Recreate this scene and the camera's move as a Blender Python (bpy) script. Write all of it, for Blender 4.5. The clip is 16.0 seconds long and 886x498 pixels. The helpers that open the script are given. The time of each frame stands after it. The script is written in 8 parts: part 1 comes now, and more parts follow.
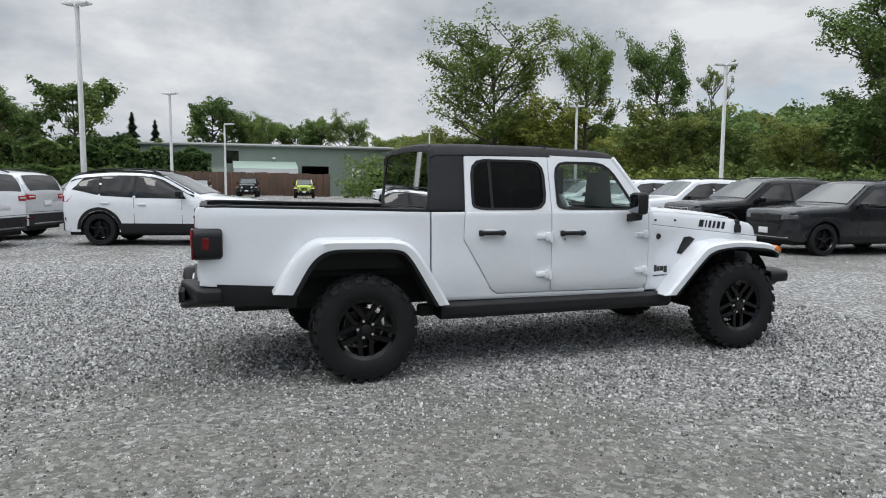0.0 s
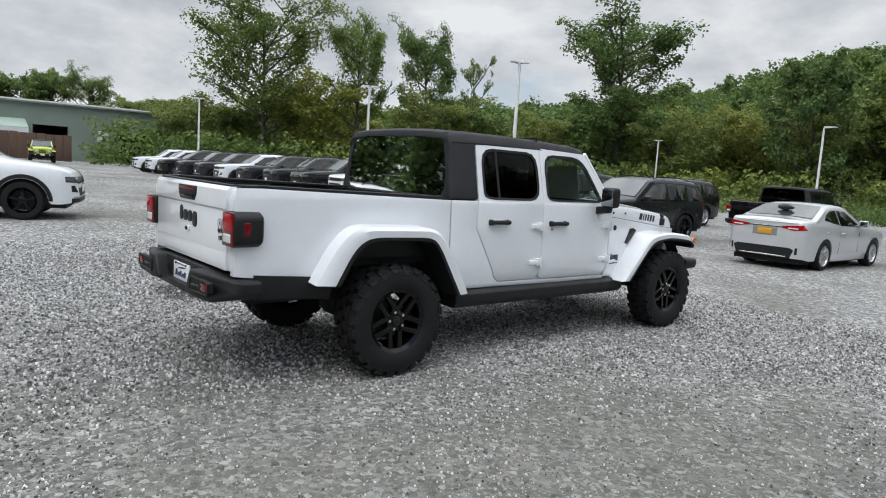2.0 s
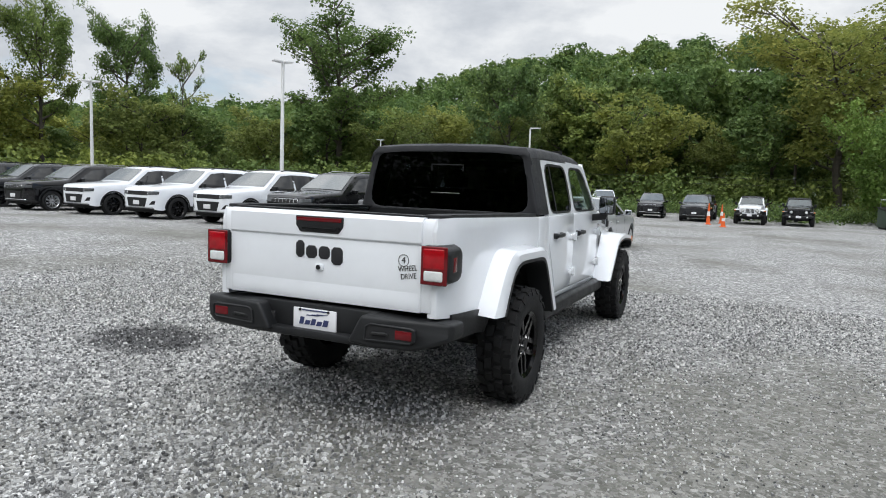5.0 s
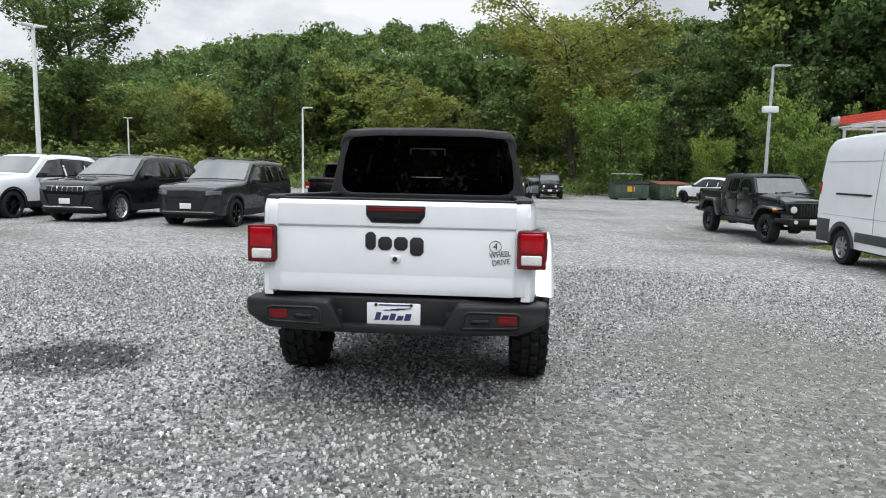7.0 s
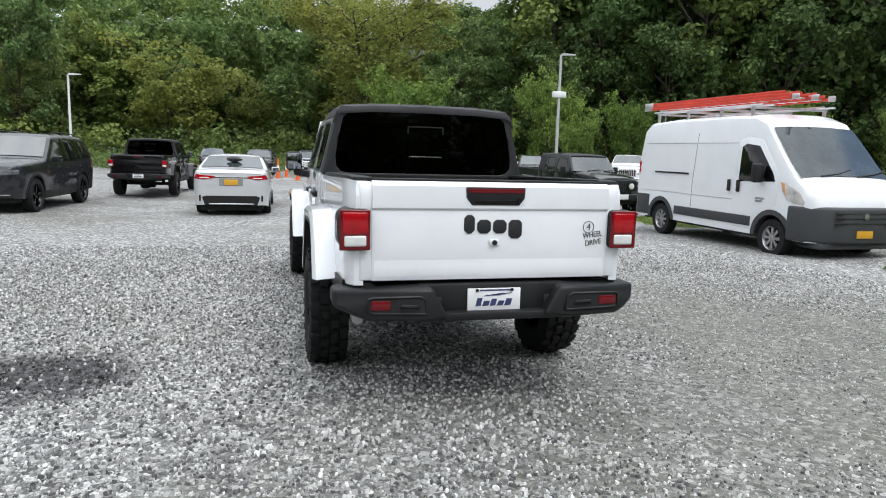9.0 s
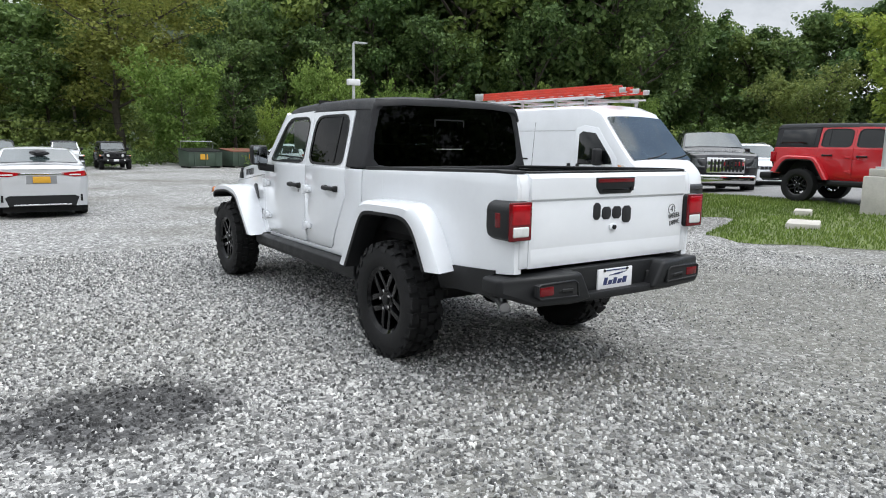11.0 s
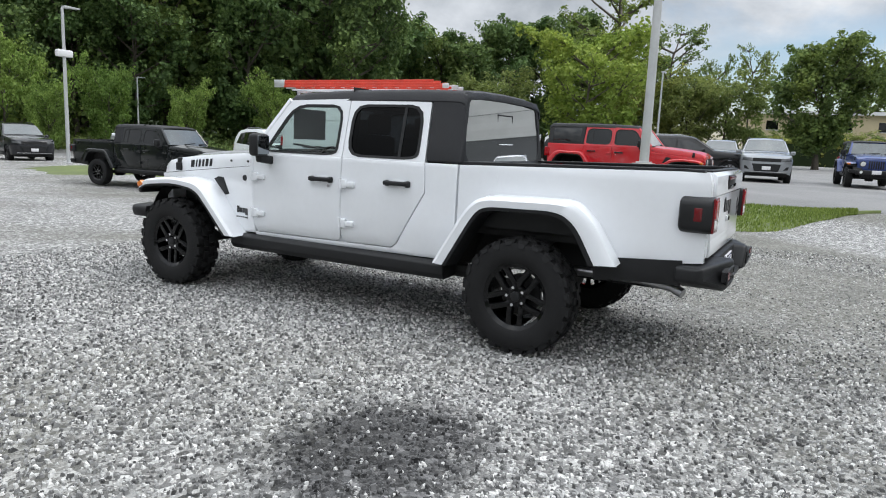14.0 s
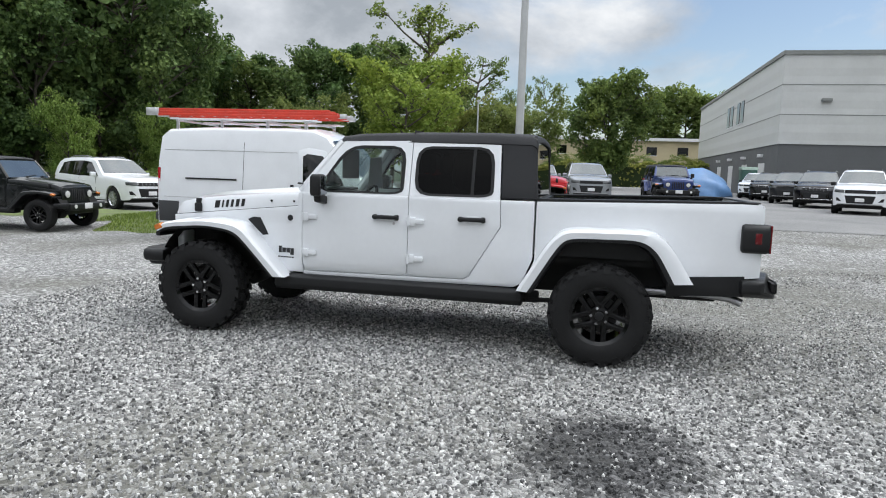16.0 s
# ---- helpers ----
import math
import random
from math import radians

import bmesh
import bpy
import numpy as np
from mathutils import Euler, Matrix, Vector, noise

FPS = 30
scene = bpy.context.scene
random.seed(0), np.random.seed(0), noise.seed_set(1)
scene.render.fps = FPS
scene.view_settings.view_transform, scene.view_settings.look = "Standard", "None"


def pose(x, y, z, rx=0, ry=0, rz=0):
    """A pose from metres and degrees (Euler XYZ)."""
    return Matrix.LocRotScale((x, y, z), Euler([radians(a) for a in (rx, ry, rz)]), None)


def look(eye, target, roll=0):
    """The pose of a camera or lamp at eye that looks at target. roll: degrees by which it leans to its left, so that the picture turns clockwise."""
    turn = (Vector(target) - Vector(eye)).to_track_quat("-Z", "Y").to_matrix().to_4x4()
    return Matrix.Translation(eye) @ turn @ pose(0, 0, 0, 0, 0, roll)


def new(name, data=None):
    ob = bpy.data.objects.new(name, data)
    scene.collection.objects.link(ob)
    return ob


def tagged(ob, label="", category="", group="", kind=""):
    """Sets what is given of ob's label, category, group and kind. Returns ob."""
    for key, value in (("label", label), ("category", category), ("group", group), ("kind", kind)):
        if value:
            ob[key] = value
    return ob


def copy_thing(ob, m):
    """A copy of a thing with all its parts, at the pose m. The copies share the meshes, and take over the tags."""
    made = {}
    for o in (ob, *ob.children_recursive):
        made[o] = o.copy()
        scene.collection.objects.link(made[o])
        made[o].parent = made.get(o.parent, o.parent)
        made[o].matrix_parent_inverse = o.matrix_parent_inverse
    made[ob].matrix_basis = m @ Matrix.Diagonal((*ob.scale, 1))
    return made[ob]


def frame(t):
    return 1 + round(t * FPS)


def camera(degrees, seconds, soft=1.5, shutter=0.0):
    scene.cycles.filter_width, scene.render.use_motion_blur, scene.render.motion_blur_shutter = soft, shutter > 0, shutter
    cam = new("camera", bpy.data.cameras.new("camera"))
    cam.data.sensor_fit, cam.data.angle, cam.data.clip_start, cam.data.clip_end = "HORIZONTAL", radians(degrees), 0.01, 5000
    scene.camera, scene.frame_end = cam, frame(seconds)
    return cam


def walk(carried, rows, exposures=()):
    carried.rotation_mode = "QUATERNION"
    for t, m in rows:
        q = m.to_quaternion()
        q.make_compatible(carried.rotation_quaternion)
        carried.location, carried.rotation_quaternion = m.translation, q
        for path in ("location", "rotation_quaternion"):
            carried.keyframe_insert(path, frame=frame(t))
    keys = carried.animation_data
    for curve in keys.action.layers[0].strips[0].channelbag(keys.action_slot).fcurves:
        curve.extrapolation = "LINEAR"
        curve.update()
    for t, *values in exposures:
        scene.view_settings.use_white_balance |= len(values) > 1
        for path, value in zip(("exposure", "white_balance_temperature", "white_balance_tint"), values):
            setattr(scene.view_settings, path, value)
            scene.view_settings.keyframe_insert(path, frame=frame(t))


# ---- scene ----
cam = camera(66.4, 16.0, soft=1.05)

PATH = [
    (0, (5.81, -1.104, 1.497), (3.93, -0.448, 1.305), 0.4),
    (0.5, (5.691, -1.639, 1.522), (3.885, -0.802, 1.325), 1.3),
    (1, (5.428, -2.079, 1.501), (3.712, -1.072, 1.292), 2.3),
    (1.5, (5.093, -2.475, 1.493), (3.477, -1.318, 1.272), 3.2),
    (2, (4.753, -2.851, 1.509), (3.235, -1.57, 1.275), 3.6),
    (2.5, (4.351, -3.158, 1.514), (2.934, -1.768, 1.273), 3.6),
    (3, (3.985, -3.491, 1.504), (2.677, -1.997, 1.264), 3.5),
    (3.5, (3.6, -3.733, 1.485), (2.407, -2.144, 1.255), 3.2),
    (3.7, (3.429, -3.8, 1.494), (2.282, -2.177, 1.269), 3.1),
    (5.8, (1.649, -4.817, 1.517), (1.045, -2.921, 1.318), 1.3),
    (6, (1.469, -4.861, 1.499), (0.937, -2.944, 1.295), 1.2),
    (6.5, (1.018, -4.908, 1.518), (0.676, -2.95, 1.298), 1.1),
    (7, (0.552, -4.941, 1.504), (0.403, -2.96, 1.268), 1.1),
    (7.5, (0.146, -4.909, 1.485), (0.177, -2.925, 1.235), 1.1),
    (8, (-0.223, -4.83, 1.487), (-0.027, -2.856, 1.225), 1.4),
    (8.5, (-0.696, -4.8, 1.496), (-0.347, -2.85, 1.221), 1.6),
    (9, (-1.192, -4.67, 1.477), (-0.695, -2.755, 1.192), 1.6),
    (9.2, (-1.379, -4.596, 1.489), (-0.822, -2.697, 1.2), 1.5),
    (11.3, (-3.427, -3.804, 1.475), (-2.217, -2.241, 1.166), 1.0),
    (11.5, (-3.58, -3.686, 1.475), (-2.317, -2.166, 1.166), 1.1),
    (12, (-3.942, -3.38, 1.478), (-2.558, -1.97, 1.173), 1.2),
    (12.5, (-4.282, -3.05, 1.494), (-2.793, -1.751, 1.189), 1.4),
    (13, (-4.517, -2.653, 1.484), (-2.939, -1.465, 1.173), 1.9),
    (13.5, (-4.831, -2.236, 1.461), (-3.174, -1.162, 1.144), 2.3),
    (14, (-5.113, -1.773, 1.439), (-3.39, -0.808, 1.124), 2.5),
    (14.5, (-5.4, -1.317, 1.445), (-3.616, -0.463, 1.144), 2.3),
    (15, (-5.73, -0.884, 1.471), (-3.891, -0.148, 1.193), 2.1),
    (15.5, (-5.973, -0.423, 1.483), (-4.081, 0.178, 1.234), 1.9),
    (16, (-6.253, 0.054, 1.486), (-4.315, 0.494, 1.26), 1.9),
]
EXPOSURES = [(0, -0.11), (3, 0.0), (6, 0.13), (9, 0.27), (12, 0.30), (16, 0.17)]
walk(cam, [(t, look(eye, target, roll)) for t, eye, target, roll in PATH], EXPOSURES)

# ---------------------------------------------------------------- light
SUN_ELEV, SUN_AZ = 54.0, 158.0          # degrees; azimuth clockwise from +y
world = bpy.data.worlds.new("overcast_sky")
scene.world = world
world.use_nodes = True
wt = world.node_tree
wt.nodes.clear()


def wnode(kind, **props):
    n = wt.nodes.new(kind)
    for k, v in props.items():
        n.inputs[k].default_value = v
    return n


w_out = wnode("ShaderNodeOutputWorld")
w_bg = wnode("ShaderNodeBackground", Strength=1.0)
sky = wt.nodes.new("ShaderNodeTexSky")
sky.sky_type, sky.sun_disc = "NISHITA", False
sky.sun_elevation, sky.sun_rotation = radians(SUN_ELEV), radians(SUN_AZ)
sky_dim = wt.nodes.new("ShaderNodeVectorMath")
sky_dim.operation = "SCALE"
sky_dim.inputs["Scale"].default_value = 0.13
wt.links.new(sky.outputs[0], sky_dim.inputs[0])
w_co = wt.nodes.new("ShaderNodeTexCoord")
w_map = wt.nodes.new("ShaderNodeMapping")
w_map.inputs["Scale"].default_value = (1.0, 1.0, 2.0)
w_map.inputs["Location"].default_value = (0.35, 1.7, 0.0)
wt.links.new(w_co.outputs["Generated"], w_map.inputs[0])
cl_big = wnode("ShaderNodeTexNoise", Scale=1.9, Detail=9.0, Roughness=0.56, Distortion=0.25)
cl_tone = wnode("ShaderNodeTexNoise", Scale=3.3, Detail=8.0, Roughness=0.58, Distortion=0.15)
for n in (cl_big, cl_tone):
    wt.links.new(w_map.outputs[0], n.inputs["Vector"])
cover = wt.nodes.new("ShaderNodeValToRGB")          # where cloud hides the blue
cover.color_ramp.elements[0].position, cover.color_ramp.elements[1].position = 0.29, 0.39
# the cover breaks up towards +x, where blue shows between cumulus
w_dot = wt.nodes.new("ShaderNodeVectorMath")
w_dot.operation = "DOT_PRODUCT"
wt.links.new(w_co.outputs["Generated"], w_dot.inputs[0])
w_dot.inputs[1].default_value = (0.955, -0.10, 0.28)
w_break = wt.nodes.new("ShaderNodeMapRange")
w_break.interpolation_type = "SMOOTHSTEP"
for k, v in (("From Min", 0.88), ("From Max", 0.985), ("To Min", 0.0), ("To Max", -0.27)):
    w_break.inputs[k].default_value = v
wt.links.new(w_dot.outputs["Value"], w_break.inputs["Value"])
w_sum = wt.nodes.new("ShaderNodeMath")
wt.links.new(cl_big.outputs[0], w_sum.inputs[0])
wt.links.new(w_break.outputs[0], w_sum.inputs[1])
wt.links.new(w_sum.outputs[0], cover.inputs[0])
tone = wt.nodes.new("ShaderNodeValToRGB")           # grey bellies to white tops
tone.color_ramp.elements[0].position, tone.color_ramp.elements[0].color = 0.30, (0.40, 0.44, 0.49, 1)
tone.color_ramp.elements[1].position, tone.color_ramp.elements[1].color = 0.62, (0.95, 0.975, 1.0, 1)
e = tone.color_ramp.elements.new(0.48)
e.color = (0.67, 0.71, 0.765, 1)
wt.links.new(cl_tone.outputs[0], tone.inputs[0])
w_mix = wt.nodes.new("ShaderNodeMix")
w_mix.data_type = "RGBA"
wt.links.new(cover.outputs[0], w_mix.inputs["Factor"])
wt.links.new(sky_dim.outputs[0], w_mix.inputs["A"])
wt.links.new(tone.outputs[0], w_mix.inputs["B"])
# an overcast sky is two to three times brighter overhead than near the horizon
w_sep = wt.nodes.new("ShaderNodeSeparateXYZ")
wt.links.new(w_co.outputs["Generated"], w_sep.inputs[0])
w_rise = wt.nodes.new("ShaderNodeMapRange")
w_rise.interpolation_type = "SMOOTHSTEP"
for k, v in (("From Min", 0.28), ("From Max", 0.95), ("To Min", 0.88), ("To Max", 2.65)):
    w_rise.inputs[k].default_value = v
wt.links.new(w_sep.outputs["Z"], w_rise.inputs["Value"])
w_lift = wt.nodes.new("ShaderNodeVectorMath")
w_lift.operation = "SCALE"
wt.links.new(w_mix.outputs["Result"], w_lift.inputs[0])
wt.links.new(w_rise.outputs[0], w_lift.inputs["Scale"])
wt.links.new(w_lift.outputs[0], w_bg.inputs[0])
wt.links.new(w_bg.outputs[0], w_out.inputs[0])

sun = new("sun", bpy.data.lights.new("sun", "SUN"))
sun.data.energy, sun.data.angle, sun.data.color = 1.0, radians(24), (1.0, 0.985, 0.955)
sa, se = radians(SUN_AZ), radians(SUN_ELEV)
sun.matrix_world = look((math.sin(sa) * math.cos(se) * 50, math.cos(sa) * math.cos(se) * 50, math.sin(se) * 50), (0, 0, 0))


# ---------------------------------------------------------------- materials
MATS = {}


def material(name):
    m = bpy.data.materials.new(name)
    m.use_nodes = True
    t = m.node_tree
    return m, t, t.nodes["Principled BSDF"]


def link(t, a, b):
    t.links.new(a, b)


def noise_of(t, scale, detail=4.0, rough=0.55, space="Object"):
    co = t.nodes.new("ShaderNodeTexCoord")
    n = t.nodes.new("ShaderNodeTexNoise")
    n.inputs["Scale"].default_value, n.inputs["Detail"].default_value, n.inputs["Roughness"].default_value = scale, detail, rough
    link(t, co.outputs[space], n.inputs["Vector"])
    return n


def ramp_of(t, src, stops):
    r = t.nodes.new("ShaderNodeValToRGB")
    el = r.color_ramp.elements
    while len(el) < len(stops):
        el.new(0.5)
    for e, (p, c) in zip(el, stops):
        e.position, e.color = p, (*c, 1) if len(c) == 3 else c
    link(t, src, r.inputs[0])
    return r


def bump_of(t, src, bsdf, strength, dist):
    b = t.nodes.new("ShaderNodeBump")
    b.inputs["Strength"].default_value, b.inputs["Distance"].default_value = strength, dist
    link(t, src, b.inputs["Height"])
    link(t, b.outputs[0], bsdf.inputs["Normal"])
    return b


def ground_patch(t, x, y, rx, ry, rag, inner, outer):
    """1 inside a ragged patch of ground, 0 outside."""
    co, mp = t.nodes.new("ShaderNodeTexCoord"), t.nodes.new("ShaderNodeMapping")
    mp.inputs["Location"].default_value = (-x / rx, -y / ry, 0)
    mp.inputs["Scale"].default_value = (1 / rx, 1 / ry, 0)
    link(t, co.outputs["Object"], mp.inputs[0])
    ln, ad = t.nodes.new("ShaderNodeVectorMath"), t.nodes.new("ShaderNodeMath")
    ln.operation, ad.operation = "LENGTH", "MULTIPLY_ADD"
    link(t, mp.outputs[0], ln.inputs[0])
    link(t, noise_of(t, rag, 6, 0.65).outputs[0], ad.inputs[0])
    ad.inputs[1].default_value = 1.3
    link(t, ln.outputs["Value"], ad.inputs[2])
    half = t.nodes.new("ShaderNodeMath")
    half.operation = "MULTIPLY"
    half.inputs[1].default_value = 0.5
    link(t, ad.outputs[0], half.inputs[0])
    return ramp_of(t, half.outputs[0], [(inner / 2, (1, 1, 1)), (outer / 2, (0, 0, 0))])


STAIN, LANE = (-2.62, -0.08, 0.80, 0.64, 7.0, 1.20, 1.58), (3.3, -0.8, 2.9, 4.4, 0.9, 1.25, 1.75)


def plain(name, colour, rough=0.5, metal=0.0, coat=0.0, vary=0.12, scale=6.0, bump=0.0, bscale=60.0, spec=0.5):
    """A surface with tone variation at two scales, varying roughness and a little relief."""
    if name in MATS:
        return MATS[name]
    m, t, b = material(name)
    n1, n2 = noise_of(t, scale, 5), noise_of(t, scale * 9, 3)
    mix = t.nodes.new("ShaderNodeMath")
    mix.operation = "MULTIPLY_ADD"
    link(t, n2.outputs[0], mix.inputs[0])
    mix.inputs[1].default_value = 0.35
    link(t, n1.outputs[0], mix.inputs[2])
    lo, hi = [max(0, c * (1 - vary)) for c in colour], [min(1, c * (1 + vary)) for c in colour]
    r = ramp_of(t, mix.outputs[0], [(0.42, lo), (0.92, hi)])
    link(t, r.outputs[0], b.inputs["Base Color"])
    rr = ramp_of(t, n1.outputs[0], [(0.3, [max(0.02, rough * 0.8)] * 3), (0.75, [min(1, rough * 1.2)] * 3)])
    link(t, rr.outputs[0], b.inputs["Roughness"])
    b.inputs["Metallic"].default_value = metal
    b.inputs["Coat Weight"].default_value = coat
    b.inputs["Coat Roughness"].default_value = 0.06
    b.inputs["Specular IOR Level"].default_value = spec
    if bump:
        bump_of(t, noise_of(t, bscale, 4).outputs[0], b, bump, 0.004)
    MATS[name] = m
    return m


def glass(name, tint, rough=0.02, ior=1.52):
    """Tinted pane: clear to the tint, with a mirror film that grows at grazing angles."""
    if name in MATS:
        return MATS[name]
    m, t, b = material(name)
    t.nodes.remove(b)
    tr, gl, mx, fr = [t.nodes.new(k) for k in ("ShaderNodeBsdfTransparent", "ShaderNodeBsdfGlossy", "ShaderNodeMixShader", "ShaderNodeFresnel")]
    tr.inputs[0].default_value = (*tint, 1)
    gl.inputs["Roughness"].default_value = rough
    fr.inputs[0].default_value = ior
    link(t, fr.outputs[0], mx.inputs[0])
    link(t, tr.outputs[0], mx.inputs[1])
    link(t, gl.outputs[0], mx.inputs[2])
    link(t, mx.outputs[0], t.nodes["Material Output"].inputs[0])
    MATS[name] = m
    return m


def paint(name, colour, metal=0.0):
    dark = max(colour) < 0.06
    return plain("paint_" + name, colour, rough=0.38 if not dark else 0.3, metal=metal, coat=1.0 if not dark else 0.9, vary=0.035, scale=2.2, spec=0.5 if not dark else 0.08)


white = paint("white", (0.775, 0.795, 0.825))
m_black = plain("black_plastic", (0.011, 0.0115, 0.0125), 0.5, bump=0.2, bscale=220, vary=0.2, spec=0.34)
m_top = plain("textured_black_hardtop", (0.017, 0.0175, 0.020), 0.6, bump=0.4, bscale=260, vary=0.2, spec=0.36)
m_rubber = plain("tyre_rubber", (0.014, 0.014, 0.0145), 0.72, vary=0.35, bump=0.3, bscale=120, spec=0.22)
m_rim = plain("gloss_black_rim", (0.0025, 0.0025, 0.003), 0.12, vary=0.2, spec=0.36)
m_alloy = plain("silver_alloy", (0.55, 0.56, 0.58), 0.3, metal=0.9, vary=0.08)
m_steel = plain("brushed_steel", (0.42, 0.42, 0.43), 0.38, metal=1.0, vary=0.12, bump=0.1)
m_disc = plain("dark_brake_steel", (0.05, 0.05, 0.05), 0.5, metal=0.8, vary=0.2)
m_chrome = plain("chrome", (0.80, 0.80, 0.82), 0.08, metal=1.0, vary=0.02)
m_under = plain("underbody_black", (0.012, 0.012, 0.012), 0.85, vary=0.4)
# near-black for joints; on slots and recesses the colour paints their shade
m_gap = plain("panel_gap_shadow", (0.010, 0.010, 0.011), 0.9, vary=0.1)
m_red = plain("red_lens", (0.34, 0.003, 0.008), 0.16, coat=0.25, vary=0.25, scale=18, spec=0.35)
m_reddk = plain("dark_red_lens", (0.13, 0.003, 0.006), 0.16, coat=0.25, vary=0.2, scale=20, spec=0.35)
m_mirror = plain("mirror_glass", (0.30, 0.32, 0.34), 0.04, metal=1.0, vary=0.05)
m_lamp = plain("smoked_headlamp", (0.09, 0.095, 0.10), 0.08, coat=1.0, vary=0.5, scale=22)
m_clear = plain("clear_lens", (0.66, 0.67, 0.66), 0.10, coat=1.0, vary=0.12, scale=30)
m_amber = plain("amber_lens", (0.62, 0.17, 0.02), 0.15, coat=1.0, vary=0.2, scale=25)
m_seat = plain("dark_seat_cloth", (0.025, 0.025, 0.028), 0.85, vary=0.25, bump=0.3)
m_paper = plain("white_paper", (0.72, 0.74, 0.73), 0.7, vary=0.06)
m_plate = plain("white_plate", (0.74, 0.74, 0.76), 0.35, vary=0.04)
m_plate_y = plain("yellow_plate", (0.62, 0.33, 0.03), 0.4, vary=0.08)
m_ink = plain("black_decal", (0.014, 0.014, 0.016), 0.45, vary=0.1)
m_navy = plain("navy_ink", (0.03, 0.04, 0.12), 0.5, vary=0.1)
m_pole = plain("galvanised_pole", (0.50, 0.51, 0.52), 0.5, metal=0.35, vary=0.1, scale=2)
m_pole_w = plain("white_painted_pole", (0.72, 0.72, 0.71), 0.5, vary=0.07, scale=2)
m_conc = plain("concrete", (0.46, 0.44, 0.40), 0.85, vary=0.18, scale=3, bump=0.5, bscale=70)
m_orange = plain("orange_plastic", (0.72, 0.12, 0.02), 0.5, vary=0.12)
m_ladder = plain("red_fibreglass", (0.62, 0.055, 0.03), 0.45, vary=0.15, scale=4)
m_aluminium = plain("aluminium", (0.66, 0.67, 0.68), 0.35, metal=0.8, vary=0.1)
g_privacy = glass("privacy_glass", (0.016, 0.018, 0.021), ior=1.25)
g_front = glass("green_tinted_glass", (0.70, 0.78, 0.75))
m_dkglass = plain("dark_car_glass", (0.004, 0.005, 0.0055), 0.03, vary=0.2, spec=0.55)
m_screen_deep = plain("deep_windscreen_glass", (0.030, 0.040, 0.041), 0.03, vary=0.4, scale=2, spec=0.7)
m_screen = plain("windscreen_glass", (0.034, 0.046, 0.047), 0.03, coat=0.5, vary=0.4, scale=3, spec=0.9)


# ---------------------------------------------------------------- mesh helpers
def add(bm, tmp):
    me = bpy.data.meshes.new("tmp")
    tmp.to_mesh(me)
    bm.from_mesh(me)
    bpy.data.meshes.remove(me)
    tmp.free()
    return bm


def soften(bm, off, seg=2, angle=0.6):
    if off:
        edges = [e for e in bm.edges if len(e.link_faces) == 2 and e.calc_face_angle(0) > angle]
        if edges:
            bmesh.ops.bevel(bm, geom=edges, offset=off, segments=seg, profile=0.5, affect="EDGES", clamp_overlap=True)
    return bm


def box(x0, x1, y0, y1, z0, z1, bev=0.0, seg=2):
    bm = bmesh.new()
    bmesh.ops.create_cube(bm, size=1)
    for v in bm.verts:
        v.co = Vector((x0 + (v.co.x + 0.5) * (x1 - x0), y0 + (v.co.y + 0.5) * (y1 - y0), z0 + (v.co.z + 0.5) * (z1 - z0)))
    return soften(bm, bev, seg)


def prism(poly, axis, a, b, bev=0.0, seg=2):
    """A polygon drawn in the plane across axis, drawn out from a to b."""
    bm = bmesh.new()
    put = {"x": lambda p, s: (s, p[0], p[1]), "y": lambda p, s: (p[0], s, p[1]), "z": lambda p, s: (p[0], p[1], s)}[axis]
    lo = [bm.verts.new(put(p, a)) for p in poly]
    hi = [bm.verts.new(put(p, b)) for p in poly]
    bm.faces.new(lo)
    bm.faces.new(hi)
    for i in range(len(poly)):
        j = (i + 1) % len(poly)
        bm.faces.new((lo[i], lo[j], hi[j], hi[i]))
    bmesh.ops.recalc_face_normals(bm, faces=bm.faces)
    return soften(bm, bev, seg)


TURN = {"x": pose(0, 0, 0, 0, 90, 0), "y": pose(0, 0, 0, 90, 0, 0), "z": Matrix.Identity(4)}


def cyl(r, depth, axis="z", at=(0, 0, 0), seg=20, r2=None, bev=0.0):
    bm = bmesh.new()
    bmesh.ops.create_cone(bm, cap_ends=True, segments=seg, radius1=r, radius2=r if r2 is None else r2, depth=depth)
    soften(bm, bev, 2, 1.0)
    bmesh.ops.transform(bm, matrix=Matrix.Translation(at) @ TURN[axis], verts=bm.verts)
    return bm


def lathe(profile, seg=32, axis="x", at=(0, 0, 0), cap=False):
    """Turns (radius, offset along the axis) pairs about the axis."""
    bm = bmesh.new()
    rings = []
    for r, s in profile:
        ring = []
        for k in range(seg):
            a = 2 * math.pi * k / seg
            u, v = r * math.cos(a), r * math.sin(a)
            p = (s, u, v) if axis == "x" else (u, s, v) if axis == "y" else (u, v, s)
            ring.append(bm.verts.new(Vector(p) + Vector(at)))
        rings.append(ring)
    for a, b in zip(rings, rings[1:]):
        for k in range(seg):
            bm.faces.new((a[k], a[(k + 1) % seg], b[(k + 1) % seg], b[k]))
    if cap:
        bm.faces.new(rings[0])
        bm.faces.new(rings[-1])
    bmesh.ops.recalc_face_normals(bm, faces=bm.faces)
    return bm


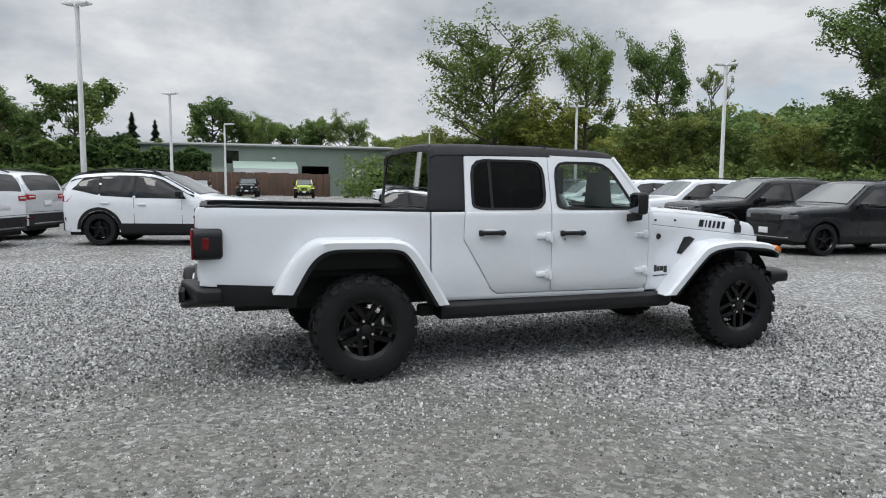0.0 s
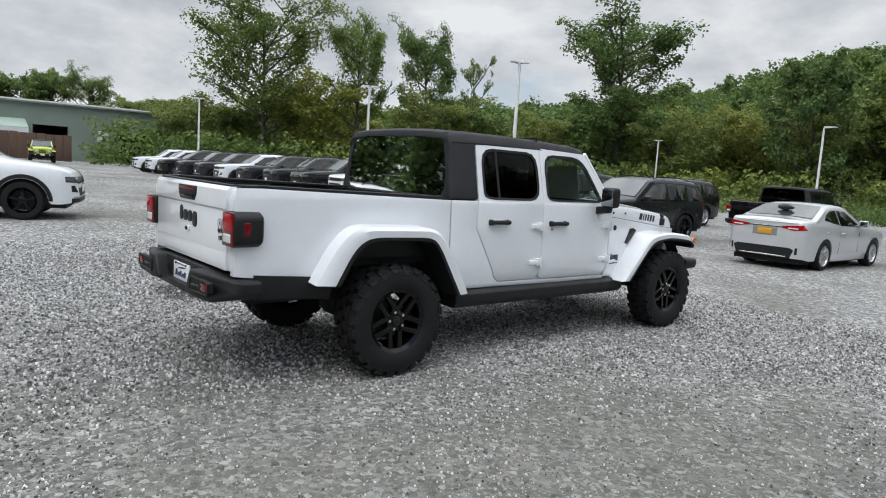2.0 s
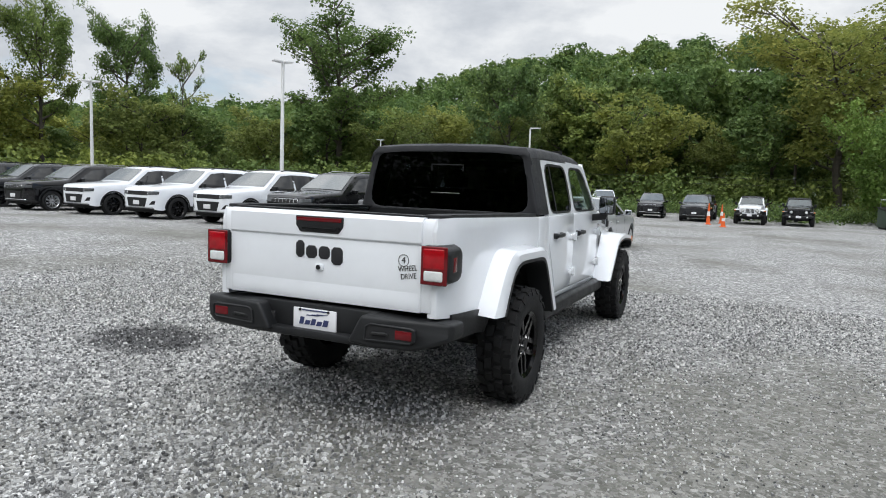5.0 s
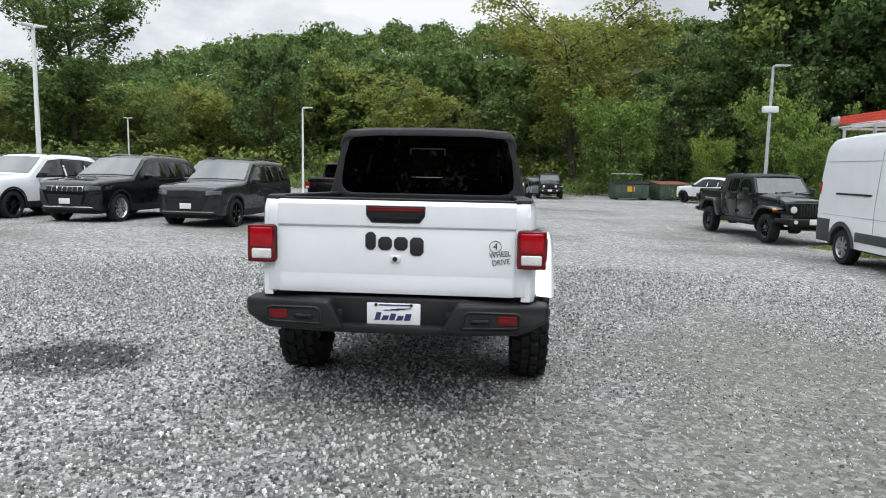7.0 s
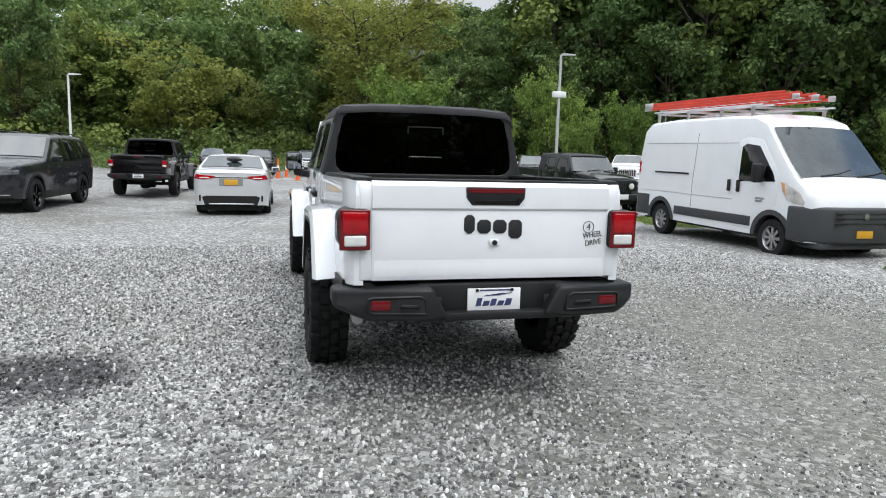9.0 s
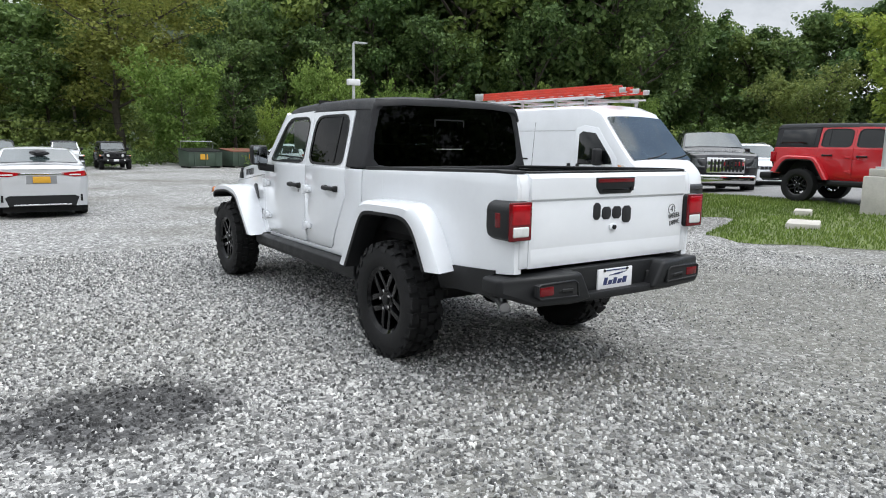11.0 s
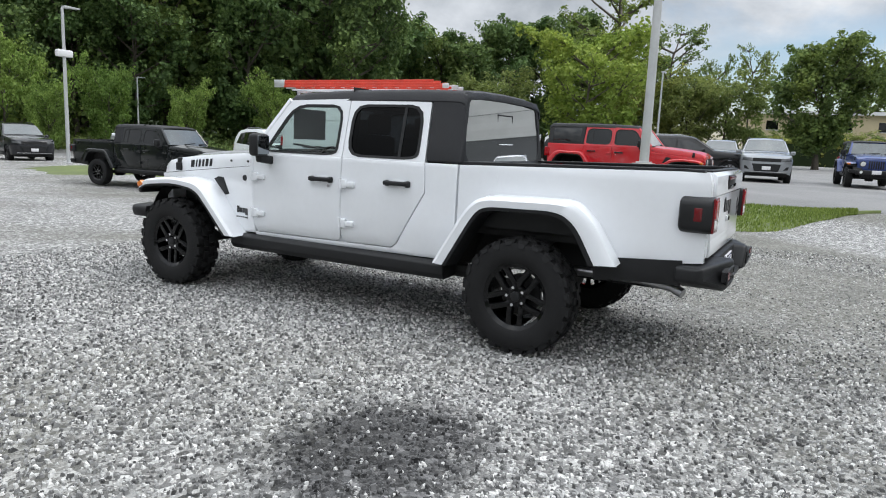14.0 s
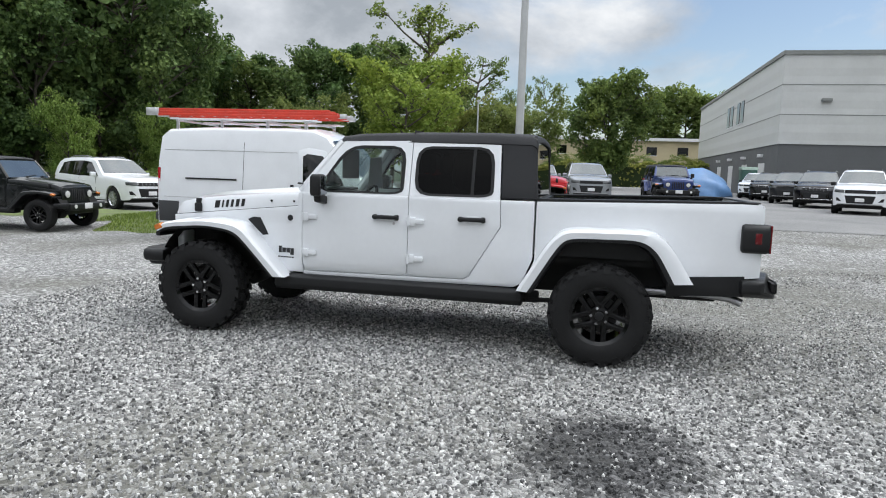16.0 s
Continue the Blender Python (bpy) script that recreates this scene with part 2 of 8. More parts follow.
def tube(points, r, seg=10, r_end=None):
    bm = bmesh.new()
    pts = [Vector(p) for p in points]
    rings = []
    for i, p in enumerate(pts):
        d = (pts[min(i + 1, len(pts) - 1)] - pts[max(i - 1, 0)]).normalized()
        u = d.orthogonal().normalized() if i == 0 else (u - d * u.dot(d)).normalized()
        w = d.cross(u)
        rr = r if r_end is None else r + (r_end - r) * i / (len(pts) - 1)
        rings.append([bm.verts.new(p + (u * math.cos(2 * math.pi * k / seg) + w * math.sin(2 * math.pi * k / seg)) * rr) for k in range(seg)])
    for a, b in zip(rings, rings[1:]):
        for k in range(seg):
            bm.faces.new((a[k], a[(k + 1) % seg], b[(k + 1) % seg], b[k]))
    bm.faces.new(rings[0])
    bm.faces.new(rings[-1])
    bmesh.ops.recalc_face_normals(bm, faces=bm.faces)
    return bm


def panel(poly, fx, thick, slices=(), bev=0.006, yslices=(), seg=2):
    """A sheet cut to a (y, z) outline, curved by x = fx(y, z), thick inwards."""
    bm = bmesh.new()
    bm.faces.new([bm.verts.new((0, y, z)) for y, z in poly])
    for z in slices:
        bmesh.ops.bisect_plane(bm, geom=bm.verts[:] + bm.edges[:] + bm.faces[:], plane_co=(0, 0, z), plane_no=(0, 0, 1))
    for y in yslices:
        bmesh.ops.bisect_plane(bm, geom=bm.verts[:] + bm.edges[:] + bm.faces[:], plane_co=(0, y, 0), plane_no=(0, 1, 0))
    back = bmesh.ops.extrude_face_region(bm, geom=bm.faces[:])
    moved = {v for v in back["geom"] if isinstance(v, bmesh.types.BMVert)}
    for v in bm.verts:
        v.co.x = fx(v.co.y, v.co.z) - (thick if v in moved else 0)
    bmesh.ops.recalc_face_normals(bm, faces=bm.faces)
    return soften(bm, bev, seg, 0.9)


def mirrored(bm, axis=0):
    for v in bm.verts:
        v.co[axis] = -v.co[axis]
    bmesh.ops.reverse_faces(bm, faces=bm.faces)
    return bm


def part(name, bm, mat, parent=None, label="", smooth=38):
    me = bpy.data.meshes.new(name)
    bm.to_mesh(me)
    bm.free()
    for m in mat if isinstance(mat, (list, tuple)) else [mat]:
        me.materials.append(m)
    me.polygons.foreach_set("use_smooth", [True] * len(me.polygons))
    me.set_sharp_from_angle(angle=radians(smooth))
    ob = new(name, me)
    if parent is not None:
        ob.parent = parent
    if label:
        tagged(ob, label)
    return ob


def thing(name, label, category, group="", kind=""):
    return tagged(new(name), label, category, group, kind)


def mesh_np(name, verts, faces, mat, smooth=False):
    """One mesh from arrays of corners and of equal-sided faces."""
    verts, faces = np.asarray(verts, np.float32), np.asarray(faces, np.int32)
    me = bpy.data.meshes.new(name)
    k = faces.shape[1]
    me.vertices.add(len(verts))
    me.vertices.foreach_set("co", verts.ravel())
    me.loops.add(faces.size)
    me.loops.foreach_set("vertex_index", faces.ravel())
    me.polygons.add(len(faces))
    me.polygons.foreach_set("loop_start", np.arange(0, faces.size, k, dtype=np.int32))
    me.polygons.foreach_set("use_smooth", np.full(len(faces), smooth))
    me.update(calc_edges=True)
    me.validate()
    me.materials.append(mat)
    return me


def step(v, a, b):
    t = min(1.0, max(0.0, (v - a) / (b - a)))
    return t * t * (3 - 2 * t)


def bend(pts):
    """A smooth-ended polyline through (a, b) pairs."""
    xs, ys = [p[0] for p in pts], [p[1] for p in pts]
    return lambda v: float(np.interp(v, xs, ys))


def text_mesh(body, size, thick=0.001):
    cu = bpy.data.curves.new("text", "FONT")
    cu.body, cu.size, cu.extrude, cu.align_x, cu.align_y = body, size, thick, "CENTER", "CENTER"
    ob = bpy.data.objects.new("text", cu)
    scene.collection.objects.link(ob)
    bpy.context.view_layer.update()
    me = bpy.data.meshes.new_from_object(ob)
    bm = bmesh.new()
    bm.from_mesh(me)
    bpy.data.objects.remove(ob)
    bpy.data.meshes.remove(me)
    return bm


# ---------------------------------------------------------------- ground
def ground_z(x, y):
    z = -0.20 * step(y, 3, 15) - 0.12 * step(x, 2, 6) * (1 - step(x, 8.5, 11)) * step(y, -1, 5) * (1 - step(y, 12, 30))
    z -= 0.35 * step(y, 22, 45)
    z += 0.34 * step(x, 8.5, 16) * (1 - step(y, 6, 15)) + 0.10 * step(-x, 5, 10)
    r, az = math.hypot(x, y), math.degrees(math.atan2(-x, y))      # az: turned left from +y
    hill = step(az, -75, -35) * (1 - step(az, 45, 75))
    z += 43 * hill * (1 - 0.62 * step(az, 8, 44)) * step(r, 85, 260) + 3 * step(r, 125, 165) * step(-az, 70, 85) * (1 - step(-az, 100, 125))
    return z


def gravel_material():
    m, t, b = material("crushed_stone_gravel")
    co = t.nodes.new("ShaderNodeTexCoord")

    def voro(scale, feature="F1"):
        v = t.nodes.new("ShaderNodeTexVoronoi")
        v.feature = feature
        v.inputs["Scale"].default_value = scale
        link(t, co.outputs["Object"], v.inputs["Vector"])
        return v
    v1, v2 = voro(29), voro(70)
    big, mid = noise_of(t, 0.22, 6, 0.6), noise_of(t, 1.3, 6, 0.6)
    hue = t.nodes.new("ShaderNodeSeparateColor")
    link(t, v1.outputs["Color"], hue.inputs[0])
    hue2 = t.nodes.new("ShaderNodeSeparateColor")
    link(t, v2.outputs["Color"], hue2.inputs[0])
    stone = ramp_of(t, hue.outputs[0], [(0.0, (0.050, 0.050, 0.049)), (0.4, (0.19, 0.19, 0.188)), (0.75, (0.40, 0.40, 0.39)), (1.0, (0.74, 0.73, 0.71))])
    fine = ramp_of(t, hue2.outputs[0], [(0.0, (0.09, 0.09, 0.09)), (0.6, (0.25, 0.245, 0.24)), (1.0, (0.56, 0.55, 0.53))])
    dirt = ramp_of(t, mid.outputs[0], [(0.3, (0.086, 0.084, 0.067)), (0.7, (0.158, 0.154, 0.126))])
    mix1, mix2 = t.nodes.new("ShaderNodeMix"), t.nodes.new("ShaderNodeMix")
    mix1.data_type = mix2.data_type = "RGBA"
    sel = ramp_of(t, hue.outputs[1], [(0.35, (0, 0, 0)), (0.55, (1, 1, 1))])
    link(t, sel.outputs[0], mix1.inputs["Factor"])
    link(t, fine.outputs[0], mix1.inputs["A"])
    link(t, stone.outputs[0], mix1.inputs["B"])
    packed = ramp_of(t, big.outputs[0], [(0.46, (0, 0, 0)), (0.64, (0.7, 0.7, 0.7))])

    lane = ground_patch(t, *LANE)
    mx = t.nodes.new("ShaderNodeMath")
    mx.operation = "MAXIMUM"
    lane_half = t.nodes.new("ShaderNodeMath")
    lane_half.operation = "MULTIPLY"
    lane_half.inputs[1].default_value = 0.66
    link(t, lane.outputs[0], lane_half.inputs[0])
    link(t, packed.outputs[0], mx.inputs[0])
    link(t, lane_half.outputs[0], mx.inputs[1])
    link(t, mx.outputs[0], mix2.inputs["Factor"])
    link(t, mix1.outputs["Result"], mix2.inputs["A"])
    link(t, dirt.outputs[0], mix2.inputs["B"])
    wet = ramp_of(t, noise_of(t, 0.55, 5, 0.65).outputs[0], [(0.24, (0.72, 0.72, 0.74)), (0.42, (1, 1, 1))])
    stain = ground_patch(t, *STAIN)
    mul = t.nodes.new("ShaderNodeMix")
    mul.data_type, mul.blend_type = "RGBA", "MULTIPLY"
    mul.inputs["Factor"].default_value = 1.0
    link(t, mix2.outputs["Result"], mul.inputs["A"])
    link(t, wet.outputs[0], mul.inputs["B"])
    damp = t.nodes.new("ShaderNodeMix")
    damp.data_type, damp.blend_type = "RGBA", "MULTIPLY"
    damp.inputs["B"].default_value = (0.26, 0.26, 0.27, 1)
    link(t, stain.outputs[0], damp.inputs["Factor"])
    link(t, mul.outputs["Result"], damp.inputs["A"])
    link(t, damp.outputs["Result"], b.inputs["Base Color"])
    b.inputs["Roughness"].default_value = 0.85
    hmix = t.nodes.new("ShaderNodeMath")
    hmix.operation = "ADD"
    link(t, v1.outputs["Distance"], hmix.inputs[0])
    link(t, v2.outputs["Distance"], hmix.inputs[1])
    bp = bump_of(t, hmix.outputs[0], b, 0.9, 0.012)
    bp.invert = True
    return m


def asphalt_material():
    m, t, b = material("worn_grey_asphalt")
    n1, n2, n3 = noise_of(t, 0.35, 6, 0.6), noise_of(t, 90, 3), noise_of(t, 4, 6)
    base = ramp_of(t, n1.outputs[0], [(0.3, (0.17, 0.17, 0.17)), (0.7, (0.26, 0.255, 0.25))])
    grit = ramp_of(t, n2.outputs[0], [(0.35, (0.7, 0.7, 0.7)), (0.7, (1.15, 1.15, 1.15))])
    mul = t.nodes.new("ShaderNodeMix")
    mul.data_type, mul.blend_type = "RGBA", "MULTIPLY"
    mul.inputs["Factor"].default_value = 1.0
    link(t, base.outputs[0], mul.inputs["A"])
    link(t, grit.outputs[0], mul.inputs["B"])
    link(t, mul.outputs["Result"], b.inputs["Base Color"])
    b.inputs["Roughness"].default_value = 0.8
    bump_of(t, n2.outputs[0], b, 0.3, 0.004)
    return m


m_gravel, m_asphalt = gravel_material(), asphalt_material()


def sheet(name, xs, ys, mat, lift=0.0, inside=None):
    zs = np.array([[ground_z(x, y) + lift for x in xs] for y in ys])
    X, Y = np.meshgrid(xs, ys)
    verts = np.stack([X, Y, zs], -1).reshape(-1, 3)
    nx, faces = len(xs), []
    for j in range(len(ys) - 1):
        for i in range(nx - 1):
            if inside is None or inside((xs[i] + xs[i + 1]) / 2, (ys[j] + ys[j + 1]) / 2):
                faces.append((j * nx + i, j * nx + i + 1, (j + 1) * nx + i + 1, (j + 1) * nx + i))
    return new(name, mesh_np(name, verts, faces, mat, True))


grid = np.unique(np.concatenate([np.linspace(-30, 30, 61), np.linspace(-120, 120, 61), np.sign(np.linspace(-1, 1, 41)) * np.abs(np.linspace(-1, 1, 41)) ** 3 * 1500 ]).round(2))
ground = sheet("ground", grid, grid, m_gravel)
ground.data.materials.append(plain("leaf_litter", (0.032, 0.048, 0.018), 0.95, vary=0.45, scale=0.7, bump=0.6, bscale=9))
for p in ground.data.polygons:
    bearing, reach = math.degrees(math.atan2(-p.center.x, p.center.y)), math.hypot(p.center.x, p.center.y)
    if reach > 105 or (reach > 59 and -62 < bearing < 74):
        p.material_index = 1
tagged(ground, "grey crushed-stone gravel lot with packed dirt patches", "gravel", kind="structure")
tagged(sheet("road", np.linspace(13.2, 75, 63), np.linspace(-45, 60, 71), m_asphalt, 0.010,
             lambda x, y: x > 13.4 + max(0, y - 8) * 0.25 + 1.6 * math.sin(y * 0.4) * step(y, 8, 12) and (math.hypot(x, y) < 58 or y < 0.53 * x)), "worn pale grey asphalt drive beyond the grass", "road", kind="structure")


# grass island with a ragged edge, and blades on it
def leaf_material(name, dark, light, trans=0.3, rough=0.6):
    m, t, b = material(name)
    g = t.nodes.new("ShaderNodeNewGeometry")
    r = ramp_of(t, g.outputs["Random Per Island"], [(0.0, dark), (0.55, [(a + c) / 2 for a, c in zip(dark, light)]), (1.0, light)])
    tone2 = ramp_of(t, noise_of(t, 0.35, 3).outputs[0], [(0.3, (0.74, 0.77, 0.72)), (0.7, (1.15, 1.12, 1.0))])
    stand = ramp_of(t, noise_of(t, 0.045, 2).outputs[0], [(0.36, (0.70, 0.80, 0.74)), (0.52, (1, 1, 1)), (0.66, (1.22, 1.10, 0.86))])
    info = t.nodes.new("ShaderNodeObjectInfo")
    own = ramp_of(t, info.outputs["Random"], [(0.0, (0.74, 0.82, 0.78)), (0.5, (1, 1, 1)), (1.0, (1.20, 1.10, 0.86))])
    tint = r
    for layer in (tone2, stand, own):
        mul = t.nodes.new("ShaderNodeMix")
        mul.data_type, mul.blend_type = "RGBA", "MULTIPLY"
        mul.inputs["Factor"].default_value = 1.0
        link(t, tint.outputs["Result" if tint is not r else 0], mul.inputs["A"])
        link(t, layer.outputs[0], mul.inputs["B"])
        tint = mul
    link(t, mul.outputs["Result"], b.inputs["Base Color"])
    b.inputs["Roughness"].default_value = rough
    b.inputs["Specular IOR Level"].default_value = 0.25
    if trans:
        tl, mx = t.nodes.new("ShaderNodeBsdfTranslucent"), t.nodes.new("ShaderNodeMixShader")
        mx.inputs[0].default_value = trans
        link(t, mul.outputs["Result"], tl.inputs[0])
        link(t, b.outputs[0], mx.inputs[1])
        link(t, tl.outputs[0], mx.inputs[2])
        link(t, mx.outputs[0], t.nodes["Material Output"].inputs[0])
    return m


m_grass = leaf_material("mown_grass", (0.115, 0.170, 0.040), (0.270, 0.345, 0.105), 0.3)
m_soil = plain("grass_soil", (0.110, 0.140, 0.045), 0.9, vary=0.35, scale=1.5, bump=0.6, bscale=30)


def island_half(y):
    """Near and far x of the grass strip at y."""
    near = float(np.interp(y, (-3.0, -2.2, -1.6, -1.1, 0.5, 2.0, 3.4, 4.2, 9.6, 10.2, 12.4, 13.4, 19.5, 21, 24), (13.0, 12.4, 11.0, 9.4, 8.0, 7.3, 7.8, 9.8, 9.8, 8.6, 8.3, 10.4, 10.6, 8.6, 9.0)))
    near += 0.16 * math.sin(y * 1.7) + 0.12 * math.sin(y * 4.3 + 1)
    far = 12.9 + 0.08 * max(0, y)
    return near, far


ys_i = np.linspace(-2.9, 24, 110)
iv, jf = [], []
for y in ys_i:
    a, c = island_half(y)
    c = max(a + 0.02, c)
    for k in range(9):
        u = k / 8
        x = a + (c - a) * u
        iv.append((x, y, ground_z(x, y) + 0.006 + 0.07 * min(1, 6 * u * (1 - u))))
for j in range(len(ys_i) - 1):
    for k in range(8):
        jf.append((j * 9 + k, j * 9 + k + 1, j * 9 + k + 10, j * 9 + k + 9))
tagged(new("grass_strip", mesh_np("grass_strip", iv, jf, m_soil, True)), "strip of mown green grass between gravel and drive", "lawn", kind="structure")


def grass_blades(count):
    rng = np.random.default_rng(5)
    v, f = [], []
    while len(f) < count:
        y = rng.uniform(-2.8, 14)
        a, c = island_half(y)
        if c - a < 0.2:
            continue
        x = rng.uniform(a - 0.05, c)
        u = (x - a) / (c - a)
        z = ground_z(x, y) + 0.006 + 0.07 * min(1, max(0, 6 * u * (1 - u)))
        h, w, an, ln = rng.uniform(0.03, 0.085), rng.uniform(0.008, 0.016), rng.uniform(0, 6.3), rng.uniform(-0.03, 0.03, 2)
        dx, dy = w * math.cos(an), w * math.sin(an)
        n = len(v)
        v += [(x - dx, y - dy, z), (x + dx, y + dy, z), (x + ln[0], y + ln[1], z + h)]
        f.append((n, n + 1, n + 2))
    return mesh_np("grass", v, f, m_grass)


tagged(new("grass", grass_blades(42000)), "short green grass blades on the strip", "grass", kind="stuff")

# ---------------------------------------------------------------- trees
m_bark = plain("grey_brown_bark", (0.085, 0.072, 0.058), 0.9, vary=0.35, scale=3, bump=0.8, bscale=14)
LEAF = {
    "dark": leaf_material("dark_oak_leaves", (0.086, 0.142, 0.058), (0.214, 0.304, 0.110), 0.38),
    "mid": leaf_material("green_leaves", (0.118, 0.180, 0.064), (0.270, 0.350, 0.125), 0.4),
    "light": leaf_material("light_olive_leaves", (0.172, 0.212, 0.070), (0.355, 0.390, 0.138), 0.5),
    "bright": leaf_material("bright_green_leaves", (0.160, 0.250, 0.056), (0.345, 0.450, 0.130), 0.4),
    "conifer": leaf_material("dark_needles", (0.012, 0.026, 0.012), (0.032, 0.055, 0.024)),
}


def leaf_cards(rng, centres, spread, count, size):
    """Leaf sprays laid like shingles over rounded clumps about the twig ends."""
    idx = rng.integers(0, len(centres), count)
    big = rng.uniform(0.65, 1.45, len(centres))[idx][:, None]
    u = rng.normal(0, 1, (count, 3))
    u[:, 2] += 0.35
    u /= np.linalg.norm(u, axis=1)[:, None]
    p = centres[idx] + u * spread * big * rng.uniform(0.45, 1.12, (count, 1)) * np.array([1.0, 1.0, 0.9])
    nrm = u + rng.normal(0, 0.42, (count, 3)) + np.array([0, 0, 0.25])
    d = np.cross(nrm, rng.normal(0, 1, (count, 3)))
    d /= np.linalg.norm(d, axis=1)[:, None]
    s = np.cross(d, nrm)
    s /= np.linalg.norm(s, axis=1)[:, None]
    ln, wd = size * rng.uniform(0.6, 1.5, (count, 1)), size * rng.uniform(0.28, 0.62, (count, 1))
    up = np.cross(s, d) * size * 0.18
    v = np.stack([p - d * ln * 0.5, p + s * wd + up, p + d * ln * 0.5, p - s * wd + up], 1).reshape(-1, 3)
    return v, np.arange(count * 4).reshape(-1, 4)


def tree(name, label, rng, h, spread, bole, leaf, cards, size, limbs=7, sparse=1.0, lean=0.0, fill=160):
    """A tapered trunk with limbs that fork, and leaf sprays round the twig ends."""
    root = thing(name, label, "tree")
    bm, ends = bmesh.new(), []
    top = Vector((lean * h, 0, h * 0.80))
    pts = [Vector((lean * h * k / 6 + rng.normal(0, 0.02) * h * 0.3, rng.normal(0, 0.02) * h * 0.3, h * 0.80 * k / 6)) for k in range(7)]
    pts[0] = Vector((0, 0, -0.15))
    add(bm, tube(pts, h * 0.020, 8, h * 0.004))
    for k in range(limbs):
        s = bole + (0.94 - bole) * (k + rng.uniform(0, 0.6)) / limbs
        base = pts[0].lerp(pts[-1], min(1, s / 0.8))
        i = min(5, int(s / 0.8 * 6))
        base = pts[i].lerp(pts[i + 1], s / 0.8 * 6 - i) if s < 0.8 else pts[-1]
        a = k * 2.4 + rng.uniform(-0.5, 0.5)
        prof = math.sin(math.pi * min(1, max(0.05, (s - bole * 0.7) / (1.08 - bole * 0.7)))) ** 0.7
        ln = spread * rng.uniform(0.65, 1.1) * (0.35 + 0.75 * prof)
        tip = base + Vector((math.cos(a) * ln, math.sin(a) * ln, ln * rng.uniform(0.40, 1.0)))
        mid = base.lerp(tip, 0.5) + Vector((0, 0, -0.06 * ln))
        add(bm, tube([base, mid, tip], h * 0.008, 5, h * 0.002))
        ends += [tip, base.lerp(tip, 0.62)]
        for q in range(4):
            fork = base.lerp(tip, rng.uniform(0.4, 0.9))
            b2 = a + rng.uniform(-1.3, 1.3)
            l2 = ln * rng.uniform(0.3, 0.6)
            t2 = fork + Vector((math.cos(b2) * l2, math.sin(b2) * l2, l2 * rng.uniform(0.1, 0.8)))
            add(bm, tube([fork, t2], h * 0.004, 4, h * 0.0012))
            ends += [t2, fork.lerp(t2, 0.6)]
    ends += [pts[-1] + Vector((rng.normal(0, 0.06) * h, rng.normal(0, 0.06) * h, rng.uniform(0.02, 0.2) * h)) for _ in range(5)]
    part("trunk", bm, m_bark, root)
    c = np.array([tuple(p) for p in ends])
    a_, b_ = c[rng.integers(0, len(c), fill * 4)], c[rng.integers(0, len(c), fill * 4)]
    near = np.linalg.norm(a_ - b_, axis=1) < spread * 1.15
    c = np.concatenate([c, (a_[near] + (b_[near] - a_[near]) * rng.uniform(0.25, 0.75, (near.sum(), 1)))[:fill]])
    v, f = leaf_cards(rng, c, spread * 0.155 * sparse, cards, size)
    v[:, 2] = np.maximum(v[:, 2], 0.1)
    crown = new("crown", mesh_np("crown", v, f, LEAF[leaf]))
    crown.parent = root
    return root


def conifer(name, label, rng, h, w, cards):
    root = thing(name, label, "tree")
    part("trunk", tube([(0, 0, -0.1), (0, 0, h * 0.97)], h * 0.016, 7, 0.02), m_bark, root)
    u = rng.uniform(0, 1, cards) ** 0.7
    z = h * (1 - u * 0.93)
    r = w * u * np.sqrt(rng.uniform(0.15, 1, cards)) * (0.75 + 0.35 * np.sin(z * 5.2))
    a = rng.uniform(0, 6.283, cards)
    p = np.stack([np.cos(a) * r, np.sin(a) * r, z - r * 0.25], 1)
    d = np.stack([np.cos(a), np.sin(a), -0.35 + 0 * a], 1) + rng.normal(0, 0.25, (cards, 3))
    s = np.cross(d, [0, 0, 1.0])
    s /= np.linalg.norm(s, axis=1)[:, None]
    L, W = 0.55 * rng.uniform(0.6, 1.3, (cards, 1)), 0.13
    v = np.stack([p - d * L * 0.4, p + s * W, p + d * L * 0.6, p - s * W], 1).reshape(-1, 3)
    crown = new("crown", mesh_np("crown", v, np.arange(cards * 4).reshape(-1, 4), LEAF["conifer"]))
    crown.parent = root
    return root


def at_az(az, dist):
    a = radians(az)
    return -math.sin(a) * dist, math.cos(a) * dist


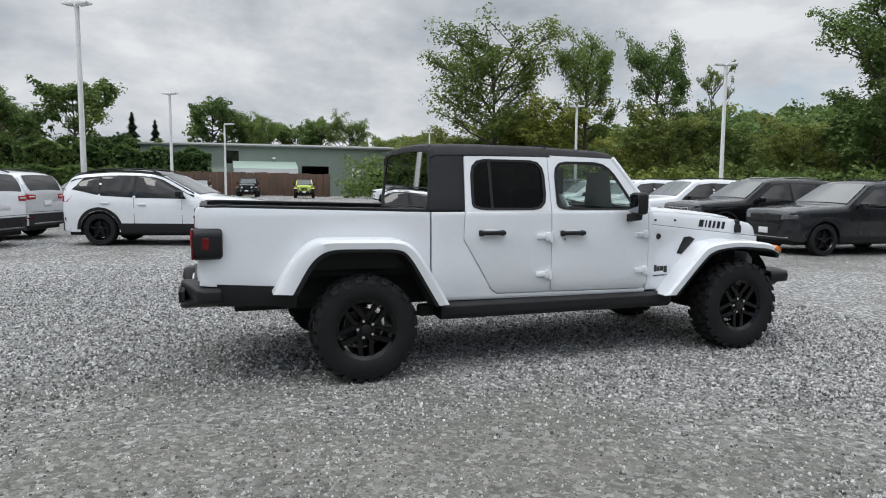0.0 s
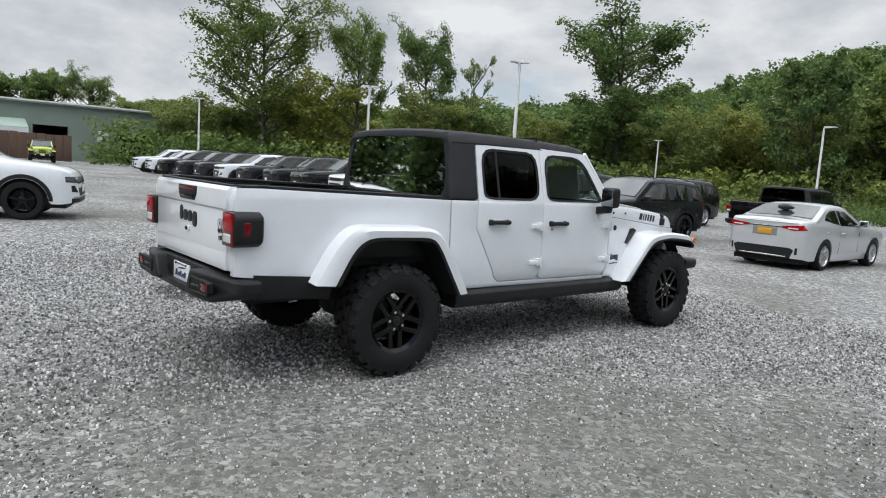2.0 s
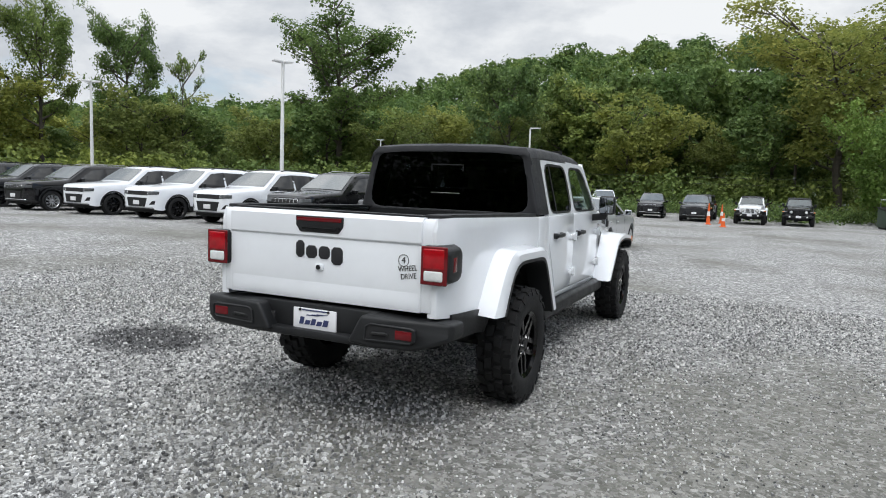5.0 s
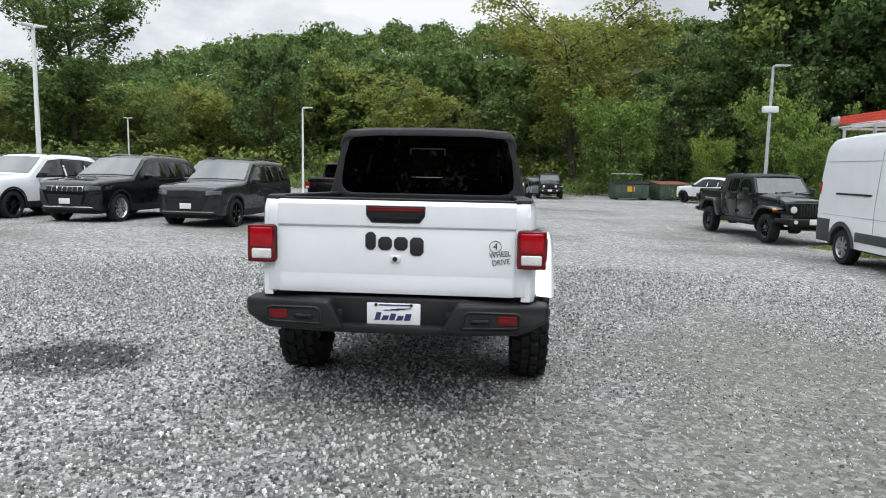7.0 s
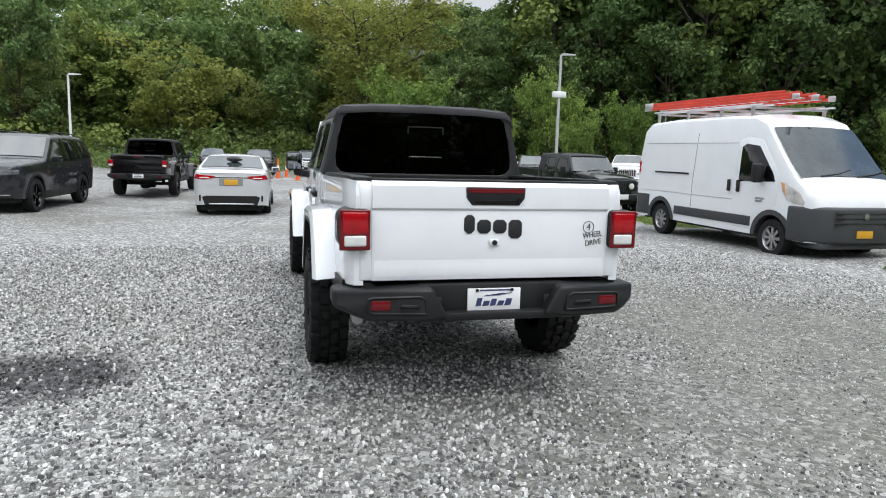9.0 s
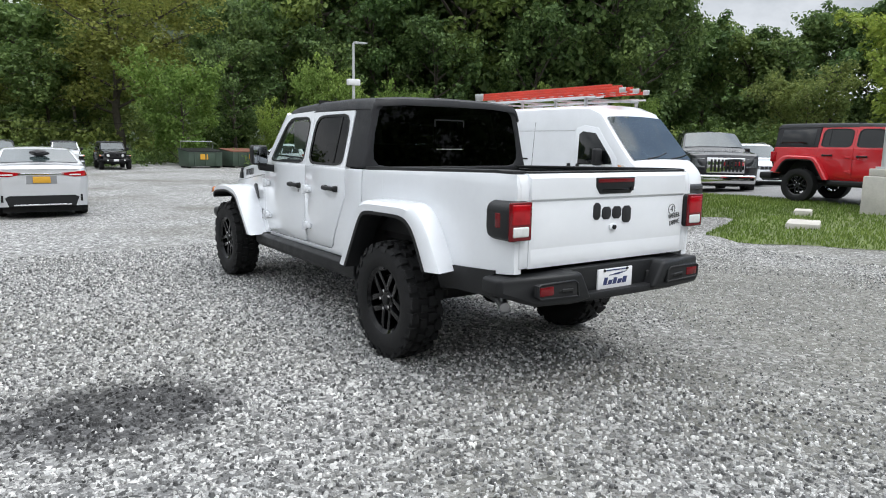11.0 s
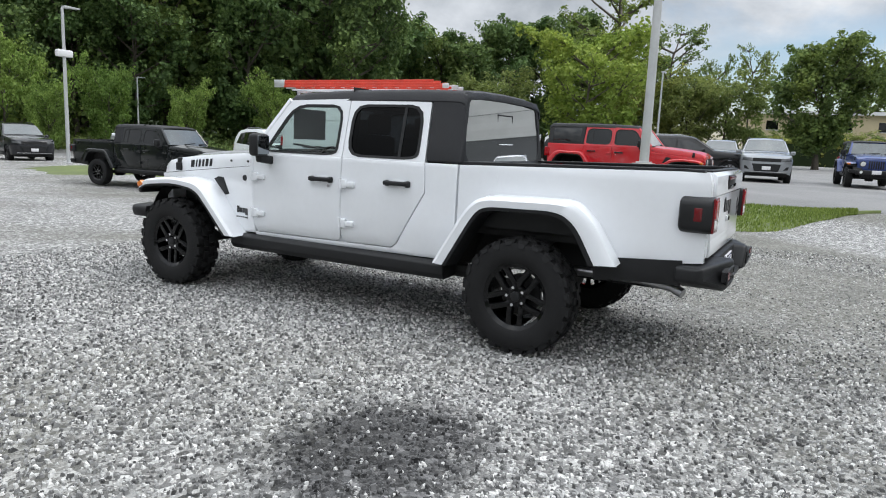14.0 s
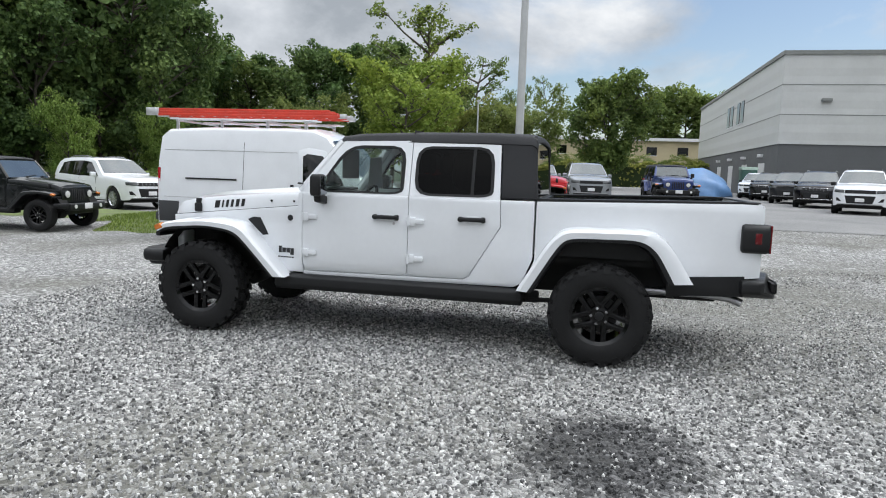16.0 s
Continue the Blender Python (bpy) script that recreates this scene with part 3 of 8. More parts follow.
trng = np.random.default_rng(11)
PROTO = {
    "tall": tree("tall_tree", "tall slender broadleaf tree with an open green crown", trng, 18, 4.6, 0.30, "mid", 14000, 0.25, 22, 1.05, fill=110),
    "olive": tree("broad_tree", "broad olive-green tree with a rounded airy crown", trng, 17, 6.0, 0.24, "light", 18000, 0.26, 24, 1.0, fill=190),
    "big": tree("oak_tree", "large dark green oak with a dense crown", trng, 22, 6.4, 0.10, "dark", 11500, 0.55, 20, 1.0, fill=240),
    "midtree": tree("leafy_tree", "green leafy tree in full summer leaf", trng, 14, 5.0, 0.10, "mid", 8500, 0.46, 17, 1.0, fill=200),
    "scrub": tree("small_tree", "low olive-green tree at the edge of the wood", trng, 8.5, 4.4, 0.06, "light", 8500, 0.29, 14, 1.0, fill=180),
    "bush": tree("bright_shrub", "bright green bushy shrub at the edge of the wood", trng, 7.0, 3.9, 0.04, "bright", 9500, 0.25, 15, 0.95, fill=200),
    "maple": tree("maple_tree", "bright green maple with a dense rounded crown", trng, 13, 5.4, 0.10, "bright", 10500, 0.38, 19, 0.95, fill=240),
    "sparse": tree("thin_tree", "tall thin tree with sparse small leaves", trng, 20, 5.0, 0.30, "mid", 2800, 0.34, 14, 0.75, fill=20),
    "spruce": conifer("spruce", "dark green spruce with drooping branches", trng, 12, 3.4, 6000),
}
used = set()


def plant(kind, az, dist, height=None, turn=None, wide=1.0):
    """Sets a tree out by its bearing from the truck, left of straight ahead."""
    x, y = at_az(az, dist)
    ob = PROTO[kind]
    base_h = {"tall": 18, "olive": 17, "big": 22, "midtree": 14, "scrub": 8.5, "bush": 7.0, "maple": 13, "sparse": 20, "spruce": 12}[kind]
    k = (height or base_h) / base_h
    m = pose(x, y, ground_z(x, y) - 0.1, 0, 0, turn if turn is not None else (az * 37.7 + dist * 11) % 360)
    if kind in used:
        ob = copy_thing(ob, m)
    else:
        used.add(kind)
        ob.matrix_basis = m
    ob.scale = (k * wide, k * wide, k)
    return ob


# behind the row of parked cars
plant("olive", 65.6, 74, 17.3, wide=1.12)
plant("tall", 57.6, 75, 18.2, wide=0.74)
plant("tall", 51.6, 74, 17.4, wide=0.78, turn=140)
plant("sparse", 47.4, 78, 15.4, wide=0.5)
plant("tall", 34.4, 72, 19.2, wide=1.22, turn=250)
plant("midtree", 35.5, 73, 9.6, wide=1.2)
plant("big", 19.4, 68, 14.0, wide=0.86)
plant("spruce", 70.5, 84, 9)
for k in range(15):
    az = 71 - k * 3.4
    plant(("scrub", "midtree", "scrub")[k % 3], az, 74 + 7 * ((k * 7) % 3), 6.4 + 0.9 * ((k * 5) % 4), wide=1.3)
for k in range(11):
    az = 30 - k * 3.6
    plant(("scrub", "midtree", "scrub", "olive")[k % 4], az, 70 + 6 * ((k * 5) % 3), 7.2 + 1.0 * ((k * 3) % 4), wide=1.2)
plant("sparse", 9.0, 70, 11, wide=0.9)
plant("midtree", 12.6, 78, 13.5)
plant("midtree", 4.2, 80, 14.5)
plant("midtree", 8.0, 84, 15.5)
plant("midtree", -1.0, 86, 16)
plant("midtree", 15.5, 82, 13.5)
# the tall wood
plant("olive", -7.2, 66, 17.2, wide=1.34, turn=200)
plant("bush", -11.5, 54, 6.6, wide=0.95)
plant("big", -17.0, 80, 17.6, wide=0.9)
for k in range(14):
    az = -23.5 - k * 2.1
    plant("big", az, 68 + 7 * ((k * 2) % 3), 21.5 + (k * 7) % 5)
for k in range(9):
    plant("big", -16 - k * 4.4, 63 + 3 * (k % 2), 11 + (k * 3) % 5, wide=0.95)
for az, d, h in ((-19.2, 52, 4.0), (-23.9, 54, 7.0), (-26.6, 51, 4.2), (-31, 54, 5.4), (-37, 55, 4.6), (-44, 57, 5.6), (-51, 60, 5.2)):
    plant("bush", az, d, h, wide=0.66)
# over the drive
for az, h, kind in ((-53, 17.6, "big"), (-56, 17.4, "big"), (-59.3, 15.2, "midtree"), (-62.3, 15.6, "big"), (-65.2, 17.6, "big"), (-68.6, 18.4, "big"), (-71.5, 16.4, "midtree"), (-75.5, 12.4, "midtree")):
    plant(kind, az, 90, h)
plant("maple", -72.0, 62, 11.4, wide=1.08)
plant("sparse", -74.4, 76, 20.4, wide=1.1)
plant("sparse", -78.8, 79, 16, turn=75)
for az in (-64, -77, -80.5, -83.5):
    plant("scrub", az, 70, 7.8)
plant("sparse", -82.2, 82, 12.4, wide=0.6)
plant("sparse", -85.0, 84, 13.4, wide=0.6)
plant("big", -90.7, 62, 10.6, wide=1.02)
plant("midtree", -90.4, 62.5, 8.8, wide=1.0)
for k in range(6):
    plant("scrub", -86 - k * 3.0, 92 + 4 * (k % 2), 3.6, wide=1.4)
for k in range(5):
    plant("midtree", -94 - k * 2.6, 150, 17, wide=1.2)
# towards the long shed
for az, d, h, kind in ((100.5, 84, 12.5, "big"), (96, 120, 13, "spruce"), (94.3, 122, 12, "spruce"), (97.5, 88, 7.0, "big"), (90, 112, 14, "big"), (87.5, 116, 12.5, "big"), (86, 110, 12, "tall"),
                       (83, 118, 12, "midtree"), (81, 116, 12.5, "tall"), (78.5, 114, 12.5, "tall"), (103.5, 120, 12, "tall"), (106, 118, 11, "midtree"), (75, 125, 10, "midtree"), (72, 128, 11, "midtree"), (105.5, 92, 11, "big"), (108.5, 86, 13, "big")):
    plant(kind, az, d, h)


# closing the lot behind the walk
def rear_wood():
    """A belt of trees behind the walk, run together."""
    rng = np.random.default_rng(17)
    V, F, n = [], [], 0
    for az in np.arange(111, 240, 1.6):
        x, y = at_az(az, rng.uniform(58, 70))
        h, w = rng.uniform(14, 20), rng.uniform(4, 6)
        c = rng.uniform(-1, 1, (16, 3)) * (w * 0.6, w * 0.6, h * 0.42) + (x, y, ground_z(x, y) + h * 0.48)
        v, f = leaf_cards(rng, c, w * 0.4, 1100, 0.62)
        V.append(v)
        F.append(f + n)
        n += len(v)
    return mesh_np("rear_wood", np.concatenate(V), np.concatenate(F), LEAF["dark"])


tagged(new("rear_wood", rear_wood()), "belt of dark green trees closing the gravel lot", "woods", kind="stuff")


def far_wood():
    """Wooded hillside: hundreds of crowns run together."""
    rng = np.random.default_rng(3)
    V, F, n = [], [], 0
    for _ in range(640):
        az, r = rng.uniform(-62, 62), 95 + 190 * rng.uniform(0, 1) ** 0.8
        x, y = at_az(az, r)
        h, w = rng.uniform(8, 13), rng.uniform(4, 6.5)
        m = 380
        d = rng.normal(0, 1, (17, 3))
        d[:, 2] = np.abs(d[:, 2]) * 1.1 - 0.25
        d /= np.linalg.norm(d, axis=1)[:, None]
        c = d * np.array([w, w, h * 0.5]) * rng.uniform(0.5, 0.85, (17, 1)) + (x, y, ground_z(x, y) + h * 0.5)
        v, f = leaf_cards(rng, c, w * 0.36, m, 1.0)
        V.append(v)
        F.append(f + n)
        n += len(v)
    return mesh_np("far_wood", np.concatenate(V), np.concatenate(F), LEAF["mid"])


tagged(new("far_wood", far_wood()), "wooded hillside of mixed green trees in the distance", "woods", kind="stuff")


def weeds():
    """Rank weeds along the foot of the wood."""
    rng = np.random.default_rng(8)
    V, F, n = [], [], 0
    for az in np.arange(-62, 40, 1.15):
        r = 56 + 5 * math.sin(az * 0.4) + rng.uniform(-2, 2)
        x, y = at_az(az, r)
        c = rng.normal(0, 1, (90, 3)) * (1.1, 1.1, 0.32) + (x, y, ground_z(x, y) + 0.5)
        v, f = leaf_cards(rng, c, 0.28, 420, 0.19)
        V.append(v)
        F.append(f + n)
        n += len(v)
    return mesh_np("weeds", np.concatenate(V), np.concatenate(F), LEAF["mid"])


tagged(new("weeds", weeds()), "tangled green weeds below the trees", "weeds", kind="stuff")


def undergrowth(seed, az0, az1, leaf):
    """Shrubs and saplings that close the wood below the crowns."""
    rng = np.random.default_rng(seed)
    V, F, n = [], [], 0
    for az in np.arange(az0, az1, 0.9):
        for r, h in ((66, 3.6), (77, 5.2), (92, 8.0)):
            x, y = at_az(az + rng.uniform(-0.4, 0.4), r + rng.uniform(-3, 3))
            c = rng.uniform(-1, 1, (7, 3)) * (1.5, 1.5, h * 0.42) + (x, y, ground_z(x, y) + h * 0.48)
            v, f = leaf_cards(rng, c, 0.95, 170, 0.38)
            V.append(v)
            F.append(f + n)
            n += len(v)
    return mesh_np("undergrowth", np.concatenate(V), np.concatenate(F), LEAF[leaf])


tagged(new("undergrowth", undergrowth(14, -14, 78, "mid")), "dense green undergrowth between the trunks of the wood", "undergrowth", kind="stuff")
tagged(new("undergrowth", undergrowth(15, -64, -14, "dark")), "dense dark green undergrowth below the tall oaks", "undergrowth", kind="stuff")


# ---------------------------------------------------------------- buildings and walls
def clad_material(name, colour, pitch, axis=1):
    m = plain(name, colour, 0.5, vary=0.07, scale=0.6)
    t = m.node_tree
    b = t.nodes["Principled BSDF"]
    co, sep, w = t.nodes.new("ShaderNodeTexCoord"), t.nodes.new("ShaderNodeSeparateXYZ"), t.nodes.new("ShaderNodeMath")
    link(t, co.outputs["Object"], sep.inputs[0])
    w.operation = "PINGPONG"
    link(t, sep.outputs[axis], w.inputs[0])
    w.inputs[1].default_value = pitch / 2
    bump_of(t, w.outputs[0], b, 0.6, 0.05)
    return m


m_shed = clad_material("green_ribbed_steel", (0.22, 0.265, 0.225), 0.3)
m_greyclad = clad_material("pale_grey_panel", (0.56, 0.57, 0.56), 1.2, 2)
m_greydark = plain("dark_grey_block", (0.115, 0.12, 0.125), 0.8, vary=0.12, scale=0.8, bump=0.3)
m_beige = plain("beige_stucco", (0.52, 0.44, 0.29), 0.85, vary=0.1, scale=0.5)
m_brown = plain("brown_timber_fence", (0.11, 0.065, 0.045), 0.8, vary=0.3, scale=0.9, bump=0.4)
m_void = plain("dark_interior", (0.010, 0.010, 0.010), 0.9)
m_roofg = plain("roof_edge_grey", (0.22, 0.23, 0.22), 0.6)
m_awning = plain("pale_green_awning", (0.34, 0.44, 0.38), 0.6, vary=0.1)
m_tarp = plain("blue_tarpaulin", (0.10, 0.21, 0.40), 0.45, vary=0.2, scale=0.9, bump=0.6, bscale=2.5)
m_hedge = LEAF["dark"]


def wall_holes(bm, y0, y1, z0, z1, x0, x1, holes):
    """A wall along y from x0 to x1 thick, with (ya, yb, za, zb) openings cut through."""
    ys = sorted({y0, y1, *[h[0] for h in holes], *[h[1] for h in holes]})
    zs = sorted({z0, z1, *[h[2] for h in holes], *[h[3] for h in holes]})
    for a, c in zip(ys, ys[1:]):
        for d, e2 in zip(zs, zs[1:]):
            ym, zm = (a + c) / 2, (d + e2) / 2
            if not any(h[0] < ym < h[1] and h[2] < zm < h[3] for h in holes):
                add(bm, box(x0, x1, a, c, d, e2))
    return bm


def long_shed():
    root = thing("long_shed", "long low green ribbed-steel warehouse with open bays", "building")
    x0, ya, yb = -78.0, -8.0, 47.0
    holes = [(9.9, 13.2, 0.0, 3.5), (21.0, 32.0, 1.9, 3.9), (1.2, 2.6, 3.7, 5.2)]
    bm = wall_holes(bmesh.new(), ya, yb, -0.4, 5.9, x0 - 0.3, x0, holes)
    bmesh.ops.remove_doubles(bm, verts=bm.verts, dist=0.001)
    part("wall", bm, m_shed, root)
    part("wall", box(x0 - 24, x0 - 0.3, ya, ya + 0.3, -0.4, 5.9), m_shed, root)
    part("wall", box(x0 - 24, x0 - 0.3, yb - 0.3, yb, -0.4, 5.9), m_shed, root)
    part("wall", box(x0 - 24.3, x0 - 24, ya, yb, -0.4, 5.9), m_shed, root)
    part("roof", prism([(x0 + 0.35, 5.85), (x0 - 12, 6.7), (x0 - 24.6, 5.85), (x0 - 24.6, 5.7), (x0 + 0.35, 5.7)], "y", ya - 0.3, yb + 0.3), m_roofg, root, "grey steel roof")
    for y in (14.9, 17.0):
        w = part("window", box(x0 - 0.02, x0 + 0.06, y + 1.2, y + 2.3, 2.2, 3.3), m_plate, root, "white notice board")
    part("window", box(x0 - 0.2, x0 - 0.1, 1.2, 2.6, 3.7, 5.2), m_dkglass, root)
    part("stack", box(x0 - 6, x0 - 1.5, 21.5, 31.5, 0, 2.9), m_void, root, "dark stock inside the open bay")
    for k in range(5):
        part("crate", box(x0 - 1.4, x0 - 0.5, 22 + k * 1.9, 23.4 + k * 1.9, 1.9, 2.5 + 0.25 * (k % 3), 0.03), (m_plate, m_brown, m_red, m_brown, m_plate)[k], root)
    a = part("awning", prism([(x0, 4.0), (x0 + 2.2, 3.1), (x0 + 2.2, 2.95), (x0, 3.85)], "y", 1.9, 9.2), m_awning, root, "pale green canopy")
    part("fascia", box(x0 + 2.18, x0 + 2.24, 1.9, 9.2, 2.5, 3.05), m_plate, a)
    part("wall_light", box(x0, x0 + 0.25, 6.4, 6.8, 4.25, 4.5, 0.04), m_plate, root)
    return root


long_shed()


def brown_fence():
    root = thing("timber_fence", "long brown timber fence in front of the warehouse", "fence")
    for k in range(48):
        y = -24 + k * 0.75
        z = ground_z(-70, y)
        part("board", box(-70.06, -70, y, y + 0.72, z, z + 2.45 + 0.03 * (k % 3), 0.02), m_brown, root)
    part("rail", box(-70.14, -70.07, -24, 12, 1.9, 2.05), m_brown, root)


brown_fence()


def hedge(name, label, x0, x1, y0, y1, h, leaf, n):
    rng = np.random.default_rng(int(abs(x0) + h * 10))
    c = np.stack([rng.uniform(x0, x1, n), rng.uniform(y0, y1, n), rng.uniform(0, h, n) ** 1.0], 1)
    top = h * (0.93 + 0.07 * np.sin(c[:, 1] * 1.9))
    c[:, 2] = np.minimum(c[:, 2], top)
    edge = rng.integers(0, 3, n)
    c[edge == 0, 0] = x1
    c[edge == 1, 2] = top[edge == 1]
    v, f = leaf_cards(rng, c, 0.12, n, 0.4)
    v[:, 2] += ground_z((x0 + x1) / 2, (y0 + y1) / 2)
    root = thing(name, label, "hedge")
    ob = new("foliage", mesh_np("foliage", v, f, LEAF[leaf]))
    ob.parent = root
    part("core", box(x0 + 0.5, x1 - 0.5, y0 + 0.3, y1 - 0.3, 0, h * 0.9), LEAF["conifer"], root)
    return root


hedge("clipped_hedge", "tall dark green clipped hedge", -74, -72, -19, -0.6, 5.0, "dark", 9000)
hedge("clipped_hedge", "tall bushy dark green hedge behind the fence", -84, -80, -26, -6, 6.3, "dark", 9000)
hedge("round_shrub", "bright rounded shrub by the fence", -72, -69, -17.5, -12.5, 5.2, "mid", 4000)
hedge("low_hedge", "low bright green hedge along a fence", -66, -64, -27, -9, 2.7, "mid", 6000)
hedge("shrub", "dark green shrub against the warehouse", -76, -73.5, 17.5, 20.5, 3.4, "conifer", 2500)
hedge("embankment_hedge", "straw and green scrub on a bank below the office", 84, 90, -22, 8, 3.2, "light", 9000)


def stock_container():
    root = thing("storage_container", "pale blue-grey storage container by the warehouse", "container")
    part("body", box(-75.5, -73, 20.8, 33, 0.15, 2.1, 0.05), plain("pale_blue_steel", (0.26, 0.31, 0.34), 0.6, vary=0.1), root)
    part("base", box(-75.4, -73.1, 21, 32.8, 0.05, 0.15), m_void, root)


stock_container()


def far_hall():
    root = thing("pale_hall", "distant pale grey metal hall with a pitched roof", "building")
    part("wall", box(-118, -96, -75, -39, -0.3, 5.6), m_greyclad, root)
    part("roof", prism([(-119, 5.6), (-107, 7.4), (-95, 5.6)], "y", -76, -38), m_roofg, root)


far_hall()


def grey_block():
    """Two-tone commercial block at the end of the drive."""
    root = thing("showroom_building", "large two-tone grey commercial building with a flat roof", "building")
    x0, y0, x1, y1 = 51.0, -13.2, 95.0, -60.0
    part("wall", box(x0, x1, y1, y0, -0.5, 4.5), m_greydark, root, "dark grey block base")
    up = part("wall", box(x0 - 0.08, x1, y1, y0 + 0.08, 4.5, 11.2), m_greyclad, root, "pale grey panel upper storey")
    part("parapet", box(x0 - 0.2, x1, y1, y0 + 0.2, 11.2, 11.5), m_roofg, root)
    for z in (6.7, 8.95):
        part("joint", box(x0 - 0.10, x1, y1, y0 + 0.10, z, z + 0.06), m_roofg, up)
    for k in range(4):
        x = x0 + 14 + k * 2.0 + (1.4 if k > 1 else 0)
        w = part("window", box(x, x + 1.3, y0 + 0.05, y0 + 0.14, 7.2, 9.3), m_dkglass, root)
        part("frame", box(x - 0.08, x + 1.38, y0 + 0.06, y0 + 0.12, 7.1, 7.2), m_plate, w)
    for k in range(4):
        x = x0 + 4 + k * 7
        d = part("door", box(x, x + 2.2, y0 - 0.05, y0 + 0.05, -0.3, 3.1), m_plate, root, "white door")
        part("lamp", box(x + 0.8, x + 1.3, y0, y0 + 0.4, 3.6, 3.85, 0.03), m_plate, root)
    part("lamp", box(x0 - 0.4, x0 - 0.05, y0 - 3.4, y0 - 2.7, 7.7, 7.95, 0.03), m_roofg, root)


grey_block()


def office():
    root = thing("office_building", "low beige flat-roofed building on a far bank", "building")
    z = 4.2
    part("wall", box(114, 128, -26, 12, z, z + 3.6), m_beige, root)
    part("roof", box(113.4, 129, -26.6, 12.6, z + 3.6, z + 4.1), m_plate, root, "pale roof edge")
    for k in range(7):
        w = part("window", box(113.93, 114.02, -24 + k * 5, -22.3 + k * 5, z + 1.2, z + 2.6), m_dkglass, root)
        part("sill", box(113.9, 114.0, -24.1 + k * 5, -22.2 + k * 5, z + 1.1, z + 1.2), m_plate, w)


office()


def tarp_mound():
    root = thing("tarped_pile", "pile under a wrinkled blue tarpaulin", "pile")
    bm = bmesh.new()
    bmesh.ops.create_icosphere(bm, subdivisions=4, radius=1)
    for v in bm.verts:
        w = 1 + 0.10 * noise.noise(v.co * 2.2) + 0.04 * noise.noise(v.co * 7)
        v.co = Vector((v.co.x * 2.4 * w, v.co.y * 2.6 * w, max(-0.05, v.co.z * 2.0 * w)))
    part("tarpaulin", bm, m_tarp, root)
    root.location = (47, -6.7, ground_z(47, -6.7))


tarp_mound()


def toilet_booth():
    root = thing("portable_toilet", "dark green plastic portable toilet", "toilet")
    g = plain("green_plastic", (0.03, 0.09, 0.07), 0.5, vary=0.15)
    part("cabin", box(-0.55, 0.55, -0.55, 0.55, 0.1, 2.05, 0.04), g, root)
    part("roof", prism([(-0.6, 2.05), (0.6, 2.05), (0.45, 2.28), (-0.45, 2.28)], "y", -0.6, 0.6, 0.03), plain("pale_green_plastic", (0.25, 0.33, 0.28), 0.5), root)
    d = part("door", box(-0.58, -0.54, -0.42, 0.42, 0.15, 1.95, 0.015), g, root)
    part("handle", box(-0.62, -0.58, 0.25, 0.33, 0.95, 1.1, 0.01), m_black, d)
    part("skid", box(-0.6, 0.6, -0.6, 0.6, 0, 0.1), m_void, root)
    root.location = (49.5, -10.9, ground_z(49.5, -10.9))


toilet_booth()


# ---------------------------------------------------------------- poles, wires, yard things
def light_pole(x, y, h, style="white", heads=1, turn=0, plinth=0.0, lean=(0, 0)):
    mat, nm = (m_pole_w, "white painted") if style == "white" else (m_pole, "galvanised grey")
    root = thing("street_lamp", f"{nm} steel lot light pole with flat {'twin heads' if heads == 2 else 'head'}", "lamp post", "lot lights")
    z0 = plinth
    if plinth:
        part("plinth", prism([(-0.31, -0.31), (0.31, -0.31), (0.31, 0.31), (-0.31, 0.31)], "z", -0.3, plinth, 0.03), m_conc, root, "square concrete plinth")
        part("cap", box(-0.24, 0.24, -0.24, 0.24, plinth, plinth + 0.15, 0.02), m_conc, root)
        z0 += 0.15
    part("shaft", tube([(0, 0, z0), (lean[0] * 0.5, lean[1] * 0.5, h * 0.55), (lean[0], lean[1], h)], 0.085 if h < 10 else 0.12, 10, 0.06), mat, root)
    part("base_plate", box(-0.16, 0.16, -0.16, 0.16, z0, z0 + 0.04, 0.005), mat, root)
    reach = 0.40 if heads == 2 else 0.72
    for s in ((-1, 1) if heads == 2 else (1,)):
        part("lamp_head", prism([(0.04 * s, h - 0.02), (reach * s, h + 0.02), (reach * s, h + 0.07), (0.04 * s, h + 0.08)], "y", -0.14 + lean[1], 0.14 + lean[1], 0.012), mat, root)
    root.matrix_basis = pose(x, y, ground_z(x, y), 0, 0, turn)
    return root


light_pole(-16.0, -4.4, 6.3, "white", 2, 60)
light_pole(-31.2, -2.72, 5.75, "white", 2, 60)
light_pole(-44.5, 0.2, 5.4, "white", 1, 60)
light_pole(-49.5, 16.9, 5.9, "white", 2, 60)
light_pole(-26.7, 17.8, 5.75, "white", 2, 60)
light_pole(-15.0, 17.25, 6.05, "white", 2, 60)
light_pole(-33.4, 56.0, 6.0, "white", 2, 20)
light_pole(-13.2, 42.9, 6.0, "white", 1, 0)
cp = light_pole(12.9, 27.4, 6.6, "grey", 1, 0)
part("camera_bracket", box(-0.35, 0.35, -0.12, 0.12, 4.55, 4.85, 0.05), m_plate, cp, "white security cameras")
light_pole(33.5, 50.5, 6.2, "grey", 1, 0)
light_pole(48.7, 10.0, 7.2, "grey", 1, 0)
light_pole(61.4, 21.7, 5.3, "grey", 1, 0)
light_pole(90.0, -1.2, 4.6, "grey", 1, 0)
ip = light_pole(11.85, 2.2, 12.0, "grey", 1, 0, 0.82)
part("camera_bracket", box(-0.32, 0.32, -0.16, 0.16, 6.3, 6.55, 0.05), m_pole, ip, "grey bracket with cameras")


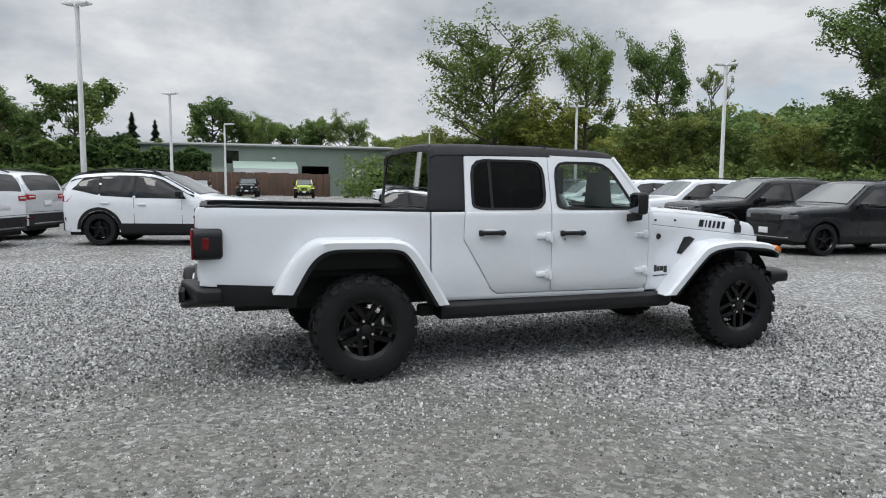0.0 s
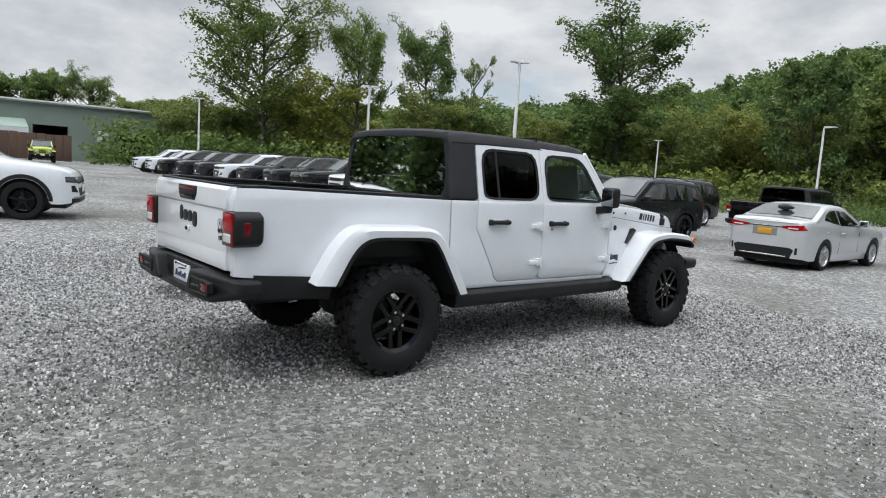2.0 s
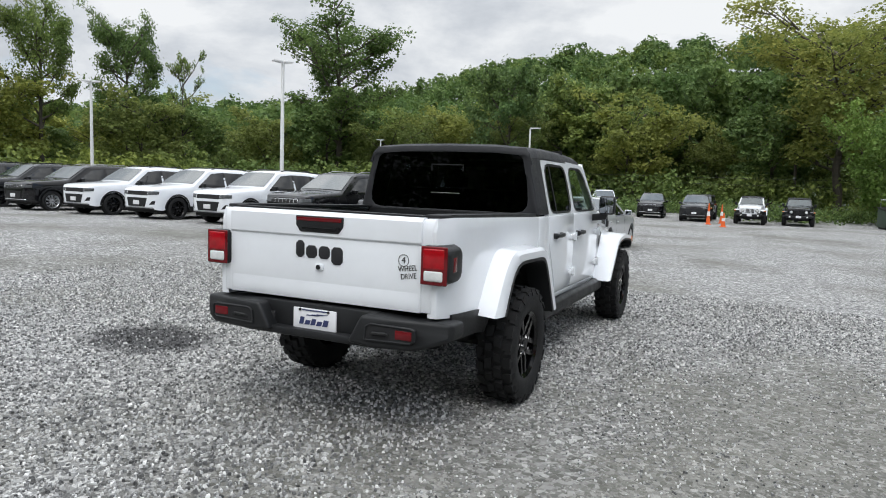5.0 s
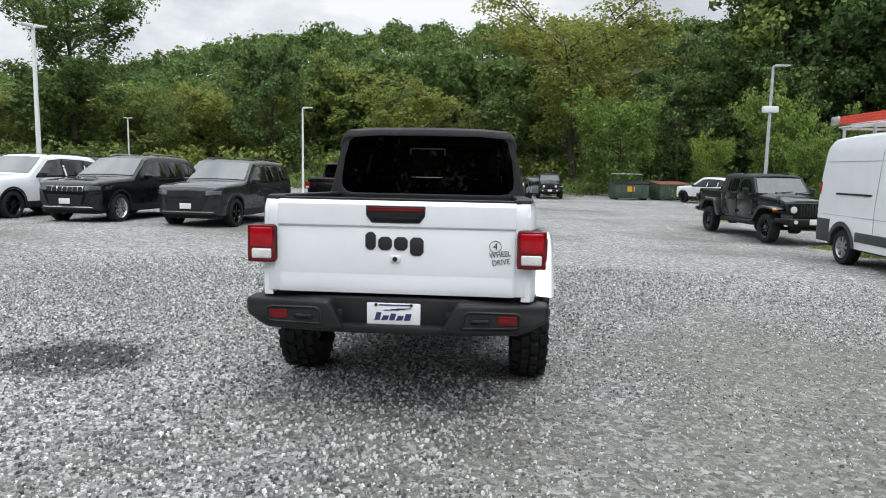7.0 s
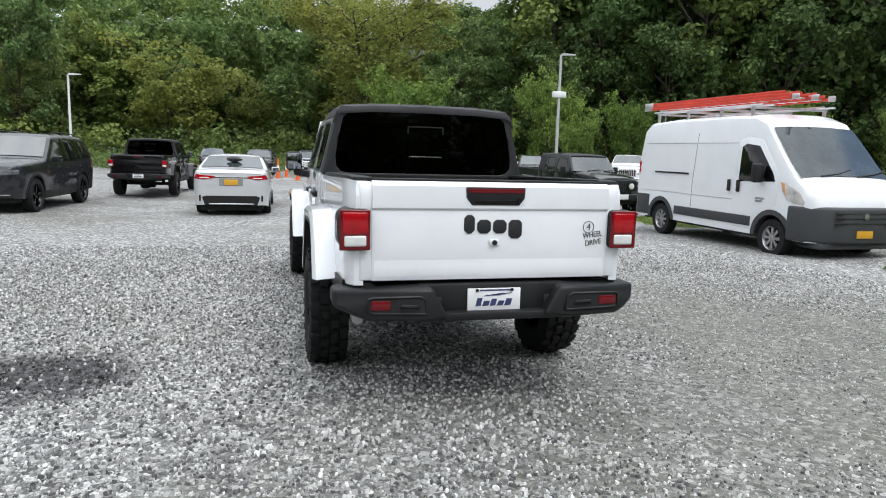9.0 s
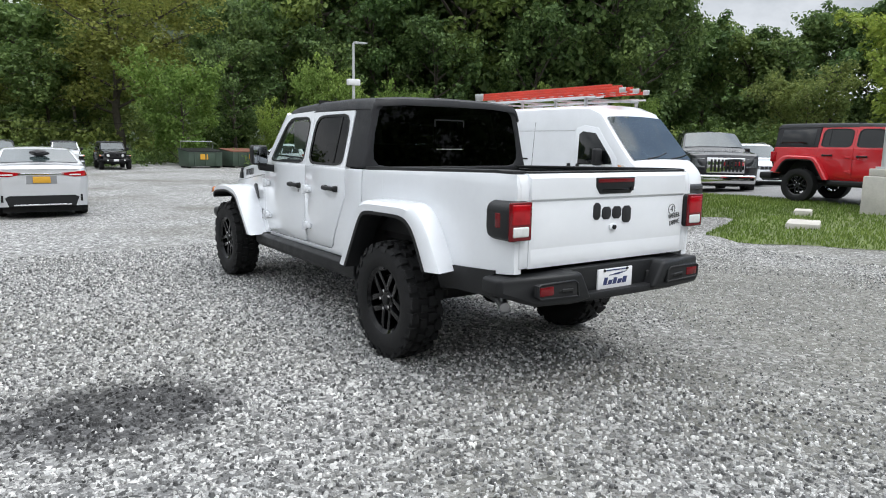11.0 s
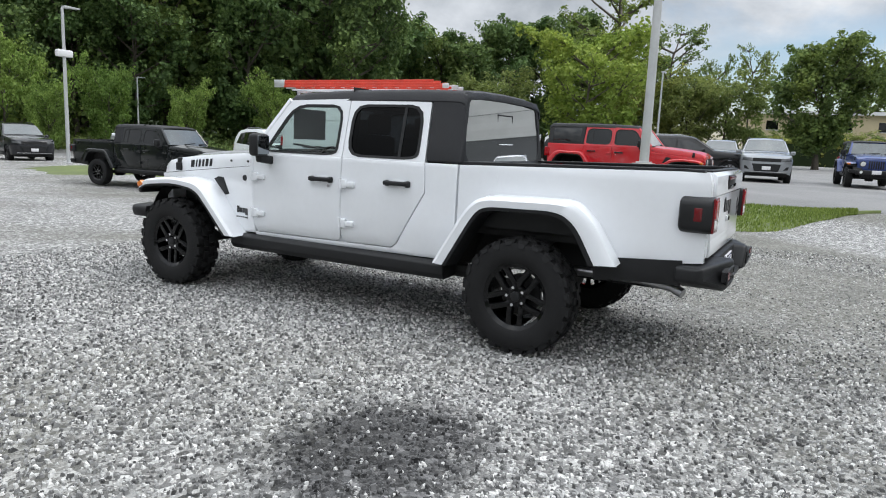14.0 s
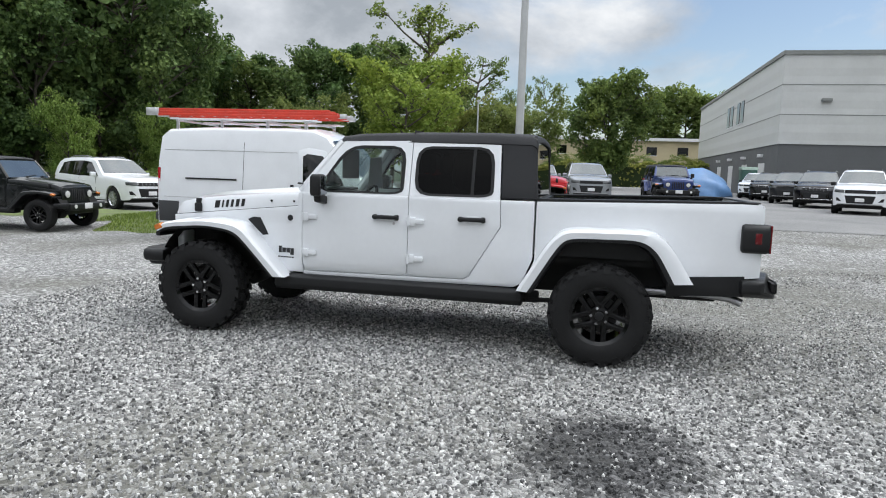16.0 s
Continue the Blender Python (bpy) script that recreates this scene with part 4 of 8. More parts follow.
def utility_line():
    pole = thing("utility_pole", "weathered brown wooden utility pole with guy wire", "utility pole")
    x, y = 4.9, 68.0
    z = ground_z(x, y)
    part("shaft", tube([(0, 0, -0.2), (0, 0, 5.0)], 0.16, 9, 0.13), m_bark, pole)
    part("band", cyl(0.15, 0.2, "z", (0, 0, 3.6), 10), m_steel, pole)
    pole.location = (x, y, z)
    for k, zz in enumerate((2.2, 2.8)):
        w = thing("overhead_wire", "thin dark sagging overhead wire", "wire", "wires")
        pts = [(-62 + 16 * i, 62 + 0.5 * i, zz + 0.4 * ((i - 4) / 4) ** 2) for i in range(9)]
        part("strand", tube(pts, 0.014, 5), m_black, w)


utility_line()


def dumpster(x, y, turn, rust):
    root = thing("dumpster", "dark green steel dumpster with a %s lid" % ("rusty brown" if rust else "grey tubular rail"), "dumpster", "dumpsters")
    g = plain("dumpster_green", (0.045, 0.07, 0.05), 0.6, vary=0.3, scale=1.2, bump=0.3)
    part("bin", prism([(-0.9, 0.12), (0.9, 0.12), (0.95, 1.35), (-0.95, 1.15)], "x", -1.25, 1.25, 0.02), g, root)
    for xx in (-0.8, 0, 0.8):
        part("rib", box(xx - 0.05, xx + 0.05, -0.99, -0.93, 0.2, 1.15), g, root)
    part("lid", prism([(-0.98, 1.15), (0.98, 1.36), (0.98, 1.42), (-0.98, 1.22)], "x", -1.3, 1.3, 0.015), plain("rusty_lid", (0.16, 0.06, 0.035), 0.8, vary=0.35) if rust else m_black, root)
    part("label", box(0.1 if rust else -0.4, 0.75 if rust else 0.15, -0.975, -0.94, 0.62, 1.0), m_plate_y, root, "yellow notice")
    if not rust:
        part("rail", tube([(-1.2, 0.6, 1.35), (-1.2, 0.6, 1.9), (1.2, 0.6, 1.9), (1.2, 0.6, 1.35)], 0.03, 6), m_steel, root)
    for xx in (-1.1, 1.1):
        part("foot", box(xx - 0.1, xx + 0.1, -0.7, 0.7, 0, 0.12), m_void, root)
    root.matrix_basis = pose(x, y, ground_z(x, y), 0, 0, turn)


dumpster(10.6, 47.4, 8, False)
dumpster(13.75, 47.8, 14, True)


def cone(x, y, h):
    root = thing("traffic_cone", "orange traffic cone with a pale collar", "traffic cone", "cones")
    part("base", box(-0.18, 0.18, -0.18, 0.18, 0, 0.04, 0.01), m_orange, root)
    part("body", cyl(0.13, h, "z", (0, 0, 0.04 + h / 2), 14, 0.03), m_orange, root)
    part("collar", cyl(0.095, h * 0.22, "z", (0, 0, 0.04 + h * 0.5), 14, 0.075), m_plate, root)
    root.location = (x, y, ground_z(x, y))


cone(-0.6, 40.0, 1.25)
cone(0.45, 36.0, 0.75)
cone(0.0, 43.0, 1.2)


def slab(x, y, s):
    root = thing("stone_slab", "flat pale stone slab lying in the grass", "slab")
    part("stone", box(-0.45 * s, 0.45 * s, -0.28 * s, 0.28 * s, -0.05, 0.10, 0.03), m_conc, root)
    root.matrix_basis = pose(x, y, ground_z(x, y) + 0.06, 0, 0, 25)


slab(9.6, 2.6, 1.0)
slab(10.9, 3.3, 0.6)


# ---------------------------------------------------------------- boxy off-road vehicles
def off_road_wheel(parent, x, y, r, width, side, rim_mat, rim_r=0.222, knobs=True, spokes=5, style="twin"):
    """A wheel whose outer face looks along side (+1 or -1 in x)."""
    w = new("wheel")
    w.parent = parent
    w.matrix_basis = pose(x, y, r, 0, 0, 0 if side > 0 else 180)
    h = width / 2
    prof = [(rim_r - 0.004, -h * 0.75), (rim_r + 0.02, -h * 0.93), (r * 0.80, -h), (r * 0.915, -h * 0.92), (r * 0.935, -h * 0.70), (r * 0.945, 0), (r * 0.935, h * 0.70),
            (r * 0.915, h * 0.92), (r * 0.80, h), (r * 0.70, h * 0.985), (rim_r + 0.02, h * 0.93), (rim_r + 0.004, h * 0.80), (rim_r - 0.004, h * 0.6)]
    bm = bmesh.new()
    add(bm, lathe(prof, 48))
    tyre = part("tyre", bm, m_rubber, w)
    if knobs:
        kb = bmesh.new()
        n = 24
        for k in range(n):
            a = 2 * math.pi * k / n
            for j, (xc, wd, ln, sh, ro) in enumerate(((-0.74, 0.40, 0.56, 0.0, 0.975), (-0.24, 0.38, 0.62, 0.5, 1.0), (0.24, 0.38, 0.62, 0.1, 1.0), (0.74, 0.40, 0.56, 0.6, 0.975))):
                aa = a + sh * 2 * math.pi / n
                half = ln * math.pi * r / n * (1.2 if (k + j) % 2 else 0.88)
                b = box(h * (xc - wd / 2), h * (xc + wd / 2), -half, half, r * ro - 0.030, r * ro, 0)
                for v in b.verts:
                    if v.co.z > r * ro - 0.01:
                        v.co.y *= 0.84
                        v.co.y += 0.024 * (1 if j % 2 else -1) * v.co.x / h
                bmesh.ops.rotate(b, verts=b.verts, matrix=Matrix.Rotation(aa, 3, "X"))
                add(kb, b)
            for s in (1, -1):
                aa, deep = a + (0.6 if s > 0 else 0.0) * 2 * math.pi / n, 0.84 if k % 2 else 0.89
                b = box(h * 0.90 * s - 0.014, h * 0.90 * s + 0.016, -0.030, 0.030, r * deep, r * 0.972)
                for v in b.verts:
                    v.co.y *= 1.0 if v.co.z > r * 0.93 else 0.7
                    v.co.x -= 0.018 * s if v.co.z > r * 0.95 else 0
                bmesh.ops.rotate(b, verts=b.verts, matrix=Matrix.Rotation(aa, 3, "X"))
                add(kb, b)
        part("tread", kb, m_rubber, tyre)
    ring = bmesh.new()
    add(ring, lathe([(rim_r - 0.035, -h * 0.7), (rim_r - 0.02, h * 0.3), (rim_r - 0.016, h * 0.72), (rim_r + 0.012, h * 0.86), (rim_r + 0.012, h * 0.70), (rim_r - 0.002, -h * 0.72)], 40))
    rim = part("rim", ring, rim_mat, w)
    face = bmesh.new()
    add(face, lathe([(0.001, h * 0.66), (0.04, h * 0.66), (0.075, h * 0.60), (0.082, h * 0.35), (0.001, h * 0.3)], 24))
    for k in range(spokes):
        a = 2 * math.pi * k / spokes
        for da in ((-0.46, 0.46) if style == "twin" else (0.0,)):
            wd = 0.021 if style == "twin" else 0.034
            ln = rim_r - 0.018
            b = bmesh.new()
            pts = [(0.05, 0.36), (0.05, 0.62), (0.10, 0.66), (ln, 0.74), (ln, 0.45)]
            add(b, prism([(p[0], p[1] * h) for p in pts], "x", -wd, wd, 0.004))
            for v in b.verts:
                rr, xx, hh = v.co.y, v.co.x * (0.8 + 0.5 * v.co.y / ln), v.co.z
                off = rr * math.tan(da * min(1, max(0, (rr - 0.055) / (ln - 0.055))) ** 0.7)
                v.co = Vector((hh, xx + off, rr))
            bmesh.ops.recalc_face_normals(b, faces=b.faces)
            bmesh.ops.rotate(b, verts=b.verts, matrix=Matrix.Rotation(a, 3, "X"))
            add(face, b)
    part("spokes", face, rim_mat, rim)
    part("brake_disc", cyl(rim_r * 0.66, 0.03, "x", (-0.02, 0, 0), 28), m_disc if knobs else m_under, w)
    for k in range(5):
        a = 2 * math.pi * k / 5 + 0.6
        part("lug_nut", cyl(0.0115, 0.035, "x", (h * 0.62, 0.0635 * math.cos(a), 0.0635 * math.sin(a)), 6), m_chrome, rim)
    part("centre_cap", cyl(0.034, 0.02, "x", (h * 0.68, 0, 0), 18, bev=0.004), m_black, rim)
    return w


def side_x(y, z):
    """Half width of the tub side at a height."""
    x = 0.795 + 0.012 * math.sin(max(0, min(1, (z - 0.55) / 0.75)) * math.pi) - 0.03 * step(-z, -0.72, -0.52)
    if z > 1.27:
        x = 0.795 - 0.245 * (z - 1.27)
    if y < -0.75:
        x -= 0.045 * ((-0.75 - y) / 0.42) ** 5
    if y > 2.55:
        x -= 0.055 * (y - 2.55)
    return x


def block_word(widths, height, gap, slant, thick):
    """Letter-sized plain blocks standing for a maker's badge."""
    bm, x = bmesh.new(), 0.0
    total = sum(w for w, _ in widths) + gap * (len(widths) - 1)
    for w, (lo, hi) in [(w, lh) for w, lh in widths]:
        add(bm, prism([(x - total / 2 + slant * lo, lo * height), (x + w - total / 2 + slant * lo, lo * height), (x + w - total / 2 + slant * hi, hi * height), (x - total / 2 + slant * hi, hi * height)], "y", 0, thick, 0))
        x += w + gap
    return bm


def boxy(kind, label, body, wheel_r=0.407, roof_mat=None, detail=True, rim_mat=None, flare_mat=None, group="", category="pickup truck", knobs=True):
    """kind 'pickup' (four-door with bed) or 'wagon' (four-door with full hardtop). Origin: ground under the rear axle, nose to +y."""
    pick = kind == "pickup"
    WB = 3.487 if pick else 2.99
    dy = WB - 3.487                      # everything before the bed moves with the wheelbase
    cab = 0.0 if pick else -0.497        # shift of the doors
    roof_mat, rim_mat, flare_mat = roof_mat or m_top, rim_mat or m_rim, flare_mat or body
    root = thing("pickup_truck" if pick else "off_road_wagon", label, category, group)
    zs = (0.6, 0.7, 0.85, 1.0, 1.1, 1.18, 1.24, 1.27)
    sides = (1, -1)

    def both(name, make, mat, parent=None, lab=""):
        out = []
        for s in sides:
            bm = make()
            if s < 0:
                mirrored(bm)
            out.append(part(name, bm, mat, parent or root, lab))
        return out

    Y = lambda y: y + cab                # doors, roof
    N = lambda y: y + dy                 # nose
    # wheels and running gear
    for s in sides:
        off_road_wheel(root, 0.8175 * s, 0, wheel_r, 0.255, s, rim_mat, knobs=knobs)
        off_road_wheel(root, 0.8175 * s, WB, wheel_r, 0.255, s, rim_mat, knobs=knobs)
    ch = bmesh.new()
    for s in sides:
        add(ch, box(0.36 * s - 0.05, 0.36 * s + 0.05, -0.92 if pick else -0.6, N(3.95), 0.50, 0.62, 0.01))
    for y in (0, WB):
        add(ch, cyl(0.05, 1.45, "x", (0, y, wheel_r), 12))
        add(ch, cyl(0.13, 0.26, "x", (0.12, y, wheel_r), 14, bev=0.03))
    add(ch, box(-0.72, 0.72, -0.52 if not pick else 0.55, N(2.9), 0.56, 0.62))
    add(ch, box(-0.30, 0.30, 0.7, N(2.4), 0.44, 0.58, 0.05))
    add(ch, box(-0.62, -0.38, 0.72, N(1.9), 0.40, 0.58, 0.05))
    add(ch, cyl(0.02, 0.7, "y", (-0.62, 0.30, 0.45), 8))
    add(ch, cyl(0.02, 0.7, "y", (0.62, 0.30, 0.45), 8))
    add(ch, box(0.55, 0.63, 0.5, 0.66, 0.42, 0.52, 0.02))
    add(ch, box(-0.63, -0.55, 0.5, 0.66, 0.42, 0.52, 0.02))
    for s in sides:
        add(ch, cyl(0.05, 0.42, "z", (0.5 * s, -0.08, 0.62), 10))
        add(ch, cyl(0.06, 0.40, "z", (0.5 * s, WB + 0.05, 0.66), 10))
    part("chassis", ch, m_under, root, "black ladder frame and axles")
    # inner wheel wells
    def well(y, r, x0, x1, top):
        bm, n = bmesh.new(), 14
        rings = []
        for x in (x0, x1):
            rings.append([bm.verts.new((x, y + r * 1.12 * math.cos(math.pi * k / n), max(0.57, 0.44 + top * math.sin(math.pi * k / n)))) for k in range(n + 1)])
        for k in range(n):
            bm.faces.new((rings[0][k], rings[0][k + 1], rings[1][k + 1], rings[1][k]))
        bm.faces.new(rings[0])
        return bm
    both("wheel_well", lambda: well(0, 0.50, 0.46, 0.80, 0.60), m_under)
    both("wheel_well", lambda: well(WB, 0.48, 0.44, 0.74, 0.56), m_under)
    # rear flank
    arch_r = [(0.60, 0.56), (0.56, 0.62), (0.36, 0.95), (0.27, 1.01), (-0.28, 1.01), (-0.36, 0.96), (-0.50, 0.70)]
    if pick:
        flank = [(0.535, 1.275), (0.535, 0.80), (0.62, 0.60)] + arch_r[1:] + [(-0.52, 0.715), (-1.165, 0.765), (-1.168, 1.24), (-1.15, 1.315), (-1.0, 1.318)]
        ysl = (-1.12, -1.05, -0.97, -0.88, -0.78)
    else:
        flank = [(0.335, 1.275), (0.335, 0.95)] + arch_r[2:] + [(-0.52, 0.66), (-0.66, 0.66), (-0.68, 1.275)]
        ysl = ()
    both("bed_side" if pick else "rear_quarter", lambda: panel(flank, side_x, 0.05, zs, 0.012, ysl, 3), body)
    if pick:
        # bed shell and dark liner, rail caps
        part("bed_floor", box(-0.655, 0.655, -1.10, 0.50, 0.78, 0.84), m_under, root)
        both("bed_liner", lambda: panel([(0.50, 1.27), (0.50, 0.84), (-1.12, 0.84), (-1.12, 1.30)], lambda y, z: side_x(y, 1.1) - 0.085, 0.02, (), 0), m_black)
        both("rail_cap", lambda: panel([(0.53, 1.278), (0.53, 1.30), (-1.0, 1.336), (-1.12, 1.334), (-1.12, 1.312)], lambda y, z: side_x(y, 1.27) - 0.018, 0.095, (), 0.006, (-1.06, -1.0, -0.92, -0.8)), m_black)
        part("bulkhead", box(-0.70, 0.70, 0.50, 0.54, 0.8, 1.285), m_black, root)
        # tailgate
        tg = part("tailgate", soften(add(add(add(bmesh.new(), box(-0.672, 0.672, -1.178, -1.10, 0.79, 1.165)), prism([(-1.178, 1.165), (-1.190, 1.178), (-1.186, 1.295), (-1.16, 1.318), (-1.10, 1.318), (-1.10, 1.165)], "x", -0.672, 0.672)), prism([(-1.178, 0.80), (-1.1815, 0.82), (-1.1815, 0.855), (-1.178, 0.90)], "x", -0.66, 0.66)), 0.006, 2), body, root)
        part("tailgate_cap", box(-0.66, 0.66, -1.155, -1.10, 1.318, 1.33, 0.004), m_black, tg)
        hd = part("tailgate_handle", prism([(-0.168, 1.292), (0.168, 1.292), (0.166, 1.235), (0.135, 1.195), (-0.135, 1.195), (-0.166, 1.235)], "y", -1.196, -1.17, 0.006), m_black, tg, "black handle housing")
        part("brake_light", box(-0.158, 0.158, -1.2, -1.19, 1.262, 1.284, 0.002), m_reddk, hd, "dark red strip lamp")
        part("grip", box(-0.12, 0.12, -1.2, -1.185, 1.205, 1.228, 0.006), m_rim, hd)
        part("rear_camera", cyl(0.012, 0.012, "y", (0.135, -1.199, 1.222), 14), m_rim, hd)
        kb = part("lock_badge", box(-0.03, 0.03, -1.192, -1.17, 0.972, 1.012, 0.01), body, tg)
        part("lock", cyl(0.014, 0.012, "y", (0.0, -1.195, 0.992), 14), m_black, kb)
        both("corner_post", lambda: panel([(-1.095, 0.79), (-1.172, 0.79), (-1.172, 1.25), (-1.155, 1.312), (-1.095, 1.312)], lambda y, z: 0.752 - 0.02 * step(-y, 1.14, 1.18), 0.075, (1.0, 1.2), 0.01), body)
        # tail lamps
        for s in sides:
            bm = prism([(0.682, 0.955), (0.795, 0.952), (0.842, 0.975), (0.850, 1.02), (0.850, 1.12), (0.842, 1.155), (0.80, 1.172), (0.682, 1.172)], "y", -1.21, -1.005, 0.026, 4)
            lamp = part("tail_lamp", bm if s > 0 else mirrored(bm), m_black, root, "black tail lamp housing with red lens")
            for nm, a, mt in (("red_rim", (0.684, 0.843, 0.958, 1.170), m_reddk), ("red_lens", (0.697, 0.828, 1.044, 1.158), m_red), ("reverse_lens", (0.704, 0.820, 0.978, 1.036), m_clear)):
                front = {"red_rim": -1.2145, "red_lens": -1.2185, "reverse_lens": -1.2205}[nm]
                b = box(a[0], a[1], front, -1.2, a[2], a[3], 0.012, 3)
                part(nm, b if s > 0 else mirrored(b), mt, lamp)
            b = box(0.838, 0.8515, -1.145, -1.095, 1.025, 1.11, 0.006, 3)
            part("side_marker", b if s > 0 else mirrored(b), m_reddk, lamp)
        # rear bumper
        bp = bmesh.new()
        for s in sides:
            wing = prism([(0.42, 0.585), (0.70, 0.60), (0.77, 0.62), (0.875, 0.655), (0.875, 0.745), (0.44, 0.765), (0.36, 0.765), (0.27, 0.60)], "y", -1.30, -1.02, 0.024, 4)
            for v in wing.verts:
                if v.co.x > 0.7:
                    v.co.y = -1.02 + (v.co.y + 1.02) * (1 - 0.50 * ((v.co.x - 0.7) / 0.175) ** 1.5)
            add(bp, wing if s > 0 else mirrored(wing))
        add(bp, box(-0.46, 0.46, -1.27, -1.1, 0.578, 0.625, 0.012))
        add(bp, box(-0.42, 0.42, -1.21, -1.08, 0.60, 0.77, 0.01))
        bumper = part("rear_bumper", bp, m_black, root, "black plastic and steel step bumper")
        for s in sides:
            # nothing is cut out: the opening's shade is a near-black plate
            b = prism([(0.395, 0.632), (0.68, 0.642), (0.70, 0.655), (0.70, 0.716), (0.68, 0.722), (0.43, 0.722), (0.405, 0.705)], "y", -1.303, -1.27, 0.0)
            slot = part("bumper_recess", b if s > 0 else mirrored(b), m_gap, bumper, "near-black plate painting the shade of the bumper wing's opening")
            b = tube([(0.395, -1.303, 0.632), (0.68, -1.303, 0.642), (0.702, -1.303, 0.655), (0.702, -1.303, 0.716), (0.68, -1.303, 0.724), (0.43, -1.303, 0.724), (0.403, -1.303, 0.708), (0.395, -1.303, 0.632)], 0.007, 6)
            part("recess_rim", b if s > 0 else mirrored(b), m_black, slot)
            b = box(0.588, 0.69, -1.308, -1.29, 0.657, 0.708, 0.006)
            part("reflector", b if s > 0 else mirrored(b), m_reddk, slot)
            b = tube([(0.44, -1.30, 0.668), (0.45, -1.312, 0.676), (0.53, -1.312, 0.680), (0.54, -1.30, 0.672)], 0.009, 6)
            part("tow_loop", b if s > 0 else mirrored(b), m_disc, slot)
            b = box(0.295, 0.335, -1.222, -1.20, 0.652, 0.70, 0.004)
            part("socket_cover", b if s > 0 else mirrored(b), m_gap, bumper)
        plate = part("number_plate", box(-0.152, 0.152, -1.226, -1.212, 0.592, 0.745, 0.004), m_plate, bumper, "white dealer plate with a dark swash")
        for x0, x1, h_ in ((-0.108, -0.078, 0.046), (-0.070, -0.034, 0.028), (-0.026, 0.006, 0.040), (0.014, 0.050, 0.028), (0.058, 0.094, 0.040)):
            part("plate_bar", prism([(x0, 0.648), (x1, 0.650), (x1 + 0.010, 0.650 + h_ * 0.92), (x0 + 0.012, 0.648 + h_)], "y", -1.2285, -1.2255), m_navy, plate)
        for k in range(3):
            part("plate_swash", prism([(-0.06 + k * 0.035, 0.703 + 0.004 * k), (0.03 + k * 0.03, 0.706 + 0.005 * k), (0.04 + k * 0.03, 0.710 + 0.005 * k), (-0.05 + k * 0.035, 0.709 + 0.004 * k)], "y", -1.2285, -1.2255), m_navy, plate)
        for z in (0.598, 0.732):
            part("plate_bar", box(-0.085, 0.095, -1.2285, -1.2255, z, z + 0.007), m_navy, plate)
        bl = bmesh.new()
        for x in (-0.10, 0.10):
            for z in (0.603, 0.736):
                add(bl, cyl(0.009, 0.008, "y", (x, -1.228, z), 8))
        part("plate_bolts", bl, m_black, plate)
        both("valance", lambda: panel([(-0.49, 0.735), (-0.50, 0.575), (-0.66, 0.60), (-1.05, 0.615), (-1.05, 0.775)], lambda y, z: side_x(y, 0.75) + 0.014 - 0.3 * max(0, 0.66 - z), 0.05, (0.66,), 0), m_black)
        part("exhaust", tube([(-0.52, 0.3, 0.55), (-0.60, -0.3, 0.585), (-0.66, -0.75, 0.60), (-0.70, -0.98, 0.585), (-0.73, -1.06, 0.555)], 0.032, 12), m_steel, root, "steel tail pipe")
        part("spare_tyre", lathe([(0.2, -0.10), (0.36, -0.11), (0.39, -0.05), (0.39, 0.05), (0.36, 0.11), (0.2, 0.10)], 32, "z", (0, -0.62, 0.62)), m_rubber, root)
        if detail:
            part("fuel_flap", panel([(0.445, 1.23), (0.445, 1.10), (0.25, 1.095), (0.23, 1.11), (0.23, 1.22), (0.245, 1.232)], lambda y, z: -side_x(y, z) - 0.0012, -0.01, (1.18,), 0), body, root)
    else:
        # wagon tail: tailgate, spare wheel, lamps, bumper
        part("tailgate", box(-0.70, 0.70, -0.72, -0.64, 0.66, 1.275, 0.015), body, root)
        sp = new("spare_wheel")
        sp.parent = root
        off_road_wheel(sp, 0, 0, wheel_r, 0.24, 1, rim_mat, knobs=False)
        sp.matrix_basis = Matrix.Translation((0, -0.86, 0.62)) @ pose(0, 0, 0, 0, 0, -90)
        for s in sides:
            b = box(0.71, 0.83, -0.75, -0.62, 0.93, 1.17, 0.012)
            lamp = part("tail_lamp", b if s > 0 else mirrored(b), m_red, root, "red tail lamp")
        part("rear_bumper", box(-0.86, 0.86, -0.98, -0.68, 0.52, 0.68, 0.04), m_black, root)
        part("hardtop_side", panel([(-0.68, 1.28), (-0.64, 1.74), (0.33, 1.76), (0.33, 1.28)], lambda y, z: side_x(0.5, z) + 0.004, 0.04, (1.4, 1.6), 0.015), roof_mat, root)
        part("hardtop_side", mirrored(panel([(-0.68, 1.28), (-0.64, 1.74), (0.33, 1.76), (0.33, 1.28)], lambda y, z: side_x(0.5, z) + 0.004, 0.04, (1.4, 1.6), 0.015)), roof_mat, root)
        both("quarter_window", lambda: panel([(-0.56, 1.33), (-0.53, 1.67), (0.24, 1.69), (0.24, 1.33)], lambda y, z: side_x(0.5, z) + 0.009, 0.012, (1.5,), 0.002), m_dkglass)
        part("rear_window", prism([(-0.60, 1.32), (0.60, 1.32), (0.54, 1.68), (-0.54, 1.68)], "y", -0.70, -0.66, 0.01), m_dkglass, root)
        part("hardtop_back", prism([(-0.74, 1.28), (0.74, 1.28), (0.66, 1.76), (-0.66, 1.76)], "y", -0.69, -0.64, 0.01), roof_mat, root)
